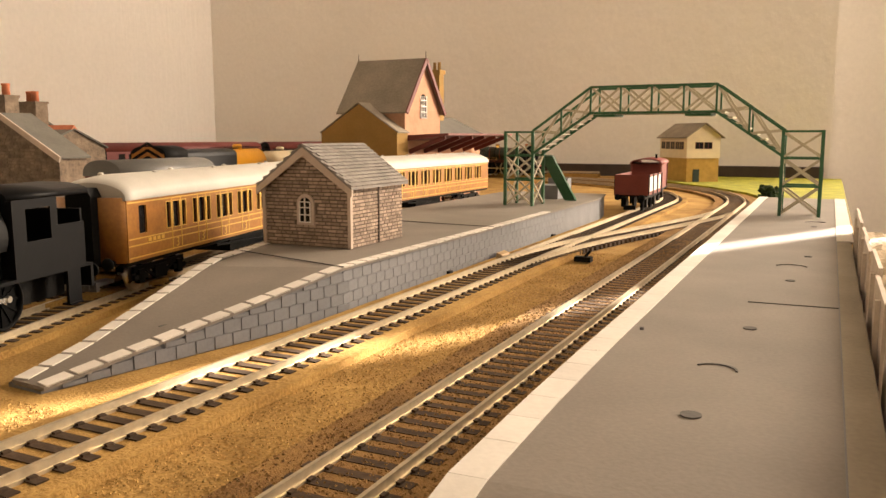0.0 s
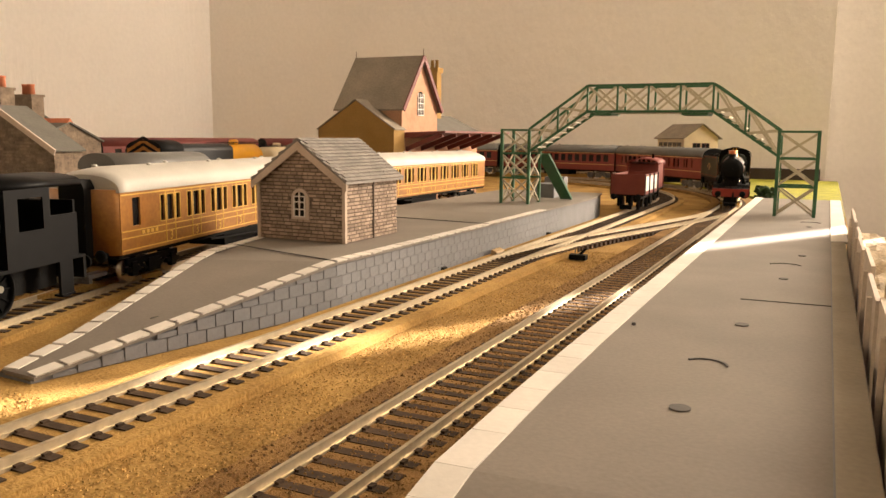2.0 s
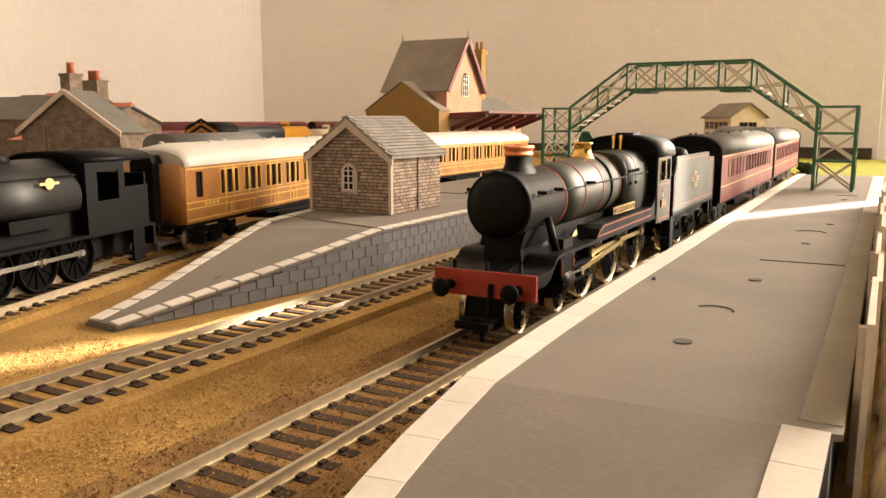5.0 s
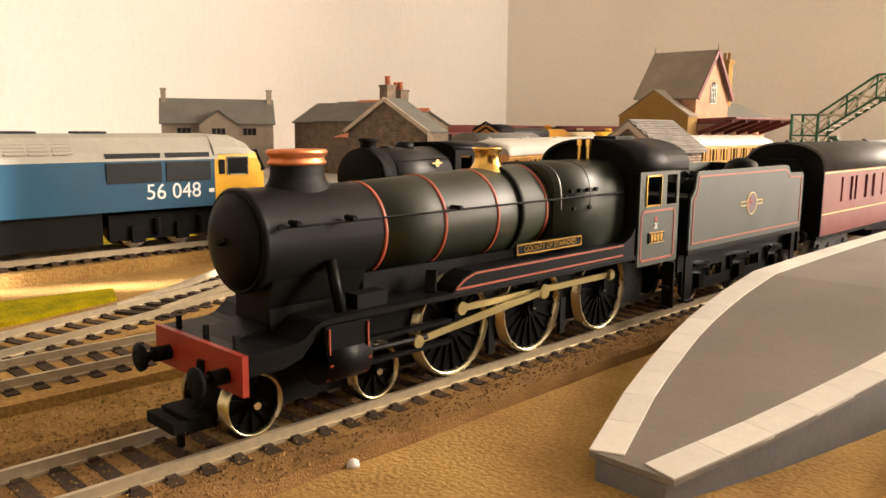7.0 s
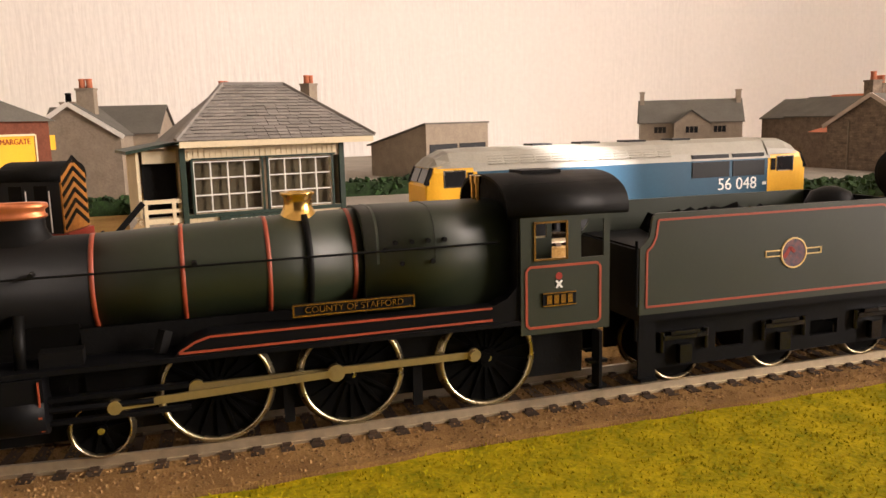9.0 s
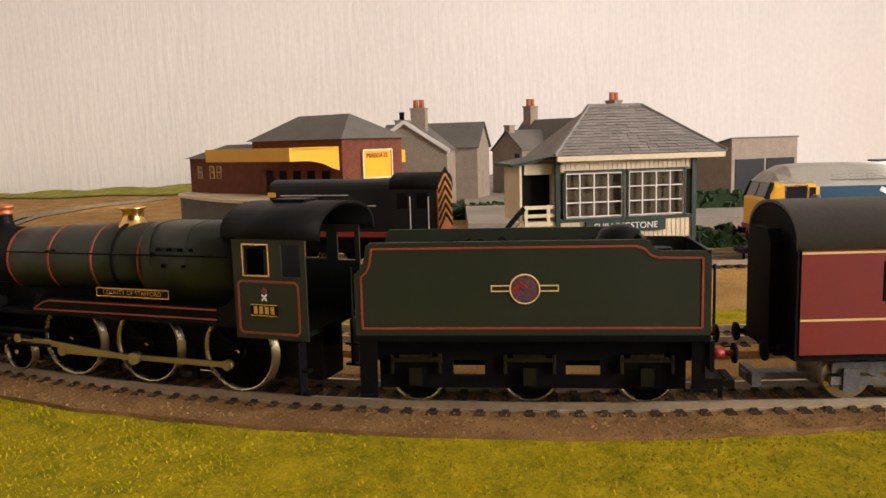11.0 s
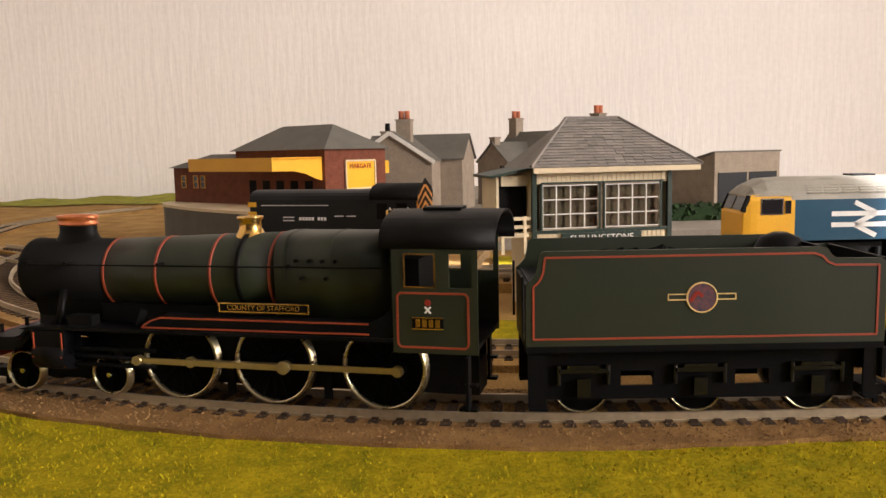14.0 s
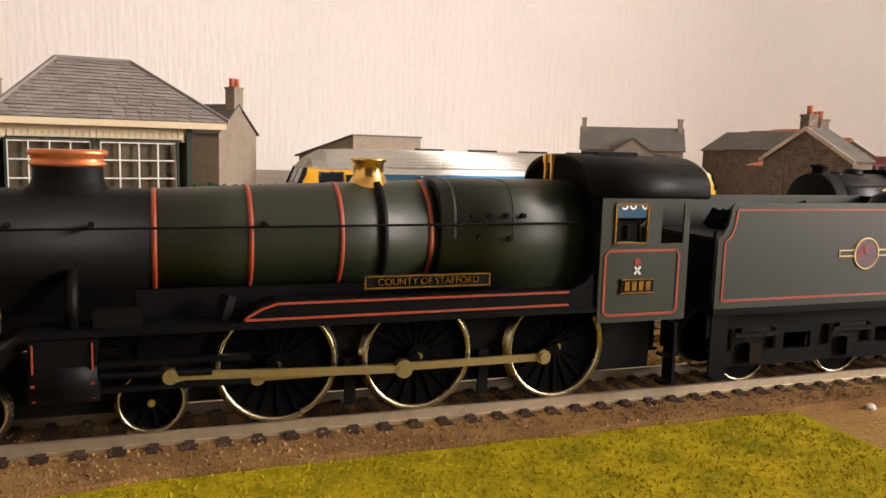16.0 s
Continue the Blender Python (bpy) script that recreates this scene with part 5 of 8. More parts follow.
def roof_rows(bm, x0, x1, y0, y1, ze, zr, rows, cols, over=0.002, side=1):
    """Overlapping slate rows on the slope of a roof whose ridge runs along y."""
    xm = (x0 + x1) / 2
    xe = x1 + over if side > 0 else x0 - over
    drop = (zr - ze) / ((x1 - x0) / 2) * over
    a, b = Vector((xe, ze - drop + 0.0013)), Vector((xm, zr + 0.0013))
    n = Vector((-(b - a).y, (b - a).x)).normalized() * (1 if side < 0 else -1)
    if n.y < 0:
        n = -n
    for r in range(rows):
        p, q = a.lerp(b, r / rows), a.lerp(b, (r + 1.15) / rows if r < rows - 1 else 1)
        for c in range(cols):
            u0 = y0 - over + (y1 - y0 + 2 * over) * (c + (0.5 if r % 2 else 0)) / cols
            u1 = min(u0 + (y1 - y0 + 2 * over) / cols - 0.0002, y1 + over)
            if u0 >= y1 + over - 0.0003:
                continue
            vs = []
            for u in (u0, u1):
                vs += [bm.verts.new((p.x, u, p.y)), bm.verts.new((q.x, u, q.y)), bm.verts.new((q.x + n.x * 0.0002, u, q.y + n.y * 0.0002)), bm.verts.new((p.x + n.x * 0.0008, u, p.y + n.y * 0.0008))]
            for f in ((0, 1, 2, 3), (7, 6, 5, 4), (0, 4, 5, 1), (3, 2, 6, 7), (0, 3, 7, 4), (1, 5, 6, 2)):
                bm.faces.new([vs[i] for i in f])


def chimney(parent, x, y, z0, z1, w, mat, pots=2, d=None, potmat="terracotta", along="y"):
    d = d or w
    bm = B()
    box(bm, x - w / 2, x + w / 2, y - d / 2, y + d / 2, z0, z1)
    box(bm, x - w / 2 - 0.0008, x + w / 2 + 0.0008, y - d / 2 - 0.0008, y + d / 2 + 0.0008, z1 - 0.002, z1)
    st = part("chimney", bm, mat, parent)
    for k in range(pots):
        o = (k - (pots - 1) / 2) * 0.0068
        bm = B()
        px, py = (x, y + o) if along == "y" else (x + o, y)
        lathe(bm, (px, py, z1), (0, 0, 1), [(0, 0.0031), (0.0072, 0.0028), (0.0077, 0.0032), (0.0090, 0.0032)], 12)
        part("chimney_pot", bm, potmat, st, "terracotta chimney pot")


def window_unit(parent, origin, u, w, h, cols, rows, frame="frame_white", pane="dark_glass", t=0.0008, bar_w=0.0005, name="window"):
    """A framed window in a wall: origin is its lower corner, u the way along the wall (z is up); it stands proud by t."""
    o, u = Vector(origin), Vector(u).normalized()
    n = Vector((u.y, -u.x, 0))
    bm = B()

    def slat(a, b, c, d, tt=t):
        pts = [o + u * a + Vector((0, 0, c)), o + u * b + Vector((0, 0, c)), o + u * b + Vector((0, 0, d)), o + u * a + Vector((0, 0, d))]
        lo, hi = [bm.verts.new(p) for p in pts], [bm.verts.new(p + n * tt) for p in pts]
        bm.faces.new(hi)
        bm.faces.new(lo[::-1])
        for i in range(4):
            bm.faces.new((lo[i], lo[(i + 1) % 4], hi[(i + 1) % 4], hi[i]))
    ww = bar_w * 0.9
    slat(0, ww, 0, h)
    slat(w - ww, w, 0, h)
    slat(ww, w - ww, 0, ww, t * 0.95)
    slat(ww, w - ww, h - ww, h, t * 0.95)
    bmesh.ops.remove_doubles(bm, verts=bm.verts[:], dist=1e-7)
    win = part(name, bm, frame, parent)
    for k in range(1, cols):
        bm = B()
        slat(w * k / cols - bar_w / 2, w * k / cols + bar_w / 2, ww, h - ww, t * 0.9)
        part("glazing_bar", bm, frame, win)
    for k in range(1, rows):
        bm = B()
        slat(ww, w - ww, h * k / rows - bar_w / 2, h * k / rows + bar_w / 2, t * 0.8)
        part("glazing_bar", bm, frame, win)
    if pane:
        bm = B()
        slat(0.0001, w - 0.0001, 0.0001, h - 0.0001, 0.0003)
        part("pane", bm, pane, win)
    return win


# stone goods hut on the island platform
HX0, HX1, HY0, HY1, HB, HE, HR = -0.180, -0.129, 0.372, 0.424, 0.0212, 0.0520, 0.0705
hut = thing("stone_hut", "small stone platform hut with grey slate roof", "hut")
bm = B()
prism(bm, [(HX0, HB), (HX1, HB), (HX1, HE), ((HX0 + HX1) / 2, HR - 0.0005), (HX0, HE)], HY0, HY1, "y")
part("wall", bm, "mortar", hut)
hxm = (HX0 + HX1) / 2
for wall_y, sgn in ((HY0, -1),):
    bm = B()

    def put(b, a, c, z0, z1, t, wy=wall_y):
        if abs((a + c) / 2 - hxm) < 0.0052 and 0.0322 < (z0 + z1) / 2 < 0.0468:
            return
        box(b, a, c, wy - t, wy + 0.0002, z0, z1)
    courses(bm, HX0, HX1, HB, lambda x: HE + (HR - HE) * (1 - abs(x - hxm) / (HX1 - hxm)) - 0.0012, 0, put, 0.0018, 0.0040, 3)
    tagged(part("stonework", bm, "stone", hut, "brown coursed stone"), kind="stuff")
bm = B()


def put_e(b, a, c, z0, z1, t):
    box(b, HX1 - 0.0002, HX1 + t, a, c, z0, z1)


courses(bm, HY0, HY1, HB, lambda y: HE - 0.001, 0, put_e, 0.0018, 0.0040, 4)
tagged(part("stonework", bm, "stone", hut, "brown coursed stone"), kind="stuff")
bm = B()
prism(bm, [(hxm - 0.0052, 0.0318), (hxm + 0.0052, 0.0318)] + [(hxm + 0.0052 * math.cos(radians(a)), 0.0420 + 0.0052 * math.sin(radians(a))) for a in range(0, 181, 20)], HY0 - 0.0009, HY0 + 0.0002, "y")
sur = part("window_surround", bm, "pale_stone", hut, "pale stone arched window surround")
bm = B()
prism(bm, [(hxm - 0.0034, 0.0330), (hxm + 0.0034, 0.0330)] + [(hxm + 0.0034 * math.cos(radians(a)), 0.0420 + 0.0034 * math.sin(radians(a))) for a in range(0, 181, 20)], HY0 - 0.0011, HY0 - 0.0008, "y")
pane_ = part("pane", bm, "dark_glass", sur)
for x in (-0.0032, 0.0, 0.0032):
    bm = B()
    box(bm, hxm + x - 0.0003, hxm + x + 0.0003, HY0 - 0.0016, HY0 - 0.0011, 0.0330, 0.0452 if x == 0 else 0.0430)
    part("glazing_bar", bm, "frame_white", sur)
for z in (0.0330, 0.0366, 0.0402, 0.0430):
    bm = B()
    box(bm, hxm - 0.0033, hxm + 0.0033, HY0 - 0.0015, HY0 - 0.0011, z, z + 0.0005)
    part("glazing_bar", bm, "frame_white", sur)
bm = B()
for a, b in (((HX0 - 0.003, HE - 0.0022), (hxm, HR - 0.0004)), ((HX1 + 0.003, HE - 0.0022), (hxm, HR - 0.0004))):
    prism(bm, [a, b, (b[0], b[1] - 0.0042), (a[0], a[1] - 0.0034)], HY0 - 0.0030, HY0 - 0.0020, "y")
part("barge_board", bm, "pale_stone", hut, "pale bargeboards")
bm = B()
gable_roof(bm, HX0, HX1, HY0, HY1, HE, HR, over=0.0028)
part("roof", bm, "slate", hut)
for side in (1, -1):
    bm = B()
    roof_rows(bm, HX0, HX1, HY0, HY1, HE, HR, 13, 12, 0.0028, side)
    tagged(part("slating", bm, "slate", hut, "grey slate rows"), kind="stuff")
bm = B()
bar(bm, (HX1 + 0.0006, 0.3985, HB), (HX1 + 0.0006, 0.3985, HE - 0.001), 0.0008, 0.0008)
part("corner_seam", bm, "mortar", hut)
for x in (HX0, HX1):
    bm = B()
    box(bm, x - 0.0009, x + 0.0009, HY0 - 0.0009, HY0 + 0.0009, HB, HE)
    part("quoin", bm, "pale_stone", hut)

# ochre and pink station building
st = thing("station_building", "pink brick station building with steep tiled roof", "station building")
SX0, SX1, SY0, SY1 = -0.391, -0.305, 0.735, 0.835
bm = B()
box(bm, SX0 + 0.012, SX1, SY0 + 0.02, SY1, 0.0, 0.102)
prism(bm, [(SY0 + 0.02, 0.102), ((SY0 + 0.02 + SY1) / 2, 0.1515), (SY1, 0.102)], SX0 + 0.012, SX1, "x")
part("wall", bm, "brick", st, "pink brick card wall")
bm = B()
gable_roof(bm, SX0 + 0.012, SX1, SY0 + 0.02, SY1, 0.103, 0.1535, 0.0016, 0.004, "x")
part("roof", bm, "tile_brown", st, "brown tiled steep roof")
bm = B()
for s, ye in ((-1, SY0 + 0.016), (1, SY1 + 0.004)):
    bar(bm, (SX1 + 0.0045, ye, 0.0985), (SX1 + 0.0045, (SY0 + 0.02 + SY1) / 2, 0.1535), 0.0014, 0.0045)
part("barge_board", bm, "maroon_paint", st, "maroon bargeboards")
for x in (SX0 + 0.009, SX1 + 0.0035):
    bm = B()
    tube(bm, (x, (SY0 + 0.02 + SY1) / 2, 0.1535), (x, (SY0 + 0.02 + SY1) / 2, 0.1620), 0.0008, 0.0003, n=6)
    part("finial", bm, "tile_brown", st)
bm = B()
prism(bm, [(SX0, 0.0), (SX1 + 0.002, 0.0), (SX1 + 0.002, 0.079), ((SX0 + SX1) / 2 + 0.002, 0.1075), (SX0, 0.079)], SY0, SY0 + 0.022, "y")
part("porch_wall", bm, "ochre", st, "ochre gabled wing")
bm = B()
gable_roof(bm, SX0, SX1 + 0.002, SY0 + 0.001, SY0 + 0.022, 0.0795, 0.1080, 0.0012, 0.0015)
part("porch_roof", bm, "tile_brown", st)
ymid = (SY0 + 0.02 + SY1) / 2
bm = B()
prism(bm, [(ymid - 0.0065, 0.094), (ymid + 0.0065, 0.094)] + [(ymid + 0.0065 * math.cos(radians(a)), 0.112 + 0.0065 * math.sin(radians(a))) for a in range(0, 181, 20)], SX1, SX1 + 0.0006, "x")
w_ = part("window", bm, "dark_glass", st)
bm = B()
for k in (-0.0063, -0.0021, 0.0021, 0.0063):
    box(bm, SX1 + 0.0006, SX1 + 0.0012, ymid + k - 0.0004, ymid + k + 0.0004, 0.094, 0.1165)
for z in (0.094, 0.1, 0.106, 0.112):
    box(bm, SX1 + 0.0006, SX1 + 0.0011, ymid - 0.0063, ymid + 0.0063, z, z + 0.0008)
part("glazing_bar", bm, "frame_white", w_)
bm = B()
box(bm, SX0 + 0.012, SX1 - 0.004, SY1, SY1 + 0.12, 0.0, 0.078)
part("wing_wall", bm, "brick", st)
bm = B()
prism(bm, [(SX0 + 0.008, 0.078), (SX1, 0.078), ((SX0 + SX1) / 2, 0.098)], SY1 + 0.001, SY1 + 0.125, "y")
part("wing_roof", bm, "roof_grey", st)
bm = B()
prism(bm, [(SX1 - 0.004, 0.0705), (SX1 + 0.046, 0.0765), (SX1 + 0.046, 0.0785), (SX1 - 0.004, 0.0765)], SY0 + 0.024, SY1 + 0.10, "y")
part("canopy", bm, "maroon_paint", st, "maroon platform canopy")
for k in range(6):
    y = SY0 + 0.03 + k * 0.033
    bm = B()
    bar(bm, (SX1, y, 0.060), (SX1 + 0.040, y, 0.075), 0.003, 0.0045)
    part("canopy_bracket", bm, "maroon_paint", st)
bm = B()
box(bm, SX1 - 0.046, SX1 - 0.034, SY1 + 0.069, SY1 + 0.081, 0.078, 0.152)
box(bm, SX1 - 0.0475, SX1 - 0.0325, SY1 + 0.0675, SY1 + 0.0825, 0.147, 0.1525)
stk = part("chimney", bm, "ochre", st, "tall ochre chimney stack")
for o in (-0.003, 0.003):
    bm = B()
    lathe(bm, (SX1 - 0.040 + o, SY1 + 0.075, 0.1525), (0, 0, 1), [(0, 0.0022), (0.008, 0.0018), (0.009, 0.0022)], 10)
    part("chimney_pot", bm, "ochre", stk)


# timber signal boxes
def signal_box(name, label, m, w, dpt, zb, zw, zt, wall_mat, base_mat, roof_mat, hip, board=None):
    """Front towards -y of its own space; w wide, dpt deep."""
    sb = thing(name, label, "signal box", m)
    bm = B()
    for x0, x1, y0, y1 in ((-w / 2, w / 2, dpt - 0.001, dpt), (-w / 2, -w / 2 + 0.001, 0, dpt), (w / 2 - 0.001, w / 2, 0, dpt)):
        box(bm, x0, x1, y0, y1, zb, zt)
    box(bm, -w / 2, w / 2, 0, 0.001, zb, zw - 0.0005)
    box(bm, -w / 2, w / 2, 0, 0.001, zt - 0.006, zt)
    part("wall", bm, wall_mat, sb)
    bm = B()
    box(bm, -w / 2 + 0.0012, w / 2 - 0.0012, 0.0012, dpt - 0.0012, zb, zw - 0.002)
    part("interior", bm, "tan", sb)
    bm = B()
    box(bm, -w / 2 + 0.004, w / 2 - 0.004, 0.0022, 0.0030, zw - 0.002, zt)
    part("window_backing", bm, "blind", sb, "plain brown card behind the panes")
    n = int(w / 0.0023)
    bm = B()
    for k in range(n):
        x = -w / 2 + w * k / n
        box(bm, x + 0.0002, x + w / n - 0.0002, -0.0004, 0, zb + 0.001, zw - 0.0015)
        box(bm, x + 0.0002, x + w / n - 0.0002, -0.0004, 0, zt - 0.0055, zt - 0.0005)
    tagged(part("boarding", bm, wall_mat, sb, "cream vertical boarding"), kind="stuff")
    return sb


NB = Matrix.Translation((-0.1715, -0.1968, 0)) @ Matrix.Rotation(radians(90 + 10.5), 4, "Z")
W, DP, ZW, ZT = 0.0700, 0.040, 0.0415, 0.0690
box1 = signal_box("signal_box", "cream and green timber signal box with hipped slate roof", NB, W, DP, 0.0, ZW, ZT, "cream", "cream", "slate", True)
for x in (-W / 2 - 0.0006, W / 2 - 0.0014):
    bm = B()
    box(bm, x, x + 0.0022, -0.0012, 0.0012, 0.0, ZT)
    part("corner_post", bm, "dkgreen", box1, "dark green corner post")
bm = B()
box(bm, -W / 2, W / 2, -0.0010, 0.0, ZW - 0.0022, ZW - 0.0006)
box(bm, -W / 2 + 0.004, W / 2 - 0.003, -0.0006, 0.0, ZT - 0.0058, ZT - 0.0050)
part("sill_rail", bm, "dkgreen", box1)
for x0 in (-W / 2 + 0.0045, 0.0012):
    win = window_unit(box1, (x0, 0.0002, ZW), (1, 0, 0), 0.0285, ZT - ZW - 0.0064, 4, 3, pane=None, bar_w=0.0005)
    bm = B()
    box(bm, x0, x0 + 0.0285, 0.0004, 0.0006, ZW, ZT - 0.0064)
    pn = part("pane", bm, "glass", win)
    q = 0.0009
    for a, b, c, d in ((x0 - q, x0, ZW - q, ZT - 0.0055), (x0 + 0.0285, x0 + 0.0285 + q, ZW - q, ZT - 0.0055)):
        bm = B()
        box(bm, a, b, -0.0011, 0.0004, c, d)
        part("window_surround", bm, "dkgreen", win)
for k in range(3):
    bm = B()
    box(bm, 0.021 + k * 0.0032, 0.0222 + k * 0.0032, 0.006, 0.0072, ZW - 0.002, ZT - 0.012 + 0.002 * k)
    part("lever", bm, "frame_white", box1, "white interior post")
bm = B()
box(bm, -W / 2 - 0.001, W / 2 + 0.0135, -0.0055, -0.0045, ZT - 0.0005, ZT + 0.0022)
part("fascia", bm, "cream", box1, "cream eaves board")
ex, ey, rz = W / 2 + 0.0145, -0.0055, 0.0945
bm = B()
yb = DP + 0.0055
c = [bm.verts.new(p) for p in ((-ex + 0.012, ey, ZT + 0.002), (ex, ey, ZT + 0.002), (ex, yb, ZT + 0.002), (-ex + 0.012, yb, ZT + 0.002), (-0.0115, (ey + yb) / 2, rz), (0.0160, (ey + yb) / 2, rz))]
for f in ((0, 1, 5, 4), (1, 2, 5), (2, 3, 4, 5), (3, 0, 4), (3, 2, 1, 0)):
    bm.faces.new([c[i] for i in f])
part("roof", bm, "slate", box1, "grey slate hipped roof")
bm = B()
A0, A1, B0, B1 = Vector(c_ for c_ in (-ex + 0.012, ey, ZT + 0.002)), Vector((ex, ey, ZT + 0.002)), Vector((-0.0115, (ey + yb) / 2, rz)), Vector((0.0160, (ey + yb) / 2, rz))
rows_ = 17
rng = random.Random(8)
nrm = Vector((0, -0.7, 0.7))
for r in range(rows_):
    k0, k1 = r / rows_, min(1, (r + 1.1) / rows_)
    l0, r0, l1, r1 = A0.lerp(B0, k0), A1.lerp(B1, k0), A0.lerp(B0, k1), A1.lerp(B1, k1)
    n = max(4, int((r0 - l0).length / 0.0048))
    sh = 0.5 if r % 2 else 0.0
    for q in range(n):
        a, b = max(0, (q + sh) / n), min(1, (q + 1 + sh) / n - 0.004)
        if b - a < 0.01:
            continue
        lift = nrm * 0.0007 * rng.uniform(0.7, 1.3)
        vs = [bm.verts.new(p) for p in (l0.lerp(r0, a), l0.lerp(r0, b), l1.lerp(r1, b), l1.lerp(r1, a), l0.lerp(r0, a) + lift, l0.lerp(r0, b) + lift, l1.lerp(r1, b) + lift * 0.3, l1.lerp(r1, a) + lift * 0.3)]
        for f in ((3, 2, 1, 0), (4, 5, 6, 7), (0, 1, 5, 4), (1, 2, 6, 5), (2, 3, 7, 6), (3, 0, 4, 7)):
            bm.faces.new([vs[i] for i in f])
tagged(part("slating", bm, "slate", box1, "grey slate rows"), kind="stuff")
bm = B()
for a, b in ((A0, B0), (A1, B1), (B0, B1)):
    bar(bm, a + Vector((0, 0, 0.0008)), b + Vector((0, 0, 0.0008)), 0.0014, 0.0012)
part("hip_tile", bm, "slate", box1)
# stair porch and steps
bm = B()
box(bm, -W / 2 - 0.017, -W / 2 - 0.0158, 0.004, 0.034, 0.040, 0.0675)
box(bm, -W / 2 - 0.017, -W / 2, 0.0325, 0.034, 0.040, 0.0675)
box(bm, -W / 2 - 0.0145, -W / 2 - 0.001, 0.004, 0.005, 0.0625, 0.0675)
porch = part("porch", bm, "cream", box1)
bm = B()
box(bm, -W / 2 - 0.0145, -W / 2 - 0.001, 0.008, 0.0085, 0.040, 0.0622)
part("doorway", bm, "matt_black", porch)
bm = B()
prism(bm, [(-W / 2 - 0.021, 0.0665), (-W / 2 + 0.002, 0.0705), (-W / 2 + 0.002, 0.0718), (-W / 2 - 0.021, 0.0678)], 0.0, 0.037, "y")
part("porch_roof", bm, "dkgreen", porch)
bm = B()
box(bm, -W / 2 - 0.018, -W / 2, 0.0, 0.006, 0.038, 0.040)
for z in (0.043, 0.047):
    bar(bm, (-W / 2 - 0.016, 0.0005, z), (-W / 2 - 0.001, 0.0005, z), 0.0012, 0.0016)
for x in (-0.015, -0.004):
    bar(bm, (-W / 2 + x, 0.0005, 0.030), (-W / 2 + x, 0.0005, 0.048), 0.0014, 0.0014)
part("landing_rail", bm, "cream", box1, "cream landing rail")
bm = B()
for k in range(9):
    box(bm, -W / 2 - 0.018 - 0.0035 * k, -W / 2 - 0.0145 - 0.0035 * k, 0.001, 0.009, 0.037 - 0.0042 * k, 0.0382 - 0.0042 * k)
bar(bm, (-W / 2 - 0.016, 0.0005, 0.040), (-W / 2 - 0.049, 0.0005, 0.000), 0.001, 0.003)
part("stair_flight", bm, "wood", box1)
bm = B()
bar(bm, (-W / 2 - 0.016, 0.0, 0.047), (-W / 2 - 0.030, 0.0, 0.032), 0.0012, 0.0022)
part("hand_rail", bm, "matt_black", box1)
bm = B()
box(bm, -0.021, 0.0195, -0.0022, -0.0004, 0.0340, 0.0392)
sign = part("name_sign", bm, "dkgreen", box1, "dark green station name sign")
writing("SHILLINGSTONE", 0.0044, "frame_white", sign, Matrix(((1, 0, 0, -0.0008), (0, 0, -1, -0.0023), (0, 1, 0, 0.0366), (0, 0, 0, 1))))

FB_M = Matrix.Translation((-0.148, 1.40, 0.0)) @ Matrix.Rotation(radians(-55), 4, "Z") @ Matrix.Diagonal((1.1, 1.1, 0.88, 1))
fbx = thing("signal_box", "yellow brick and timber signal box on grass", "signal box", FB_M)
bm = B()
box(bm, -0.055, 0.033, 0, 0.05, 0.0, 0.046)
part("base_wall", bm, "ochre_brick", fbx, "ochre brick base")
bm = B()
box(bm, -0.056, 0.034, -0.001, 0.051, 0.046, 0.086)
part("wall", bm, "cream", fbx, "cream boarded upper storey")
bm = B()
prism(bm, [(-0.002, 0.086), (0.052, 0.086), (0.025, 0.1085)], -0.056, 0.034, "x")
part("gable", bm, "cream", fbx)
bm = B()
gable_roof(bm, -0.058, 0.036, -0.001, 0.051, 0.0855, 0.1085, 0.0016, 0.004, "x")
part("roof", bm, "tile_brown", fbx)
for x0 in (-0.050, -0.034, -0.018):
    window_unit(fbx, (x0, -0.001, 0.062), (1, 0, 0), 0.013, 0.014, 2, 2, "wood")
for x0 in (-0.002, 0.012):
    window_unit(fbx, (x0, -0.001, 0.062), (1, 0, 0), 0.013, 0.014, 2, 2, "wood")
for y0 in (0.012, 0.026):
    window_unit(fbx, (0.034, y0, 0.063), (0, 1, 0), 0.012, 0.012, 2, 1, "maroon_paint")
bm = B()
box(bm, 0.033, 0.0338, 0.010, 0.020, 0.0, 0.026)
part("door", bm, "dkgreen", fbx, "dark door")


# houses
def house(label, m, w, d, ze, zr, wall, roof, z0=0.0):
    """Ridge along x of its own space; front towards -y."""
    ho = thing("stone_house", label, "house", m)
    bm = B()
    box(bm, -w / 2, w / 2, 0, d, z0, ze)
    prism(bm, [(0, ze), (d / 2, zr), (d, ze)], -w / 2, w / 2, "x")
    part("wall", bm, wall, ho)
    bm = B()
    gable_roof(bm, -w / 2, w / 2, 0, d, ze + 0.0005, zr + 0.0006, 0.0014, 0.0025, "x")
    part("roof", bm, roof, ho)
    return ho


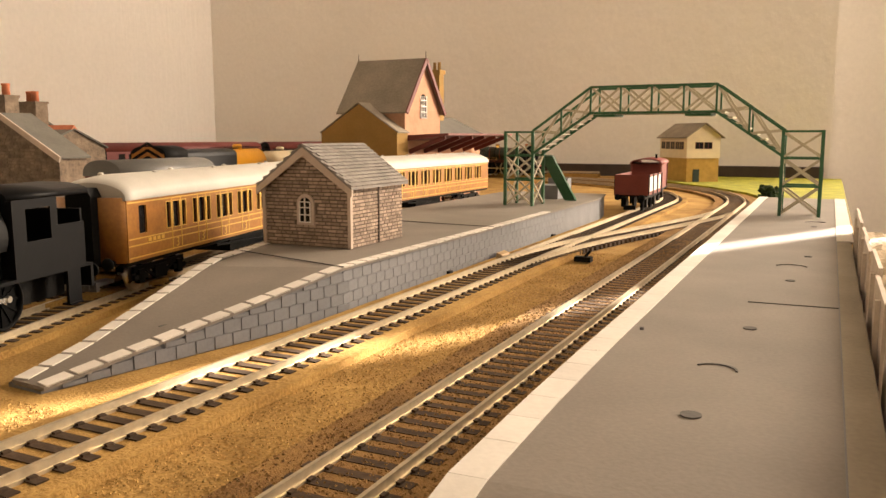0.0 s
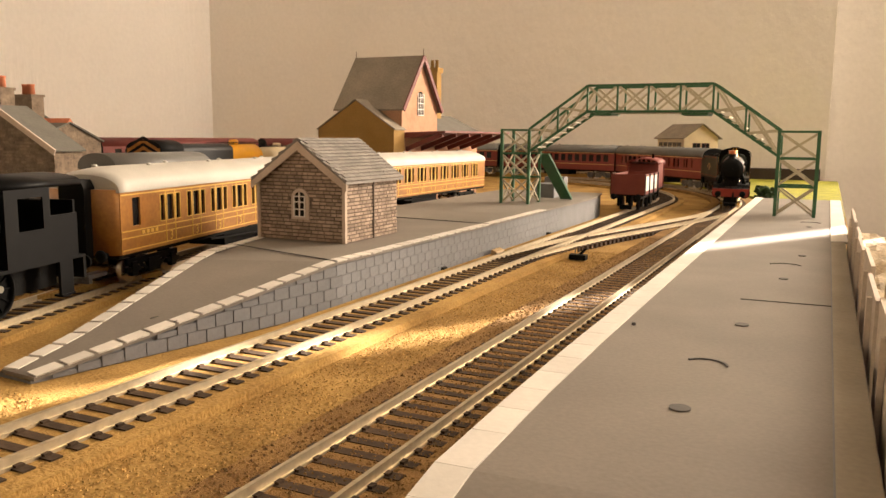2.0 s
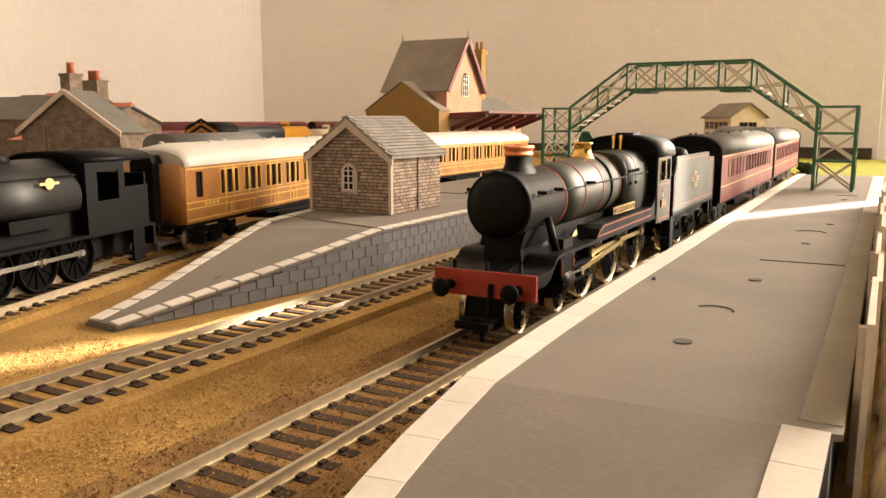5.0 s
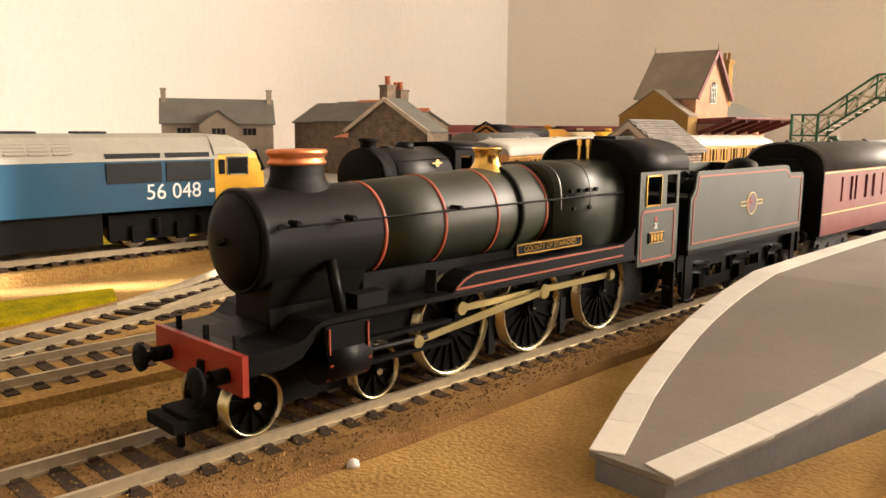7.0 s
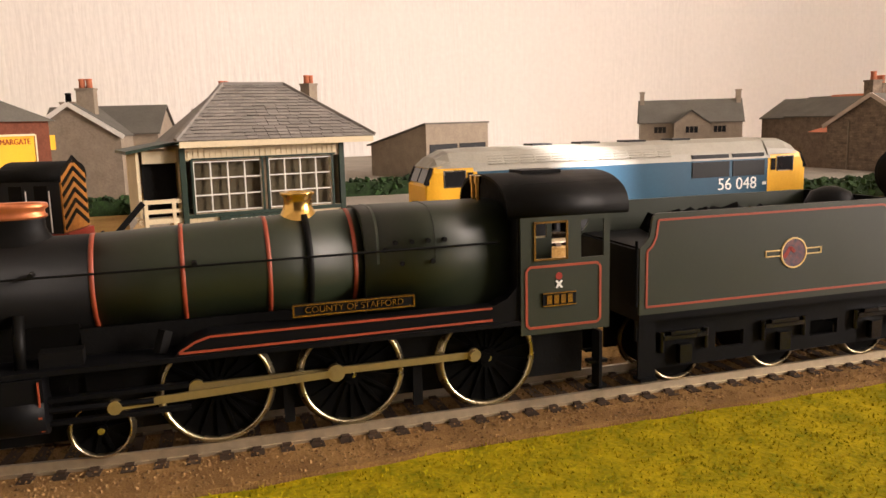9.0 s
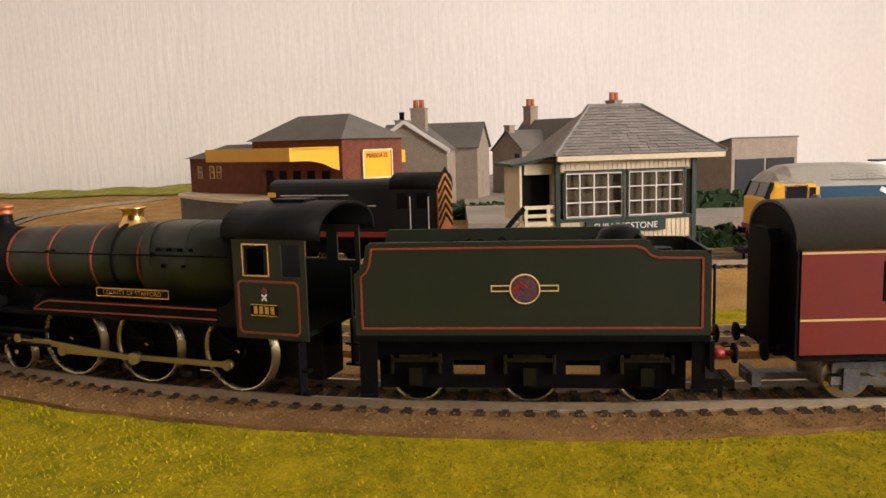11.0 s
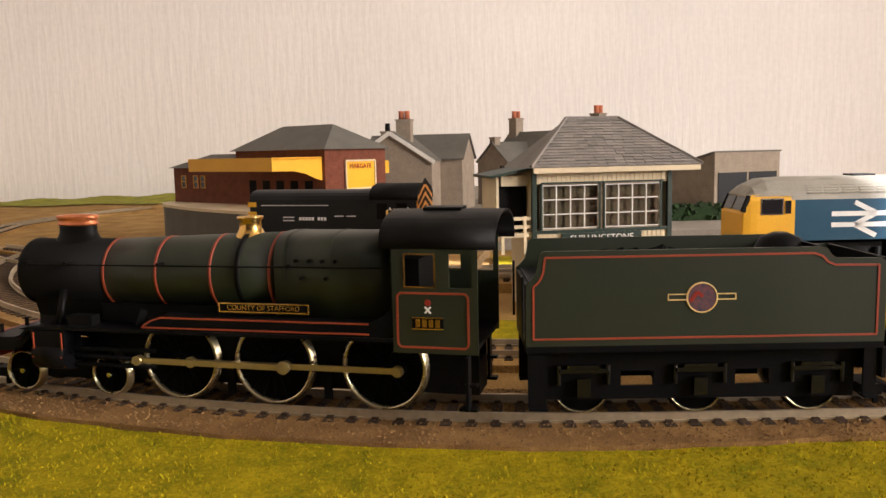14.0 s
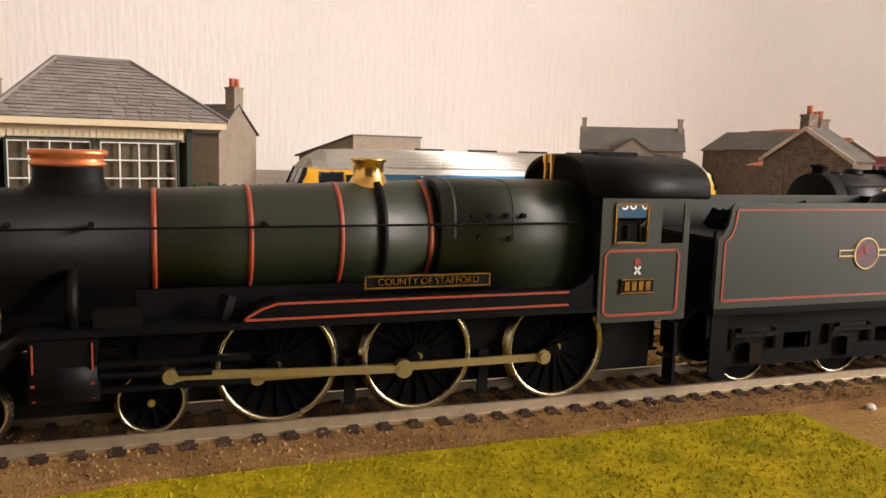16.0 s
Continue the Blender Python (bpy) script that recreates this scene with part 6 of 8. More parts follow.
def wing(ho, x0, x1, y0, y1, ze, zr, wall, roof, barge=None):
    """A gabled wing with its ridge along y, front at y0."""
    bm = B()
    prism(bm, [(x0, 0), (x1, 0), (x1, ze), ((x0 + x1) / 2, zr), (x0, ze)], y0, y1, "y")
    part("wing_wall", bm, wall, ho)
    bm = B()
    gable_roof(bm, x0, x1, y0 + 0.0005, y1, ze + 0.0006, zr + 0.0008, 0.0014, 0.0022)
    part("wing_roof", bm, roof, ho)
    if barge:
        bm = B()
        for xe in (x0 - 0.004, x1 + 0.004):
            xm = (x0 + x1) / 2
            k = (zr - ze) / ((x1 - x0) / 2)
            bar(bm, (xe, y0 - 0.0025, ze - k * 0.004 + 0.001), (xm, y0 - 0.0025, zr + 0.001), 0.0012, 0.0042)
        part("barge_board", bm, barge, ho)


TZ = 0.014
bm = B()
box(bm, WX + 0.003, -0.415, -0.27, 0.44, 0.0005, TZ)
single("terrace", bm, "road", "raised grey road and yard behind the sidings", "yard", kind="structure")
h3 = house("brown stone house with gabled front and orange ridge tiles", Matrix.Translation((-0.61, 0.497, 0)), 0.112, 0.075, 0.070, 0.092, "house_stone", "roof_grey")
bm = B()
prism(bm, [(0.0, 0.0), (0.0, 0.068), (0.0375, 0.0905), (0.075, 0.068), (0.075, 0.0)], -0.100, -0.0562, "x")
part("end_wall", bm, "house_stone", h3)
bm = B()
gable_roof(bm, -0.100, -0.0590, 0.0, 0.075, 0.0686, 0.0912, 0.0014, 0.0025, "x")
part("end_roof", bm, "roof_grey", h3)
wing(h3, 0.068, 0.188, -0.050, -0.026, 0.0600, 0.0910, "house_stone", "roof_grey", "pale_stone")
bm = B()


def put_h(b, a, c, z0, z1, t):
    box(b, a, c, -0.050 - t, -0.0498, z0, z1)


courses(bm, 0.0685, 0.1875, 0.014, lambda x: 0.0600 + 0.031 * (1 - abs(x - 0.128) / 0.06) - 0.002, 0, put_h, 0.0024, 0.0058, 12)
tagged(part("stonework", bm, "stone_brown", h3, "brown coursed stone"), kind="stuff")
chimney(h3, 0.105, -0.027, 0.080, 0.1075, 0.012, "house_stone", 1, 0.012, along="x")
chimney(h3, 0.048, 0.040, 0.085, 0.1060, 0.022, "house_stone", 2, 0.012, along="x")
bm = B()
prism(bm, [(-0.026, 0.0), (-0.026, 0.056), (0.037, 0.081), (0.070, 0.066), (0.070, 0.0)], 0.0565, 0.100, "x")
part("side_wall", bm, "house_stone", h3)
bm = B()
prism(bm, [(-0.0255, 0.0562), (0.037, 0.0812), (0.037, 0.0826), (-0.0255, 0.0576)], 0.057, 0.102, "x")
prism(bm, [(0.072, 0.0650), (0.037, 0.0812), (0.037, 0.0826), (0.072, 0.0664)], 0.057, 0.102, "x")
part("side_roof", bm, "roof_grey", h3)
for x0, x1, y, z in ((0.060, 0.102, 0.037, 0.0835), (-0.020, 0.030, 0.0375, 0.0935)):
    bm = B()
    n = 6
    for k in range(n):
        a = x0 + (x1 - x0) * k / n
        prism(bm, [(y - 0.003, z - 0.002), (y, z + 0.0018), (y + 0.003, z - 0.002)], a, a + (x1 - x0) / n - 0.0003, "x")
    part("ridge_tile", bm, "terracotta", h3, "orange terracotta ridge tiles")
bm = B()
tube(bm, (0.0995, -0.0512, 0.0), (0.0995, -0.0512, 0.066), 0.0009, n=8)
part("drain_pipe", bm, "house_grey", h3)
bm = B()
box(bm, 0.020, 0.055, -0.030, 0.001, 0.0, 0.052)
part("porch", bm, "house_stone", h3)
bm = B()
prism(bm, [(-0.032, 0.0522), (0.001, 0.0522), (0.001, 0.060)], 0.018, 0.0555, "x")
part("porch_roof", bm, "terracotta", h3, "orange tiled lean-to roof")

h2 = house("grey stone cottage with central porch gable", Matrix.Translation((-0.731, 0.403, 0)) @ Matrix.Rotation(radians(90 - 29), 4, "Z"), 0.128, 0.05, 0.067, 0.0935, "house_grey", "roof_grey")
wing(h2, -0.022, 0.022, -0.010, 0.02, 0.0645, 0.0800, "house_grey", "roof_grey")
for s in (-1, 1):
    chimney(h2, s * 0.0615, 0.025, 0.086, 0.1070, 0.0055, "house_grey", 0, 0.011)
for x0 in (-0.047, -0.008, 0.028):
    y0 = -0.010 if x0 == -0.008 else 0.0
    window_unit(h2, (x0, y0, 0.052), (1, 0, 0), 0.016, 0.009, 3, 1, "house_grey")
for x0 in (-0.047, 0.028):
    window_unit(h2, (x0, 0, 0.022), (1, 0, 0), 0.017, 0.014, 3, 1, "house_grey")
bm = B()
prism(bm, [(-0.0075, 0.014), (0.0075, 0.014)] + [(0.0075 * math.cos(radians(a)), 0.032 + 0.0075 * math.sin(radians(a))) for a in range(0, 181, 20)], -0.0106, -0.0098, "y")
part("doorway", bm, "matt_black", h2)

h1 = house("pale grey rendered house with slate roof", Matrix.Translation((-0.765, -0.16, 0)) @ Matrix.Rotation(radians(40), 4, "Z"), 0.150, 0.055, 0.0720, 0.1010, "house_grey", "roof_grey")
chimney(h1, 0.0700, 0.0275, 0.096, 0.1205, 0.013, "house_grey", 2, 0.013)
chimney(h1, -0.0650, 0.0275, 0.096, 0.1205, 0.013, "house_grey", 2, 0.013)
wing(h1, -0.060, -0.008, -0.045, 0.02, 0.0660, 0.0880, "house_grey", "roof_grey")
chimney(h1, -0.034, -0.04, 0.084, 0.0960, 0.009, "house_grey", 0, 0.009)
for z in (0.050, 0.020):
    window_unit(h1, (-0.020, -0.0455, z), (1, 0, 0), 0.009, 0.012, 2, 2, "house_grey")
h0 = house("grey house with white bargeboards and orange ridge", Matrix.Translation((-0.70, -0.31, 0)) @ Matrix.Rotation(radians(75), 4, "Z"), 0.115, 0.06, 0.0720, 0.0980, "house_grey", "roof_grey")
wing(h0, -0.062, 0.032, -0.035, 0.03, 0.0700, 0.1000, "house_grey", "roof_grey", "frame_white")
chimney(h0, -0.006, -0.01, 0.09, 0.1165, 0.017, "house_grey", 2, 0.010, along="x")
chimney(h0, -0.040, 0.03, 0.09, 0.1050, 0.014, "house_grey", 1, 0.010, "matt_black", along="x")
bm = B()
for k in range(6):
    a = 0.022 + 0.006 * k
    prism(bm, [(0.027, 0.0965), (0.030, 0.1000), (0.033, 0.0965)], a, a + 0.0056, "x")
part("ridge_tile", bm, "terracotta", h0, "orange terracotta ridge tiles")

fs = thing("garage_shed", "low grey flat-fronted garage with dark doors", "shed", Matrix.Translation((-0.68, 0.0635, 0)) @ Matrix.Rotation(radians(114.8), 4, "Z"))
bm = B()
prism(bm, [(0.0, 0.0), (0.098, 0.0), (0.098, 0.050), (0.0, 0.0725)], -0.048, 0.048, "x")
part("wall", bm, "house_grey", fs)
bm = B()
prism(bm, [(-0.0005, 0.0727), (0.104, 0.0487), (0.104, 0.0502), (-0.0005, 0.0742)], -0.050, 0.050, "x")
part("roof", bm, "roof_grey", fs)
for x0 in (-0.043, 0.002):
    bm = B()
    box(bm, x0, x0 + 0.041, -0.001, 0.001, 0.014, 0.0505)
    part("garage_door", bm, "dark_panel", fs, "dark garage door")

# brick station with yellow canopy on a curved platform
MS = Matrix.Translation((-0.430, -0.370, 0)) @ Matrix.Rotation(radians(52), 4, "Z")
ms = thing("brick_station", "red brick model station with yellow canopy", "station building", MS)
bm = B()
box(bm, -0.114, 0.0, 0.0, 0.072, 0.02, 0.0835)
part("wall", bm, "brickred", ms)
bm = B()
c = [bm.verts.new(p) for p in ((-0.118, -0.004, 0.0835), (0.004, -0.004, 0.0835), (0.004, 0.076, 0.0835), (-0.118, 0.076, 0.0835), (-0.091, 0.036, 0.1050), (-0.026, 0.036, 0.1050))]
for f in ((0, 1, 5, 4), (1, 2, 5), (2, 3, 4, 5), (3, 0, 4), (3, 2, 1, 0)):
    bm.faces.new([c[i] for i in f])
part("roof", bm, "roof_grey", ms, "grey hipped roof")
bm = B()
box(bm, -0.214, -0.115, 0.002, 0.055, 0.02, 0.0690)
part("wing_wall", bm, "brickred", ms)
bm = B()
c = [bm.verts.new(p) for p in ((-0.218, -0.002, 0.0690), (-0.115, -0.002, 0.0690), (-0.115, 0.059, 0.0690), (-0.218, 0.059, 0.0690), (-0.188, 0.028, 0.0815), (-0.115, 0.028, 0.0815))]
for f in ((0, 1, 5, 4), (1, 2, 5), (2, 3, 4, 5), (3, 0, 4), (3, 2, 1, 0)):
    bm.faces.new([c[i] for i in f])
part("wing_roof", bm, "roof_grey", ms)
bm = B()
box(bm, -0.110, -0.003, -0.051, -0.0005, 0.0755, 0.0772)
box(bm, -0.110, -0.003, -0.052, -0.051, 0.0672, 0.0777)
prism(bm, [(-0.051, 0.0777), (-0.0005, 0.0777), (-0.0005, 0.0585), (-0.008, 0.0605), (-0.018, 0.0645), (-0.030, 0.0668), (-0.051, 0.0672)], -0.0038, -0.003, "x")
part("canopy", bm, "yellow", ms, "yellow platform canopy with arched end")
bm = B()
box(bm, 0.0002, 0.0012, 0.022, 0.057, 0.0505, 0.0738)
poster = part("poster", bm, "yellow", ms, "yellow station poster")
bm = B()
for a, b in (((0.022, 0.0505), (0.057, 0.0505)), ((0.022, 0.0738), (0.057, 0.0738)), ((0.022, 0.0505), (0.022, 0.0738)), ((0.057, 0.0505), (0.057, 0.0738))):
    bar(bm, (0.0016, a[0], a[1]), (0.0016, b[0], b[1]), 0.0014, 0.0014)
part("poster_frame", bm, "cream", poster)
writing("MARGATE", 0.0058, "red", poster, Matrix(((0, 0, 1, 0.0016), (1, 0, 0, 0.0395), (0, 1, 0, 0.0690), (0, 0, 0, 1))))
bm = B()
box(bm, -0.005, -0.003, 0.0715, 0.080, 0.062, 0.073)
part("sign", bm, "yellow", ms, "small yellow sign")
for x0 in (-0.201, -0.182, -0.171):
    window_unit(ms, (x0, 0.002, 0.050), (1, 0, 0), 0.007, 0.012, 1, 2, "yellow")
for k in range(5):
    bm = B()
    box(bm, -0.096 + 0.018 * k, -0.087 + 0.018 * k, -0.0006, 0, 0.036, 0.058)
    part("doorway", bm, "matt_black", ms)
EDGE = [(-0.221, 0.0), (-0.210, -0.014), (-0.185, -0.028), (-0.14, -0.041), (-0.10, -0.050), (-0.05, -0.055), (0.006, -0.055), (0.006, 0.076), (-0.221, 0.076)]
bm = B()
prism(bm, EDGE, 0.0, 0.034, "z")
part("platform_base", bm, "roof_grey", ms, "grey curved platform")
bm = B()
prism(bm, [(x - (0.001 if x < -0.2 else 0), y - (0.001 if y < 0 else 0)) for x, y in EDGE], 0.034, 0.0365, "z")
part("platform_edge", bm, "cream", ms, "pale platform surface")


# hedges and bushes
def hedge(label, x0, x1, y0, y1, z0, h, n, m=None, seed=1):
    bm = B()
    rng = random.Random(seed)
    for k in range(n):
        x, y, z = rng.uniform(x0, x1), rng.uniform(y0, y1), z0 + h * rng.uniform(0.1, 1.0)
        r = rng.uniform(0.0016, 0.0036)
        mt = Matrix.Translation((x, y, z)) @ Euler((rng.random() * 3, rng.random() * 3, rng.random() * 3)).to_matrix().to_4x4()
        vs = [bm.verts.new(mt @ Vector((math.cos(a) * r * rng.uniform(0.6, 1.2), math.sin(a) * r * rng.uniform(0.6, 1.2), zz))) for zz in (-r * 0.6, r * 0.6) for a in (0, 1.57, 3.14, 4.71)]
        for f in ((3, 2, 1, 0), (4, 5, 6, 7), (0, 1, 5, 4), (1, 2, 6, 5), (2, 3, 7, 6), (3, 0, 4, 7)):
            bm.faces.new([vs[i] for i in f])
    box(bm, x0 + 0.001, x1 - 0.001, y0 + 0.001, y1 - 0.001, z0, z0 + h * 0.85)
    single("hedge", bm, "hedge", label, "hedge", m)


hedge("dark green foam hedge beside the siding", -0.395, -0.380, 0.10, 0.40, 0.0, 0.017, 900, seed=2)
hedge("dark green foam hedge beside the siding", -0.345, -0.332, -0.175, 0.02, 0.0, 0.015, 600, seed=3)
hedge("dark green foam hedge in front of the houses", -0.51, -0.495, -0.20, 0.22, TZ, 0.014, 900, seed=4)
hedge("dark green foam hedge in front of the houses", -0.60, -0.585, -0.34, -0.22, 0.0, 0.016, 300, seed=5)
bm = B()
box(bm, -0.58, -0.512, -0.2, 0.26, TZ, TZ + 0.002)
single("grass", bm, "grass", "olive grass strip in front of the garage", "grass", kind="structure")
bm = B()
box(bm, -0.372, -0.262, -0.24, 0.30, 0.0003, 0.0015)
single("grass", bm, "grass", "olive grass verge beside the siding", "grass", kind="structure")
rng = random.Random(3)
bm = B()
for k in range(46):
    x = -0.98 + 0.012 * k
    prism(bm, [(-1.28, 0.0), (-1.28, 0.003 + 0.012 * min(1, k / 30) + 0.002 * math.sin(k)), (-1.15 + 0.02 * math.sin(k * 0.7), 0.002)], -1.2 + 0.02 * k, -1.2 + 0.02 * (k + 1), "y")
single("grass_bank", bm, "moss", "bright green grassy bank by the wall", "bank", kind="structure")
bm = B()
prism(bm, [(0.032, 0.93), (0.0985, 0.86), (0.0985, 1.574), (-0.27, 1.574), (-0.25, 1.43), (-0.15, 1.36), (-0.075, 1.26), (-0.015, 1.15), (0.02, 1.04)], 0.0, 0.003, "z")
single("grass", bm, "moss", "bright green grass beyond the platform end", "grass", kind="structure")
bm = B()
box(bm, -1.285, 0.07, 1.575, 1.597, 0.0, 0.022)
single("skirting", bm, "skirt", "dark brown strip along the wall foot", "skirting", kind="structure")
hedge("dark green round bush on the platform end", 0.022, 0.036, 0.845, 0.858, 0.0, 0.028, 160, seed=9)
for x, y, r in ((0.0145, -0.003, 0.0016), (0.0165, -0.086, 0.0012), (-0.018, -0.389, 0.0012), (0.018, -0.307, 0.0008), (-0.115, 0.585, 0.004)):
    bm = B()
    lathe(bm, (x, y, 0.0), (0, 0, 1), [(0, r), (r * 0.5, r * 0.9), (r * 0.9, r * 0.4)], 7)
    if y > 0.5:
        continue
    single("paint_fleck", bm, "frame_white", "small white paint fleck on the ground", "fleck")
bm = B()
prism(bm, [(-0.0995, 0.001), (-0.094, 0.001), (-0.0955, 0.005), (-0.0985, 0.006)], 0.487, 0.500, "y")
single("rust_scrap", bm, "wood", "small brown scrap beside the platform wall", "scrap")
bm = B()
box(bm, -0.150, -0.132, 0.712, 0.752, 0.0212, 0.0330)
box(bm, -0.150, -0.132, 0.740, 0.752, 0.0330, 0.0380)
single("platform_hut", bm, "platform_side", "grey card stair base on the platform", "stair base")


# blades of flock standing up from the grass mats
def flock(label, spots, mat, seed, tall):
    rng = random.Random(seed)
    vs, fs = [], []
    for x, y, z in spots(rng):
        a, h, w = rng.random() * 6.283, tall * rng.uniform(0.5, 1.3), rng.uniform(0.0002, 0.0004)
        dx, dy, lx, ly = math.cos(a) * w, math.sin(a) * w, rng.uniform(-1, 1) * h * 0.7, rng.uniform(-1, 1) * h * 0.7
        k = len(vs)
        vs += [(x - dx, y - dy, z), (x + dx, y + dy, z), (x + lx, y + ly, z + h)]
        fs.append((k, k + 1, k + 2))
    me = bpy.data.meshes.new("grass_flock")
    me.from_pydata(vs, [], fs)
    me.materials.append(M[mat])
    tagged(new("grass_flock", me), label, "grass", kind="stuff")


def near_spots(rng):
    n = 0
    while n < 42000:
        x, y = rng.uniform(-0.08, 0.132), rng.uniform(-0.46, -0.03)
        w = shoulder(y) + 0.0007 * math.sin(y * 190)
        edge = TRACK_X + w if y > SOUTH_Y else TRACK_X - SOUTH_R + math.sqrt(max(0, (SOUTH_R + w) ** 2 - (y - SOUTH_Y) ** 2))
        if x > edge + rng.uniform(-0.0010, 0.0014):
            n += 1
            yield x, y, 0.0016


# loose grains on the ballast and the sand
def grains(name, label, spots, mat, seed, size):
    rng = random.Random(seed)
    vs, fs = [], []
    for x, y, z in spots(rng):
        r, k = size * rng.uniform(0.5, 1.25), len(vs)
        a = rng.random() * 6.283
        for q in range(3):
            vs.append((x + r * math.cos(a + q * 2.1), y + r * math.sin(a + q * 2.1), z - r * 0.3 + r * rng.uniform(0, 0.5)))
        vs.append((x + r * rng.uniform(-0.4, 0.4), y + r * rng.uniform(-0.4, 0.4), z + r * rng.uniform(0.5, 1.0)))
        fs += [(k, k + 1, k + 3), (k + 1, k + 2, k + 3), (k + 2, k, k + 3)]
    me = bpy.data.meshes.new(name)
    me.from_pydata(vs, [], fs)
    me.materials.append(M[mat])
    tagged(new(name, me), label, "gravel", kind="stuff")


def ballast_spots(rng):
    for k in range(30000):
        s = rng.uniform(-0.62, 0.60)
        x, y, a = main_line(s)
        d = rng.uniform(-0.0225, shoulder(y))
        if abs(abs(d) - 0.0089) > 0.0016:
            yield x + d * math.cos(a), y + d * math.sin(a), 0.0031


def sand_spots(rng):
    n = 0
    while n < 26000:
        x, y = rng.uniform(-0.135, -0.026), rng.uniform(-0.10, 0.55)
        if abs(x + 0.081) < 0.021 or (x < -0.1 and y > 0.19):
            continue
        n += 1
        yield x, y, 0.0003


grains("ballast_grain", "loose brown ballast grains along the near track", ballast_spots, "grain", 31, 0.00048)
grains("sand_grain", "loose sandy grains between the tracks", sand_spots, "sand_grain", 32, 0.00042)
flock("short yellow-green flocked grass blades", near_spots, "blade", 21, 0.0009)


# ---- standing stock ----
def put_on(ob, x, y, a=0.0, lift=0.0):
    ob.matrix_basis = Matrix.Translation((x, y, lift)) @ Matrix.Rotation(a, 4, "Z")
    return ob


def teak_coach(label):
    wins = []
    h = 0.1325
    wins = [(-0.1235, -0.1175)]
    y = -0.1010
    for k in range(9):
        wins += [(y, y + 0.0036), (y + 0.0058, y + 0.0115), (y + 0.0137, y + 0.0173)]
        y += 0.0245
    co = passenger_coach(label, 0.265, "teak", "white_roof", wins, 0.0325, 0.0450, "teak_line", (0.0305, 0.0275, 0.0222, 0.0466), end="teak", z0=0.0205, z1=0.0480, zr=0.0585, dome=True)
    for s in (-1, 1):
        y = -0.1010
        for k in range(9):
            bm = B()
            for yy in (y + 0.0045, y + 0.0128):
                box(bm, s * 0.0174, s * 0.01762, yy - 0.00028, yy + 0.00028, 0.0222, 0.0466)
            part("door_beading", bm, "teak_line", co)
            bm = B()
            for a, b in ((y, y + 0.0036), (y + 0.0058, y + 0.0115), (y + 0.0137, y + 0.0173)):
                for z in (0.0323, 0.0448):
                    box(bm, s * 0.0174, s * 0.01765, a, b, z, z + 0.0004)
                for q in (a - 0.0004, b):
                    box(bm, s * 0.0174, s * 0.01765, q, q + 0.0004, 0.0323, 0.0452)
            part("window_beading", bm, "teak_line", co)
            if s > 0 and k < 4:
                writing("3", 0.0064, "teak_line", co, facing_east(0.0176, y + 0.0087, 0.0249), 0.0001)
            y += 0.0245
        if s > 0:
            bm = B()
            for k in range(4):
                box(bm, 0.0174, 0.0176, -0.117 + k * 0.0036, -0.1146 + k * 0.0036, 0.0282, 0.0299)
            part("lettering_bar", bm, "teak_line", co)
    return co


co1 = put_on(teak_coach("varnished teak passenger coach with white roof"), -0.2425, 0.4205, radians(13.5))
co2 = put_on(teak_coach("varnished teak passenger coach with white roof"), -0.2685, 0.712, radians(0.5))
for o in (co1, co2):
    tagged(o, group="teak coaches behind the platform")


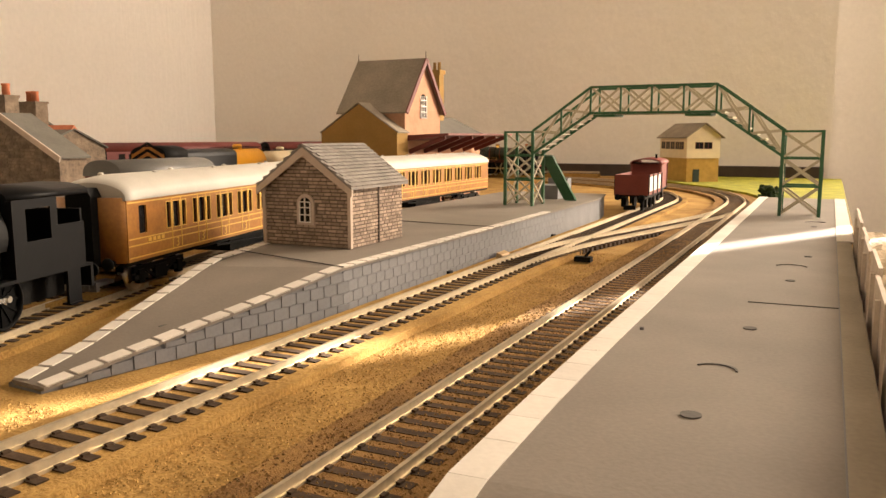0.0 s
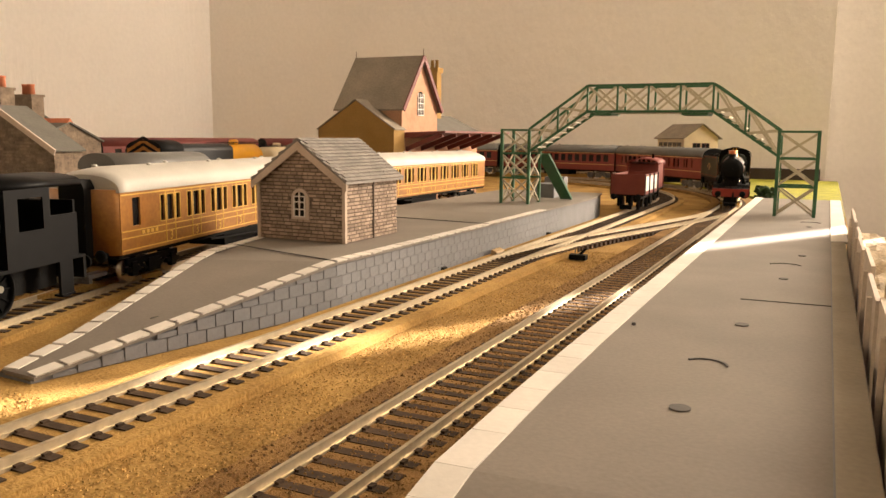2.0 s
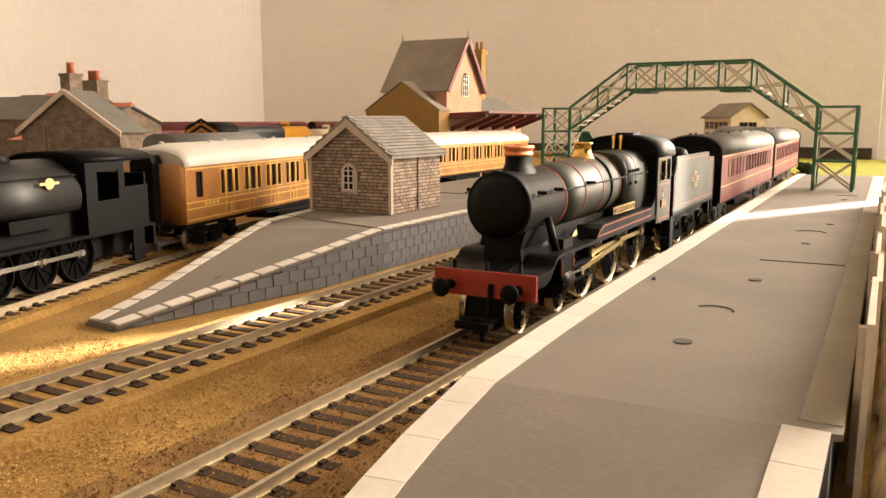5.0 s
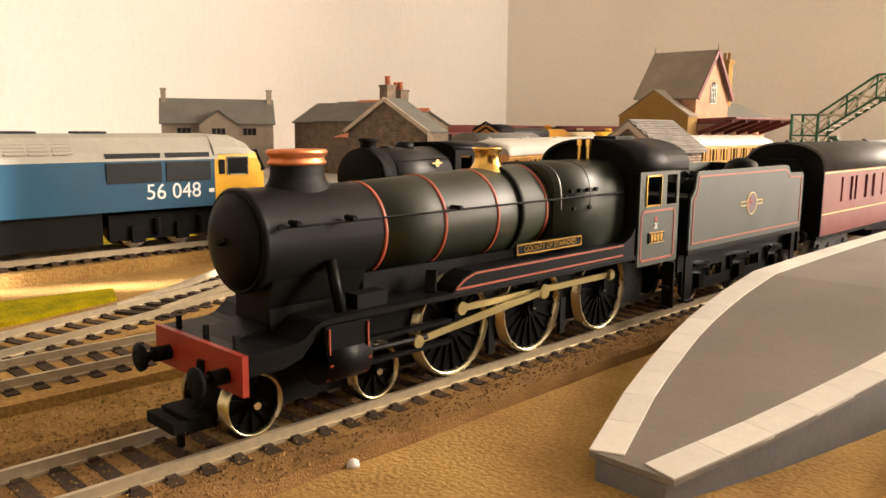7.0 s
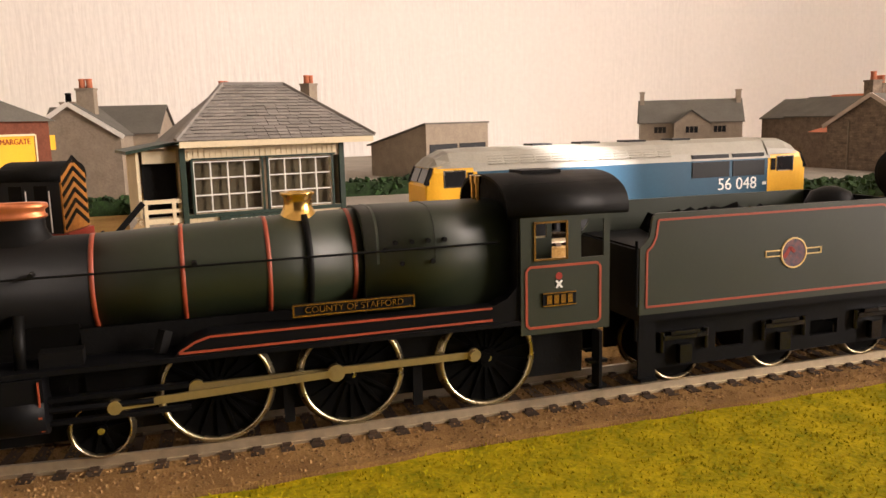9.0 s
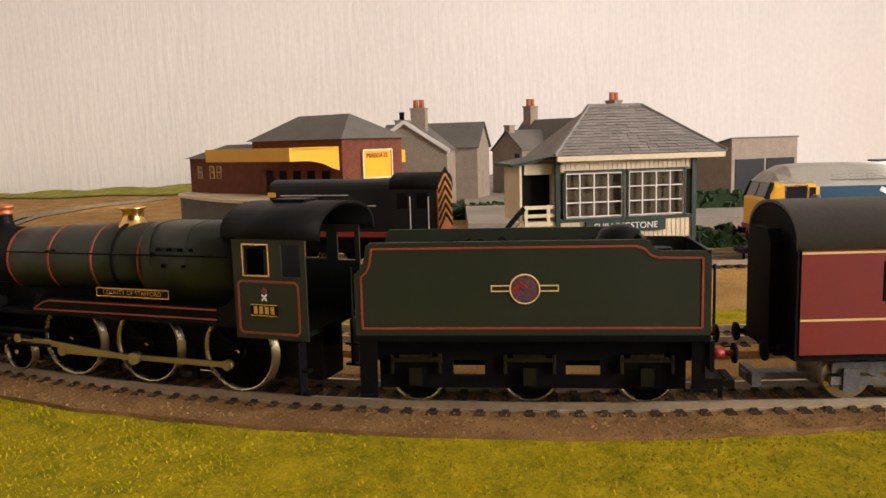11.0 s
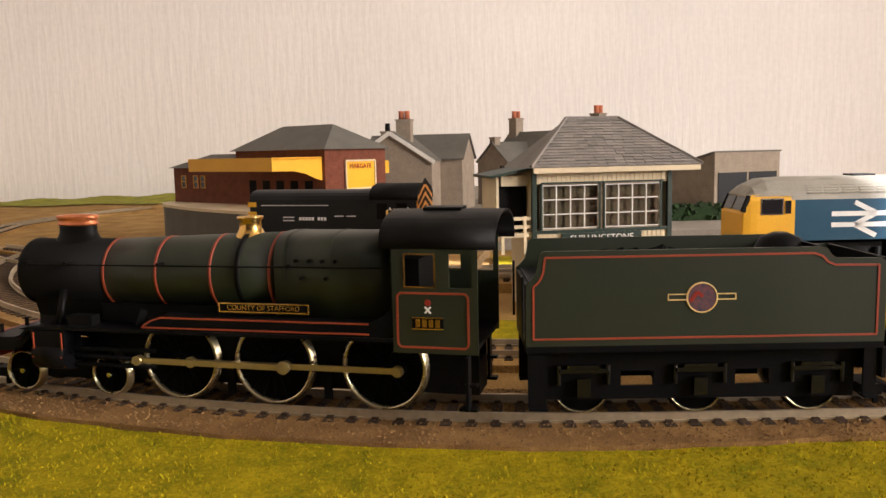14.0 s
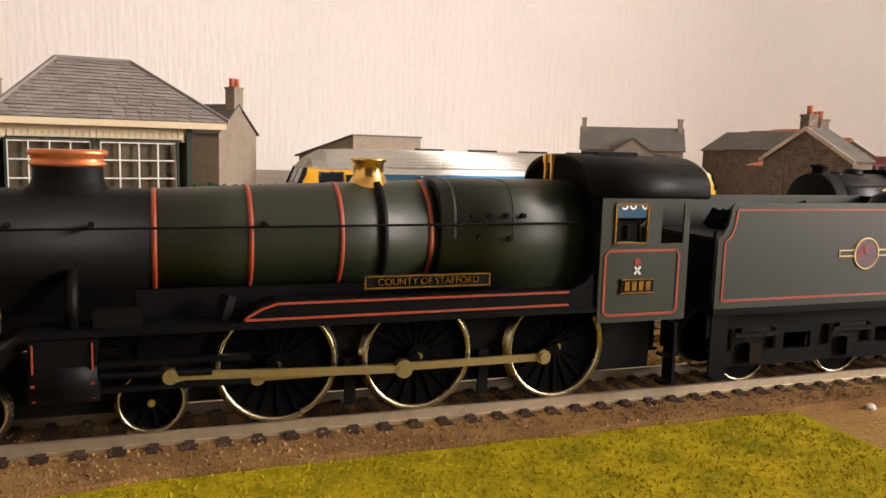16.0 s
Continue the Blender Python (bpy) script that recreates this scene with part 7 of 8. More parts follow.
def tank_loco():
    lo = thing("tank_locomotive", "black saddle tank shunting locomotive with red buffer beam", "locomotive")
    bm = B()
    prof = []
    for k in range(25):
        a = math.pi * (-0.12 + 1.24 * k / 24)
        prof.append((0.0155 * math.cos(a), 0.0405 + 0.0145 * math.sin(a)))
    prism(bm, prof, -0.036, 0.0135, "y", True)
    tank = part("saddle_tank", bm, "tank_black", lo, "glossy black saddle tank")
    bm = B()
    tube(bm, (0.01545, -0.002, 0.0465), (0.0158, -0.002, 0.0465), 0.0021, n=14)
    box(bm, 0.0153, 0.0157, -0.0065, 0.0025, 0.0460, 0.0470)
    part("crest", bm, "gold", tank, "small gold and red crest")
    bm = B()
    lathe(bm, (0, -0.0465, 0.0405), (0, 1, 0), [(0, 0.0143), (0.0006, 0.0148), (0.0108, 0.0148)], 36)
    lathe(bm, (0, -0.0465, 0.0405), (0, -1, 0), [(0, 0.0142), (0.0003, 0.0120), (0.0012, 0.0108), (0.0020, 0.003)], 32)
    box(bm, -0.008, 0.008, -0.046, -0.034, 0.0248, 0.030)
    part("smokebox", bm, "matt_black", lo)
    bm = B()
    lathe(bm, (0, -0.0405, 0.0520), (0, 0, 1), [(0, 0.0062), (0.002, 0.0040), (0.006, 0.0038), (0.0065, 0.0048), (0.008, 0.0046)], 22)
    part("chimney", bm, "matt_black", lo)
    bm = B()
    lathe(bm, (0, -0.010, 0.0535), (0, 0, 1), [(0, 0.0055), (0.002, 0.0050), (0.0035, 0.0048), (0.0045, 0.003)], 20)
    part("dome", bm, "black", lo)
    bm = B()
    lathe(bm, (0, -0.026, 0.0535), (0, 0, 1), [(0, 0.0035), (0.002, 0.0035), (0.0026, 0.002)], 16)
    part("tank_filler", bm, "black", lo)
    # black filler added to close the see-through gap below the saddle tank
    bm = B()
    box(bm, -0.0115, 0.0115, -0.034, 0.014, 0.0248, 0.0350)
    part("firebox", bm, "matt_black", lo)
    bm = B()
    box(bm, -0.0165, 0.0165, -0.0525, 0.0525, 0.0235, 0.0248)
    part("running_plate", bm, "black", lo)
    for d, mt in ((-1, "red"), (1, "matt_black")):
        bm = B()
        box(bm, -0.0165, 0.0165, min(d * 0.0525, d * 0.0540), max(d * 0.0525, d * 0.0540), 0.0150, 0.0246)
        part("buffer_beam", bm, mt, lo, "red buffer beam" if d < 0 else "")
        buffers(lo, d * 0.0540, 0.0198, d)
    hook(lo, -0.054, -1)
    for s in (-1, 1):
        bm = B()
        xa, xb = s * 0.0158, s * 0.0166
        box(bm, xa, xb, 0.0145, 0.0500, 0.0248, 0.0375)
        box(bm, xa, xb, 0.0145, 0.0205, 0.0375, 0.0530)
        box(bm, xa, xb, 0.0325, 0.0360, 0.0375, 0.0530)
        box(bm, xa, xb, 0.0205, 0.0325, 0.0495, 0.0530)
        box(bm, xa, xb, 0.0360, 0.0500, 0.0375, 0.0420)
        part("cab_side", bm, "black", lo)
        bm = B()
        box(bm, s * 0.0100, s * 0.0150, -0.020, 0.002, 0.0300, 0.0345)
        part("tank_step", bm, "black", lo)
        bm = B()
        box(bm, s * 0.0150, s * 0.0162, 0.040, 0.047, 0.0100, 0.0235)
        box(bm, s * 0.0130, s * 0.0168, 0.040, 0.047, 0.0096, 0.0104)
        part("step", bm, "black", lo)
        bm = B()
        tube(bm, (s * 0.0145, -0.036, 0.0488), (s * 0.0145, 0.012, 0.0488), 0.0003, n=6)
        part("handrail", bm, "matt_black", lo)
        bm = B()
        bar(bm, (s * 0.0108, -0.0225, 0.0172), (s * 0.0108, 0.0215, 0.0172), 0.0008, 0.0016)
        for y in (-0.0225, 0.0, 0.0215):
            tube(bm, (s * 0.0100, y, 0.0172), (s * 0.0116, y, 0.0172), 0.0013, n=12)
        part("coupling_rod", bm, "steel", lo)
        bm = B()
        box(bm, s * 0.0040, s * 0.0060, -0.050, 0.050, 0.0120, 0.0235)
        part("frame_plate", bm, "matt_black", lo)
    bm = B()
    roof = arch(0.0170, 0.0535, 0.0575, 14)
    prism(bm, roof + [(x * 0.96, z - 0.0007) for x, z in roof][::-1], 0.0120, 0.0530, "y", True)
    part("cab_roof", bm, "black", lo)
    bm = B()
    prism(bm, arch(0.0158, 0.0530, 0.0565, 12) + [(-0.0158, 0.0248), (0.0158, 0.0248)], 0.0145, 0.0152, "y")
    box(bm, -0.0158, 0.0158, 0.0355, 0.0362, 0.0248, 0.0480)
    box(bm, -0.0158, 0.0158, 0.0490, 0.0500, 0.0248, 0.0470)
    part("bunker", bm, "black", lo)
    for l in (0.0225, 0.0, -0.0215):
        wheelset(lo, l, 0.0102, spokes=12, tyre="matt_black", name="wheelset")
    for ob in lo.children_recursive:
        if ob.data and not ob.parent.name.startswith("wheelset") and not ob.name.startswith("coupling_rod"):
            for v in ob.data.vertices:
                v.co.y = v.co.y * 1.13 + 0.003
    return lo


put_on(tank_loco(), -0.1905, 0.2075, radians(15))


def blue_diesel():
    lo = thing("diesel_locomotive", "blue diesel locomotive with yellow ends and grey roof", "locomotive")
    h, half = 0.1215, 0.0172
    cab = 0.0285
    bm = B()
    box(bm, -half, half, -h + cab, h - cab, 0.0235, 0.0458)
    part("body", bm, "blue", lo, "rail blue body side")
    roofp = [(half, 0.0458), (half - 0.0015, 0.0500), (0.0115, 0.0560), (0.006, 0.0578), (-0.006, 0.0578), (-0.0115, 0.0560), (-half + 0.0015, 0.0500), (-half, 0.0458)]
    bm = B()
    prism(bm, roofp, -h + cab - 0.002, h - cab + 0.002, "y")
    part("roof", bm, "loco_grey", lo, "light grey roof")
    for d in (-1, 1):
        bm = B()
        # cab with a raked front
        y0, y1 = d * (h - cab), d * h
        sec = [(half, 0.0235), (half, 0.0458), (half - 0.0012, 0.0490), (-half + 0.0012, 0.0490), (-half, 0.0458), (-half, 0.0235)]
        rings = []
        for y, kx, zt in ((y0, 1.0, 0.0490), (d * (h - 0.008), 1.0, 0.0490), (d * (h - 0.0045), 0.985, 0.0485), (d * (h - 0.0008), 0.95, 0.0400), (y1, 0.92, 0.0385)):
            rings.append([bm.verts.new((x * kx, y, min(z, zt))) for x, z in sec])
        for r0, r1 in zip(rings, rings[1:]):
            for i in range(len(sec)):
                j = (i + 1) % len(sec)
                bm.faces.new((r0[i], r0[j], r1[j], r1[i]))
        bm.faces.new(rings[0])
        bm.faces.new(rings[-1][::-1])
        cb = part("cab", bm, "yellow", lo, "yellow cab end")
        bm = B()
        rings = []
        for y, kx, zz in ((y0, 1.0, 0.0578), (d * (h - 0.014), 0.99, 0.0570), (d * (h - 0.007), 0.96, 0.0535), (d * (h - 0.0032), 0.93, 0.0485)):
            rings.append([bm.verts.new((x * kx, y, 0.0480 + (z - 0.0458) * (zz - 0.0480) / (0.0578 - 0.0458))) for x, z in roofp])
        for r0, r1 in zip(rings, rings[1:]):
            for i in range(len(roofp) - 1):
                bm.faces.new((r0[i], r0[i + 1], r1[i + 1], r1[i]))
        bm.faces.new(rings[0])
        bm.faces.new(rings[-1][::-1])
        part("cab_roof", bm, "loco_grey", cb)
        for s in (-1, 1):
            bm = B()
            box(bm, s * (half - 0.0002), s * (half + 0.0004), min(d * (h - 0.0215), d * (h - 0.0105)), max(d * (h - 0.0215), d * (h - 0.0105)), 0.0385, 0.0462)
            part("side_window", bm, "dark_glass", cb)
            bm = B()
            box(bm, s * (half - 0.0002), s * (half + 0.0002), min(d * (h - 0.0222), d * (h - 0.0098)), max(d * (h - 0.0222), d * (h - 0.0098)), 0.0378, 0.0469)
            part("window_surround", bm, "steel", cb, "silver window frame")
            bm = B()
            box(bm, s * (half - 0.0002), s * (half + 0.0005), min(d * (h - 0.0262), d * (h - 0.0232)), max(d * (h - 0.0262), d * (h - 0.0232)), 0.0385, 0.0455)
            part("door_window", bm, "dark_glass", cb)
            bm = B()
            xw0, xw1 = sorted((s * 0.0012, s * 0.0142))
            v = [bm.verts.new(p) for p in ((xw0, d * (h - 0.0010), 0.0402), (xw1, d * (h - 0.0010), 0.0402), (xw1, d * (h - 0.0040), 0.0476), (xw0, d * (h - 0.0040), 0.0476))]
            v2 = [bm.verts.new(p.co + Vector((0, d * 0.0008, 0.0002))) for p in v]
            bm.faces.new(v)
            bm.faces.new(v2[::-1])
            for i in range(4):
                bm.faces.new((v[i], v[(i + 1) % 4], v2[(i + 1) % 4], v2[i]))
            part("windscreen", bm, "dark_glass", cb)
            bm = B()
            bar(bm, (s * 0.0158, d * (h - 0.0005), 0.0396), (s * 0.0150, d * (h - 0.0042), 0.0482), 0.0022, 0.0022)
            part("screen_pillar", bm, "matt_black", cb)
        bm = B()
        box(bm, -0.0165, 0.0165, min(d * (h - 0.001), d * (h + 0.001)), max(d * (h - 0.001), d * (h + 0.001)), 0.0165, 0.0240)
        part("buffer_beam", bm, "red", lo)
        buffers(lo, d * (h + 0.001), 0.0200, d)
        hook(lo, d * h, d)
        bm = B()
        box(bm, -0.010, 0.010, min(d * 0.045, d * 0.105), max(d * 0.045, d * 0.105), 0.0150, 0.0225)
        for s in (-1, 1):
            box(bm, s * 0.0105, s * 0.0125, min(d * 0.042, d * 0.112), max(d * 0.042, d * 0.112), 0.0098, 0.0215)
            for k in range(3):
                y = d * (0.055 + 0.022 * k)
                box(bm, s * 0.0120, s * 0.0140, y - 0.003, y + 0.003, 0.0085, 0.0165)
                tube(bm, (s * 0.0130, y + 0.0095, 0.0115), (s * 0.0130, y + 0.0095, 0.0190), 0.0017, n=8)
        part("bogie", bm, "matt_black", lo, "black six-wheel bogie")
        for k in range(3):
            bm = B()
            y = d * (0.055 + 0.022 * k)
            for s in (-1, 1):
                lathe(bm, (s * 0.0066, y, RAIL + 0.0072), (s, 0, 0), [(0, 0.0078), (0.0006, 0.0072), (0.0024, 0.0072)], 20)
            part("wheelset", bm, "steel", lo)
    for s in (-1, 1):
        for k in range(12):
            y = -0.086 + k * 0.0095
            bm = B()
            for q in range(5):
                bar(bm, (s * (0.0163 - 0.0011 * q), y, 0.0494 + 0.0013 * q), (s * (0.0163 - 0.0011 * q), y + 0.0080, 0.0494 + 0.0013 * q), 0.0009, 0.0006)
            part("roof_grille", bm, "loco_grey", lo)
        for y0, y1, z0, z1 in ((0.040, 0.0655, 0.0468, 0.0492), (0.068, 0.0905, 0.0468, 0.0492), (0.040, 0.0655, 0.0360, 0.0450), (0.068, 0.0905, 0.0360, 0.0450)):
            bm = B()
            xo = half if z1 < 0.0465 else half - 0.0008
            box(bm, s * (xo - 0.0006), s * (xo + 0.0004), y0, y1, z0, z1)
            part("grille_panel", bm, "dark_panel", lo, "dark grille panel")
    bm = B()
    for sgn, z in ((1, 0.0378), (-1, 0.0318)):
        box(bm, half, half + 0.0002, -0.073, -0.034, z - 0.0013, z + 0.0013)
    bar(bm, (half + 0.0001, -0.0605, 0.0440), (half + 0.0001, -0.0485, 0.0378), 0.0002, 0.0026)
    bar(bm, (half + 0.0001, -0.0485, 0.0378), (half + 0.0001, -0.0605, 0.0318), 0.0002, 0.0026)
    bar(bm, (half + 0.0001, -0.0605, 0.0318), (half + 0.0001, -0.0485, 0.0256), 0.0002, 0.0026)
    part("arrow_emblem", bm, "paper_white", lo, "large white arrow emblem")
    writing("56 048", 0.0100, "paper_white", lo, facing_east(half + 0.0001, 0.0715, 0.0312), 0.00012)
    bm = B()
    box(bm, half, half + 0.0002, 0.0895, 0.0922, 0.0300, 0.0318)
    part("data_panel", bm, "paper_white", lo)
    bm = B()
    box(bm, -0.0150, 0.0150, -0.038, 0.038, 0.0090, 0.0235)
    part("fuel_tank", bm, "matt_black", lo)
    for y in (-0.05, -0.02, 0.01, 0.04):
        bm = B()
        box(bm, -0.006, 0.006, y - 0.006, y + 0.006, 0.0576, 0.0588)
        part("exhaust_cover", bm, "dark_panel", lo)
    return lo


put_on(blue_diesel(), -0.235, 0.0095, radians(0.6), 0.004)


def shunter():
    lo = thing("diesel_shunter", "dark grey diesel shunter with black and yellow chevron end", "locomotive")
    bm = B()
    box(bm, -0.0170, 0.0170, -0.058, 0.058, 0.0225, 0.0252)
    part("footplate", bm, "red", lo, "red footplate edge")
    bm = B()
    q = arch(0.0118, 0.0515, 0.0575, 10)
    prism(bm, q + [(-0.0118, 0.0252), (0.0118, 0.0252)], -0.056, 0.028, "y")
    hood = part("bonnet", bm, "dark_panel", lo)
    bm = B()
    q = arch(0.0165, 0.0520, 0.0605, 12)
    prism(bm, q + [(-0.0165, 0.0252), (0.0165, 0.0252)], 0.0285, 0.0565, "y")
    cabp = part("cab", bm, "dark_panel", lo)
    bm = B()
    q2 = [(x, z + 0.0006) for x, z in arch(0.0170, 0.0515, 0.0605, 12)]
    prism(bm, q2 + [(x * 0.95, z - 0.001) for x, z in q2][::-1], 0.0270, 0.0575, "y", True)
    part("roof", bm, "matt_black", lo)
    bm = B()
    prism(bm, [(x * 0.97, z) for x, z in q] + [(-0.016, 0.0256), (0.016, 0.0256)], 0.0566, 0.0572, "y")
    chev = part("chevron_panel", bm, "chevron", lo, "rusty orange end with black chevrons")
    bm = B()
    for k in range(6):
        z = 0.0275 + k * 0.0055
        bar(bm, (-0.0150, 0.0574, z), (0, 0.0574, z + 0.008), 0.0003, 0.0022)
        bar(bm, (0.0150, 0.0574, z), (0, 0.0574, z + 0.008), 0.0003, 0.0022)
    part("chevron_stripe", bm, "matt_black", chev)
    bm = B()
    for k in range(4):
        box(bm, -0.0118, 0.0120, -0.0572, -0.0562, 0.029 + 0.006 * k, 0.032 + 0.006 * k)
        box(bm, 0.0116, 0.0121, -0.0562, -0.0515, 0.029 + 0.006 * k, 0.032 + 0.006 * k)
    part("nose_stripe", bm, "yellow", lo)
    bm = B()
    box(bm, 0.0118, 0.0121, -0.048, -0.002, 0.0478, 0.0482)
    part("body_line", bm, "paper_white", hood)
    for y in (0.002, 0.010):
        bm = B()
        box(bm, 0.0118, 0.0123, y, y + 0.006, 0.0410, 0.0416)
        part("door_handle", bm, "paper_white", hood)
    bm = B()
    for sgn, z in ((1, 0.0405), (-1, 0.0385)):
        box(bm, 0.0118, 0.0121, -0.033, -0.0255, z - 0.0003, z + 0.0003)
    part("arrow_emblem", bm, "paper_white", hood)
    bm = B()
    for k in range(9):
        if k != 5:
            box(bm, 0.0118, 0.0121, -0.022 + 0.0021 * k, -0.0205 + 0.0021 * k, 0.0386, 0.0406)
    part("lettering_bar", bm, "paper_white", hood)
    for y0 in (0.0315, 0.0440):
        bm = B()
        box(bm, 0.0163, 0.0167, y0, y0 + 0.0065, 0.0400, 0.0495)
        part("cab_window", bm, "matt_black", cabp)
    for y in (0.040, 0.0515):
        bm = B()
        tube(bm, (0.0172, y, 0.026), (0.0172, y, 0.047), 0.00035, n=6)
        part("handrail", bm, "paper_white", cabp)
    for s in (-1, 1):
        bm = B()
        box(bm, s * 0.0110, s * 0.0125, -0.055, 0.055, 0.0120, 0.0225)
        part("frame_plate", bm, "matt_black", lo)
    for l in (0.032, 0.0, -0.030):
        wheelset(lo, l, 0.0088, tyre="steel", name="wheelset")
    for d in (-1, 1):
        bm = B()
        box(bm, -0.0165, 0.0165, min(d * 0.058, d * 0.0592), max(d * 0.058, d * 0.0592), 0.0150, 0.0252)
        part("buffer_beam", bm, "red", lo)
        buffers(lo, d * 0.0592, 0.0198, d)
    return lo


put_on(shunter(), -0.289, -0.341, radians(-15))


# wagons
def chassis(w, length, mat="matt_black"):
    h = length / 2
    for s in (-1, 1):
        bm = B()
        box(bm, s * 0.0105, s * 0.0118, -h, h, 0.0170, 0.0200)
        for y in (-h * 0.55, h * 0.55):
            box(bm, s * 0.0100, s * 0.0120, y - 0.003, y + 0.003, 0.0090, 0.0172)
        part("solebar", bm, mat, w)
    bm = B()
    box(bm, -0.0150, 0.0150, -h, h, 0.0198, 0.0212)
    part("floor_frame", bm, mat, w)
    for y in (-h * 0.55, h * 0.55):
        bm = B()
        for s in (-1, 1):
            lathe(bm, (s * 0.0066, y, RAIL + 0.0062), (s, 0, 0), [(0, 0.0068), (0.0006, 0.0062), (0.0024, 0.0062)], 18)
        part("wheelset", bm, "matt_black", w)
    for d in (-1, 1):
        buffers(w, d * h, 0.0195, d)
        bm = B()
        bar(bm, (0, d * (h - 0.004), 0.0100), (0, d * (h + 0.006), 0.0100), 0.005, 0.002)
        box(bm, -0.0055, 0.0055, d * (h + 0.005) - 0.001, d * (h + 0.005) + 0.001, 0.008, 0.012)
        part("coupling", bm, mat, w)


def open_wagon():
    w = thing("open_wagon", "red-brown open goods wagon with white panels", "wagon")
    chassis(w, 0.072)
    bm = B()
    for x0, x1, y0, y1 in ((-0.0155, -0.0145, -0.036, 0.036), (0.0145, 0.0155, -0.036, 0.036), (-0.0145, 0.0145, -0.036, -0.035), (-0.0145, 0.0145, 0.035, 0.036)):
        box(bm, x0, x1, y0, y1, 0.0212, 0.0400)
    box(bm, -0.0145, 0.0145, -0.035, 0.035, 0.0212, 0.0225)
    part("body", bm, "dkred", w)
    for s in (-1, 1):
        for y in (-0.034, -0.012, 0.012, 0.034):
            bm = B()
            box(bm, s * 0.0155, s * 0.0162, y - 0.001, y + 0.001, 0.0205, 0.0400)
            part("strap", bm, "matt_black", w)
    for k in range(3):
        bm = B()
        box(bm, 0.0156, 0.0160, -0.030 + 0.021 * k, -0.016 + 0.021 * k, 0.0245, 0.0380)
        part("white_panel", bm, "frame_white", w)
    return w


def brake_van():
    w = thing("brake_van", "red-brown goods brake van with grey roof", "wagon")
    chassis(w, 0.078)
    bm = B()
    box(bm, -0.0150, 0.0150, -0.026, 0.026, 0.0212, 0.0470)
    body = part("body", bm, "dkred", w)
    bm = B()
    for x0, x1, y0, y1 in ((-0.0150, 0.0150, -0.039, -0.038), (-0.0150, 0.0150, 0.038, 0.039), (-0.0150, -0.0142, -0.038, -0.026), (0.0142, 0.0150, -0.038, -0.026)):
        box(bm, x0, x1, y0, y1, 0.0212, 0.0360)
    for x in (-0.0143, 0.0143):
        for y in (-0.0383, 0.0383):
            box(bm, x - 0.0008, x + 0.0008, y - 0.0008, y + 0.0008, 0.0360, 0.0480)
    part("verandah", bm, "dkred", w)
    bm = B()
    q = arch(0.0160, 0.0470, 0.0525, 12)
    prism(bm, q + [(x * 0.95, z - 0.0008) for x, z in q][::-1], -0.0395, 0.0395, "y", True)
    part("roof", bm, "dkred", w)
    bm = B()
    lathe(bm, (0.006, 0.004, 0.0510), (0, 0, 1), [(0, 0.0012), (0.005, 0.0012), (0.0055, 0.0016)], 10)
    part("stove_pipe", bm, "matt_black", w)
    return w


put_on(open_wagon(), -0.0865, 0.826, radians(1))
put_on(brake_van(), -0.0945, 0.916, radians(5))


def tank_wagon(label, mat):
    w = thing("tank_wagon", label, "wagon")
    chassis(w, 0.078)
    bm = B()
    lathe(bm, (0, -0.036, 0.0400), (0, 1, 0), [(0, 0.006), (0.0015, 0.011), (0.004, 0.0130), (0.068, 0.0130), (0.0705, 0.011), (0.072, 0.006)], 28)
    part("tank", bm, mat, w)
    bm = B()
    lathe(bm, (0, 0, 0.0520), (0, 0, 1), [(0, 0.0045), (0.004, 0.0045), (0.005, 0.003)], 16)
    part("filler_dome", bm, mat, w)
    bm = B()
    box(bm, -0.003, 0.003, -0.033, 0.033, 0.0528, 0.0535)
    for s in (-1, 1):
        bar(bm, (s * 0.0075, -0.033, 0.0545), (s * 0.0075, 0.033, 0.0545), 0.0006, 0.0006)
    for y in (-0.026, 0.026):
        box(bm, -0.012, 0.012, y - 0.002, y + 0.002, 0.0212, 0.0300)
    part("saddle", bm, "matt_black", w)
    return w


def van():
    w = thing("goods_van", "black goods van with grey curved roof", "wagon")
    chassis(w, 0.085)
    bm = B()
    box(bm, -0.0160, 0.0160, -0.0425, 0.0425, 0.0212, 0.0490)
    part("body", bm, "maroon_paint", w)
    bm = B()
    q = arch(0.0168, 0.0488, 0.0585, 12)
    prism(bm, q + [(0.0168, 0.0480), (-0.0168, 0.0480)][::-1], -0.0435, 0.0435, "y", True)
    part("roof", bm, "coach_roof", w)
    return w


put_on(van(), -0.340, 0.455, 0.0, 0.002)
put_on(shunter(), -0.428, 0.586, radians(188), 0.007)
long_tank = put_on(tank_wagon("long bright orange-yellow tank wagon", "tank_orange"), -0.4545, 0.680, radians(12.5), 0.007)
for ob in long_tank.children_recursive:
    for v in ob.data.vertices:
        v.co.y *= 1.22
        v.co.z = v.co.z if v.co.z < 0.024 else 0.024 + (v.co.z - 0.024) * 1.12
put_on(tank_wagon("pale cream tank wagon", "cream"), -0.479, 0.782, radians(12.5), 0.007)
put_on(tank_wagon("bright yellow tank wagon", "yellow"), -0.495, 0.874, radians(8), 0.007)
for x, y, a, lab in ((-0.788, 0.958, -16.7, "dark maroon coach standing along the wall"), (-0.696, 1.214, -25, "dark maroon coach standing along the wall")):
    c_ = passenger_coach(lab, 0.250, "maroon_paint", "maroon_paint", full_wins, 0.0345, 0.0455, vents=False)
    c_.matrix_basis = Matrix.Translation((x, y, 0.006)) @ Matrix.Rotation(radians(a), 4, "Z")


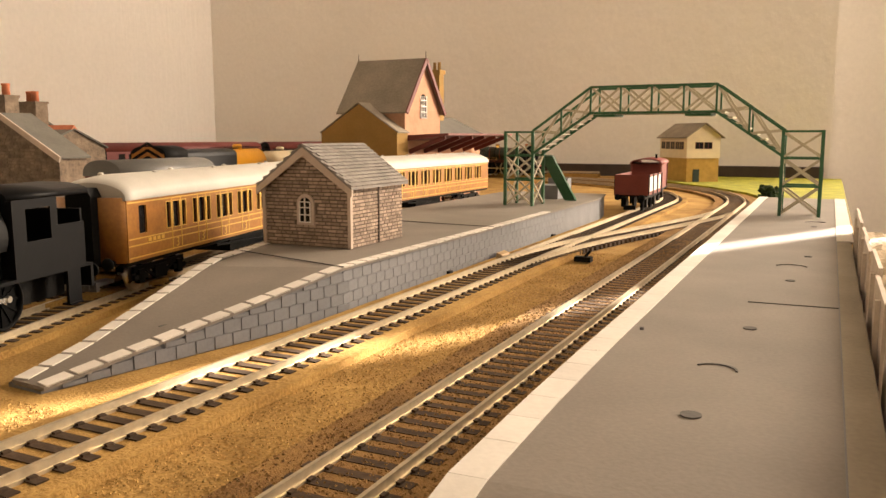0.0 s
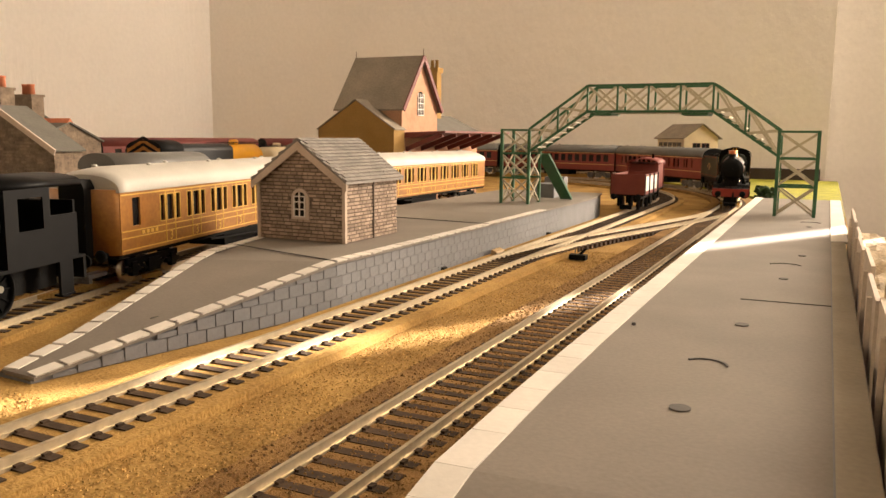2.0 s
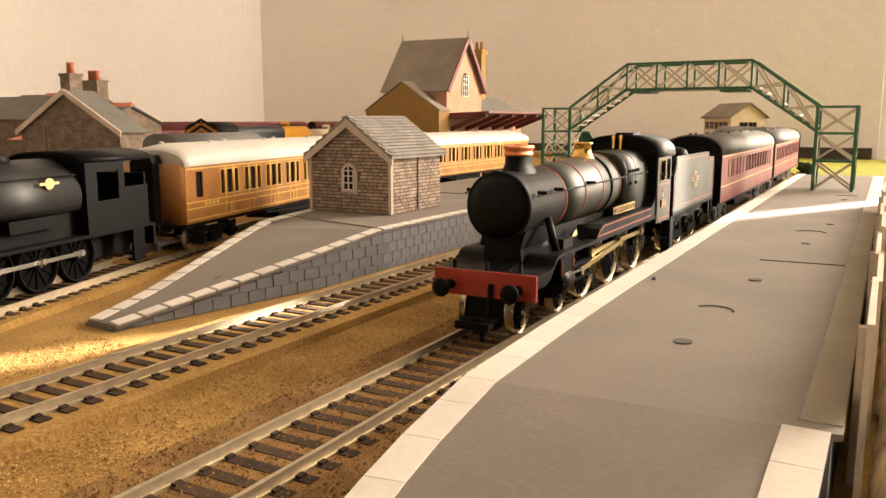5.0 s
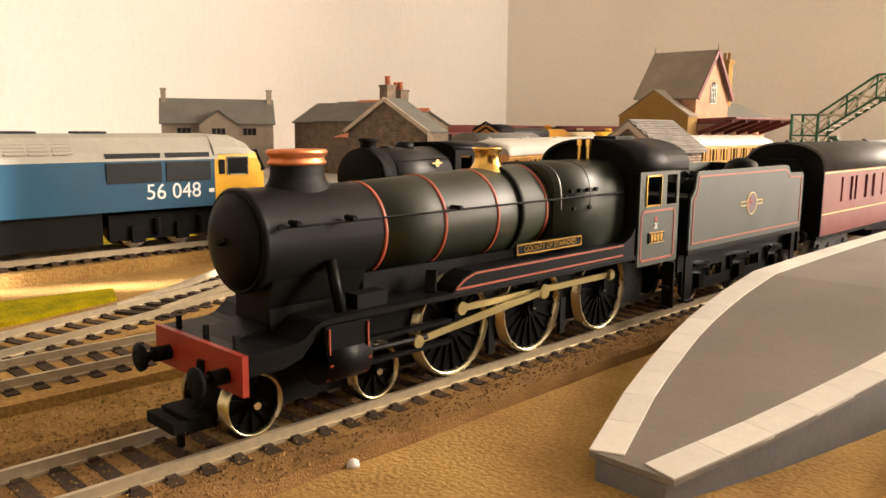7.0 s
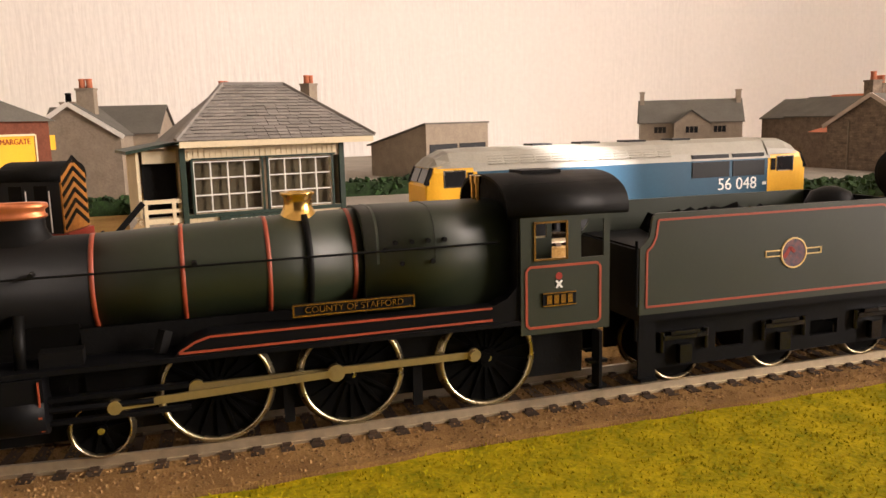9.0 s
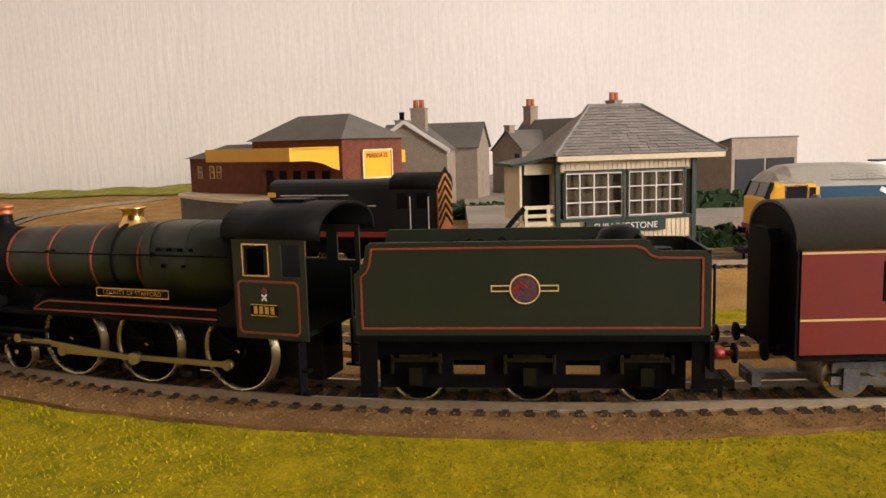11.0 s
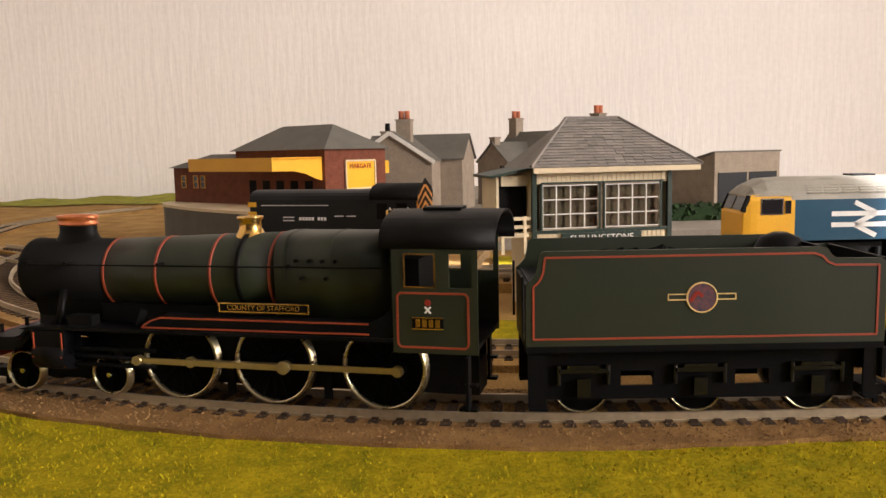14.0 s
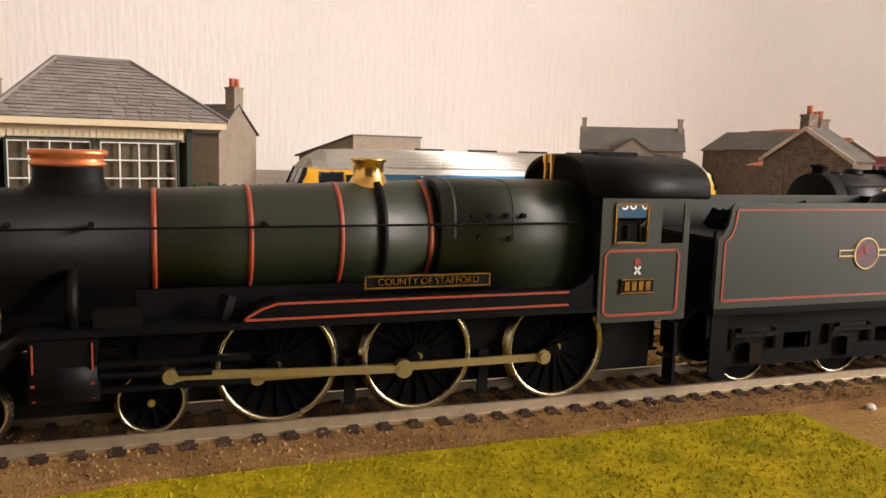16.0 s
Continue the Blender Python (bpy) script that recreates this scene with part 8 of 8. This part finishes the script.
# ---- movement ----
# seconds and the way along the line of the locomotive's middle axle
RUN = [(0, -1.70), (0.5, -1.515), (1, -1.325), (1.5, -1.15), (2, -0.965), (2.5, -0.815), (3, -0.672), (3.25, -0.617), (4, -0.476), (5, -0.329), (5.5, -0.2745), (6, -0.209), (6.5, -0.1445), (7, -0.0722), (7.5, -0.002), (8, 0.0665), (8.5, 0.1305), (9, 0.196), (9.25, 0.2235), (9.5, 0.252), (10, 0.309), (10.5, 0.355), (11, 0.3812), (11.3, 0.3868), (12, 0.3873), (13.1, 0.3873), (13.25, 0.3835), (13.4, 0.373), (13.7, 0.350), (14, 0.325), (14.5, 0.2775), (15, 0.2275), (15.5, 0.1745), (16, 0.1215), (16.5, 0.069)]


def way(t):
    for (t0, s0), (t1, s1) in zip(RUN, RUN[1:]):
        if t <= t1 + 1e-9:
            return s0 + (s1 - s0) * (t - t0) / (t1 - t0)
    return RUN[-1][1]


def smooth_way(t):
    return sum(way(min(16.5, max(0, t + d))) * w for d, w in ((-0.2, 0.15), (-0.1, 0.22), (0, 0.26), (0.1, 0.22), (0.2, 0.15)))


def ride(s_front, s_back, mid):
    """The pose of a vehicle whose two pivots stand on the line; mid: how far its origin lies behind the front pivot, 0 to 1."""
    xa, ya, _ = main_line(s_front)
    xb, yb, _ = main_line(s_back)
    a = math.atan2(xa - xb, yb - ya)
    return Matrix.Translation((xa + (xb - xa) * mid, ya + (yb - ya) * mid, 0)) @ Matrix.Rotation(a, 4, "Z")


def motions():
    times = [k * 0.1 for k in range(161)]
    fine = [k / 30 for k in range(481)]
    walk(loco, [(t, ride(smooth_way(t) + 0.0310, smooth_way(t) - 0.0345, 0.0310 / 0.0655)) for t in times])
    walk(tender, [(t, ride(smooth_way(t) - 0.1208 + 0.032, smooth_way(t) - 0.1208 - 0.032, 0.5)) for t in times])
    for k, co in enumerate(train):
        c = -0.3102 - k * 0.2505
        walk(co, [(t, ride(smooth_way(t) + c + 0.086, smooth_way(t) + c - 0.086, 0.5)) for t in times])

    def angle(t, r):
        return CRANK0 + smooth_way(t) / r
    for ws, r in loco_wheels + tender_wheels:
        at = ws.matrix_basis.translation.copy()
        walk(ws, [(t, Matrix.Translation(at) @ Matrix.Rotation(angle(t, r), 4, "X")) for t in fine])
    for rod in coupling_rods:
        rows = []
        for t in fine:
            a = angle(t, 0.0133)
            rows.append((t, Matrix.Translation((0, 0.0048 * math.sin(a), RAIL + 0.0125 - 0.0048 * math.cos(a)))))
        walk(rod, rows)
    for rod in main_rods:
        rows = []
        for t in fine:
            a = angle(t, 0.0133)
            y, z = 0.0048 * math.sin(a), -0.0048 * math.cos(a)
            rows.append((t, Matrix.Translation((0, y, RAIL + 0.0125 + z)) @ Matrix.Rotation(math.asin(z / 0.048), 4, "X")))
        walk(rod, rows)


CRANK0 = 2.25
motions()
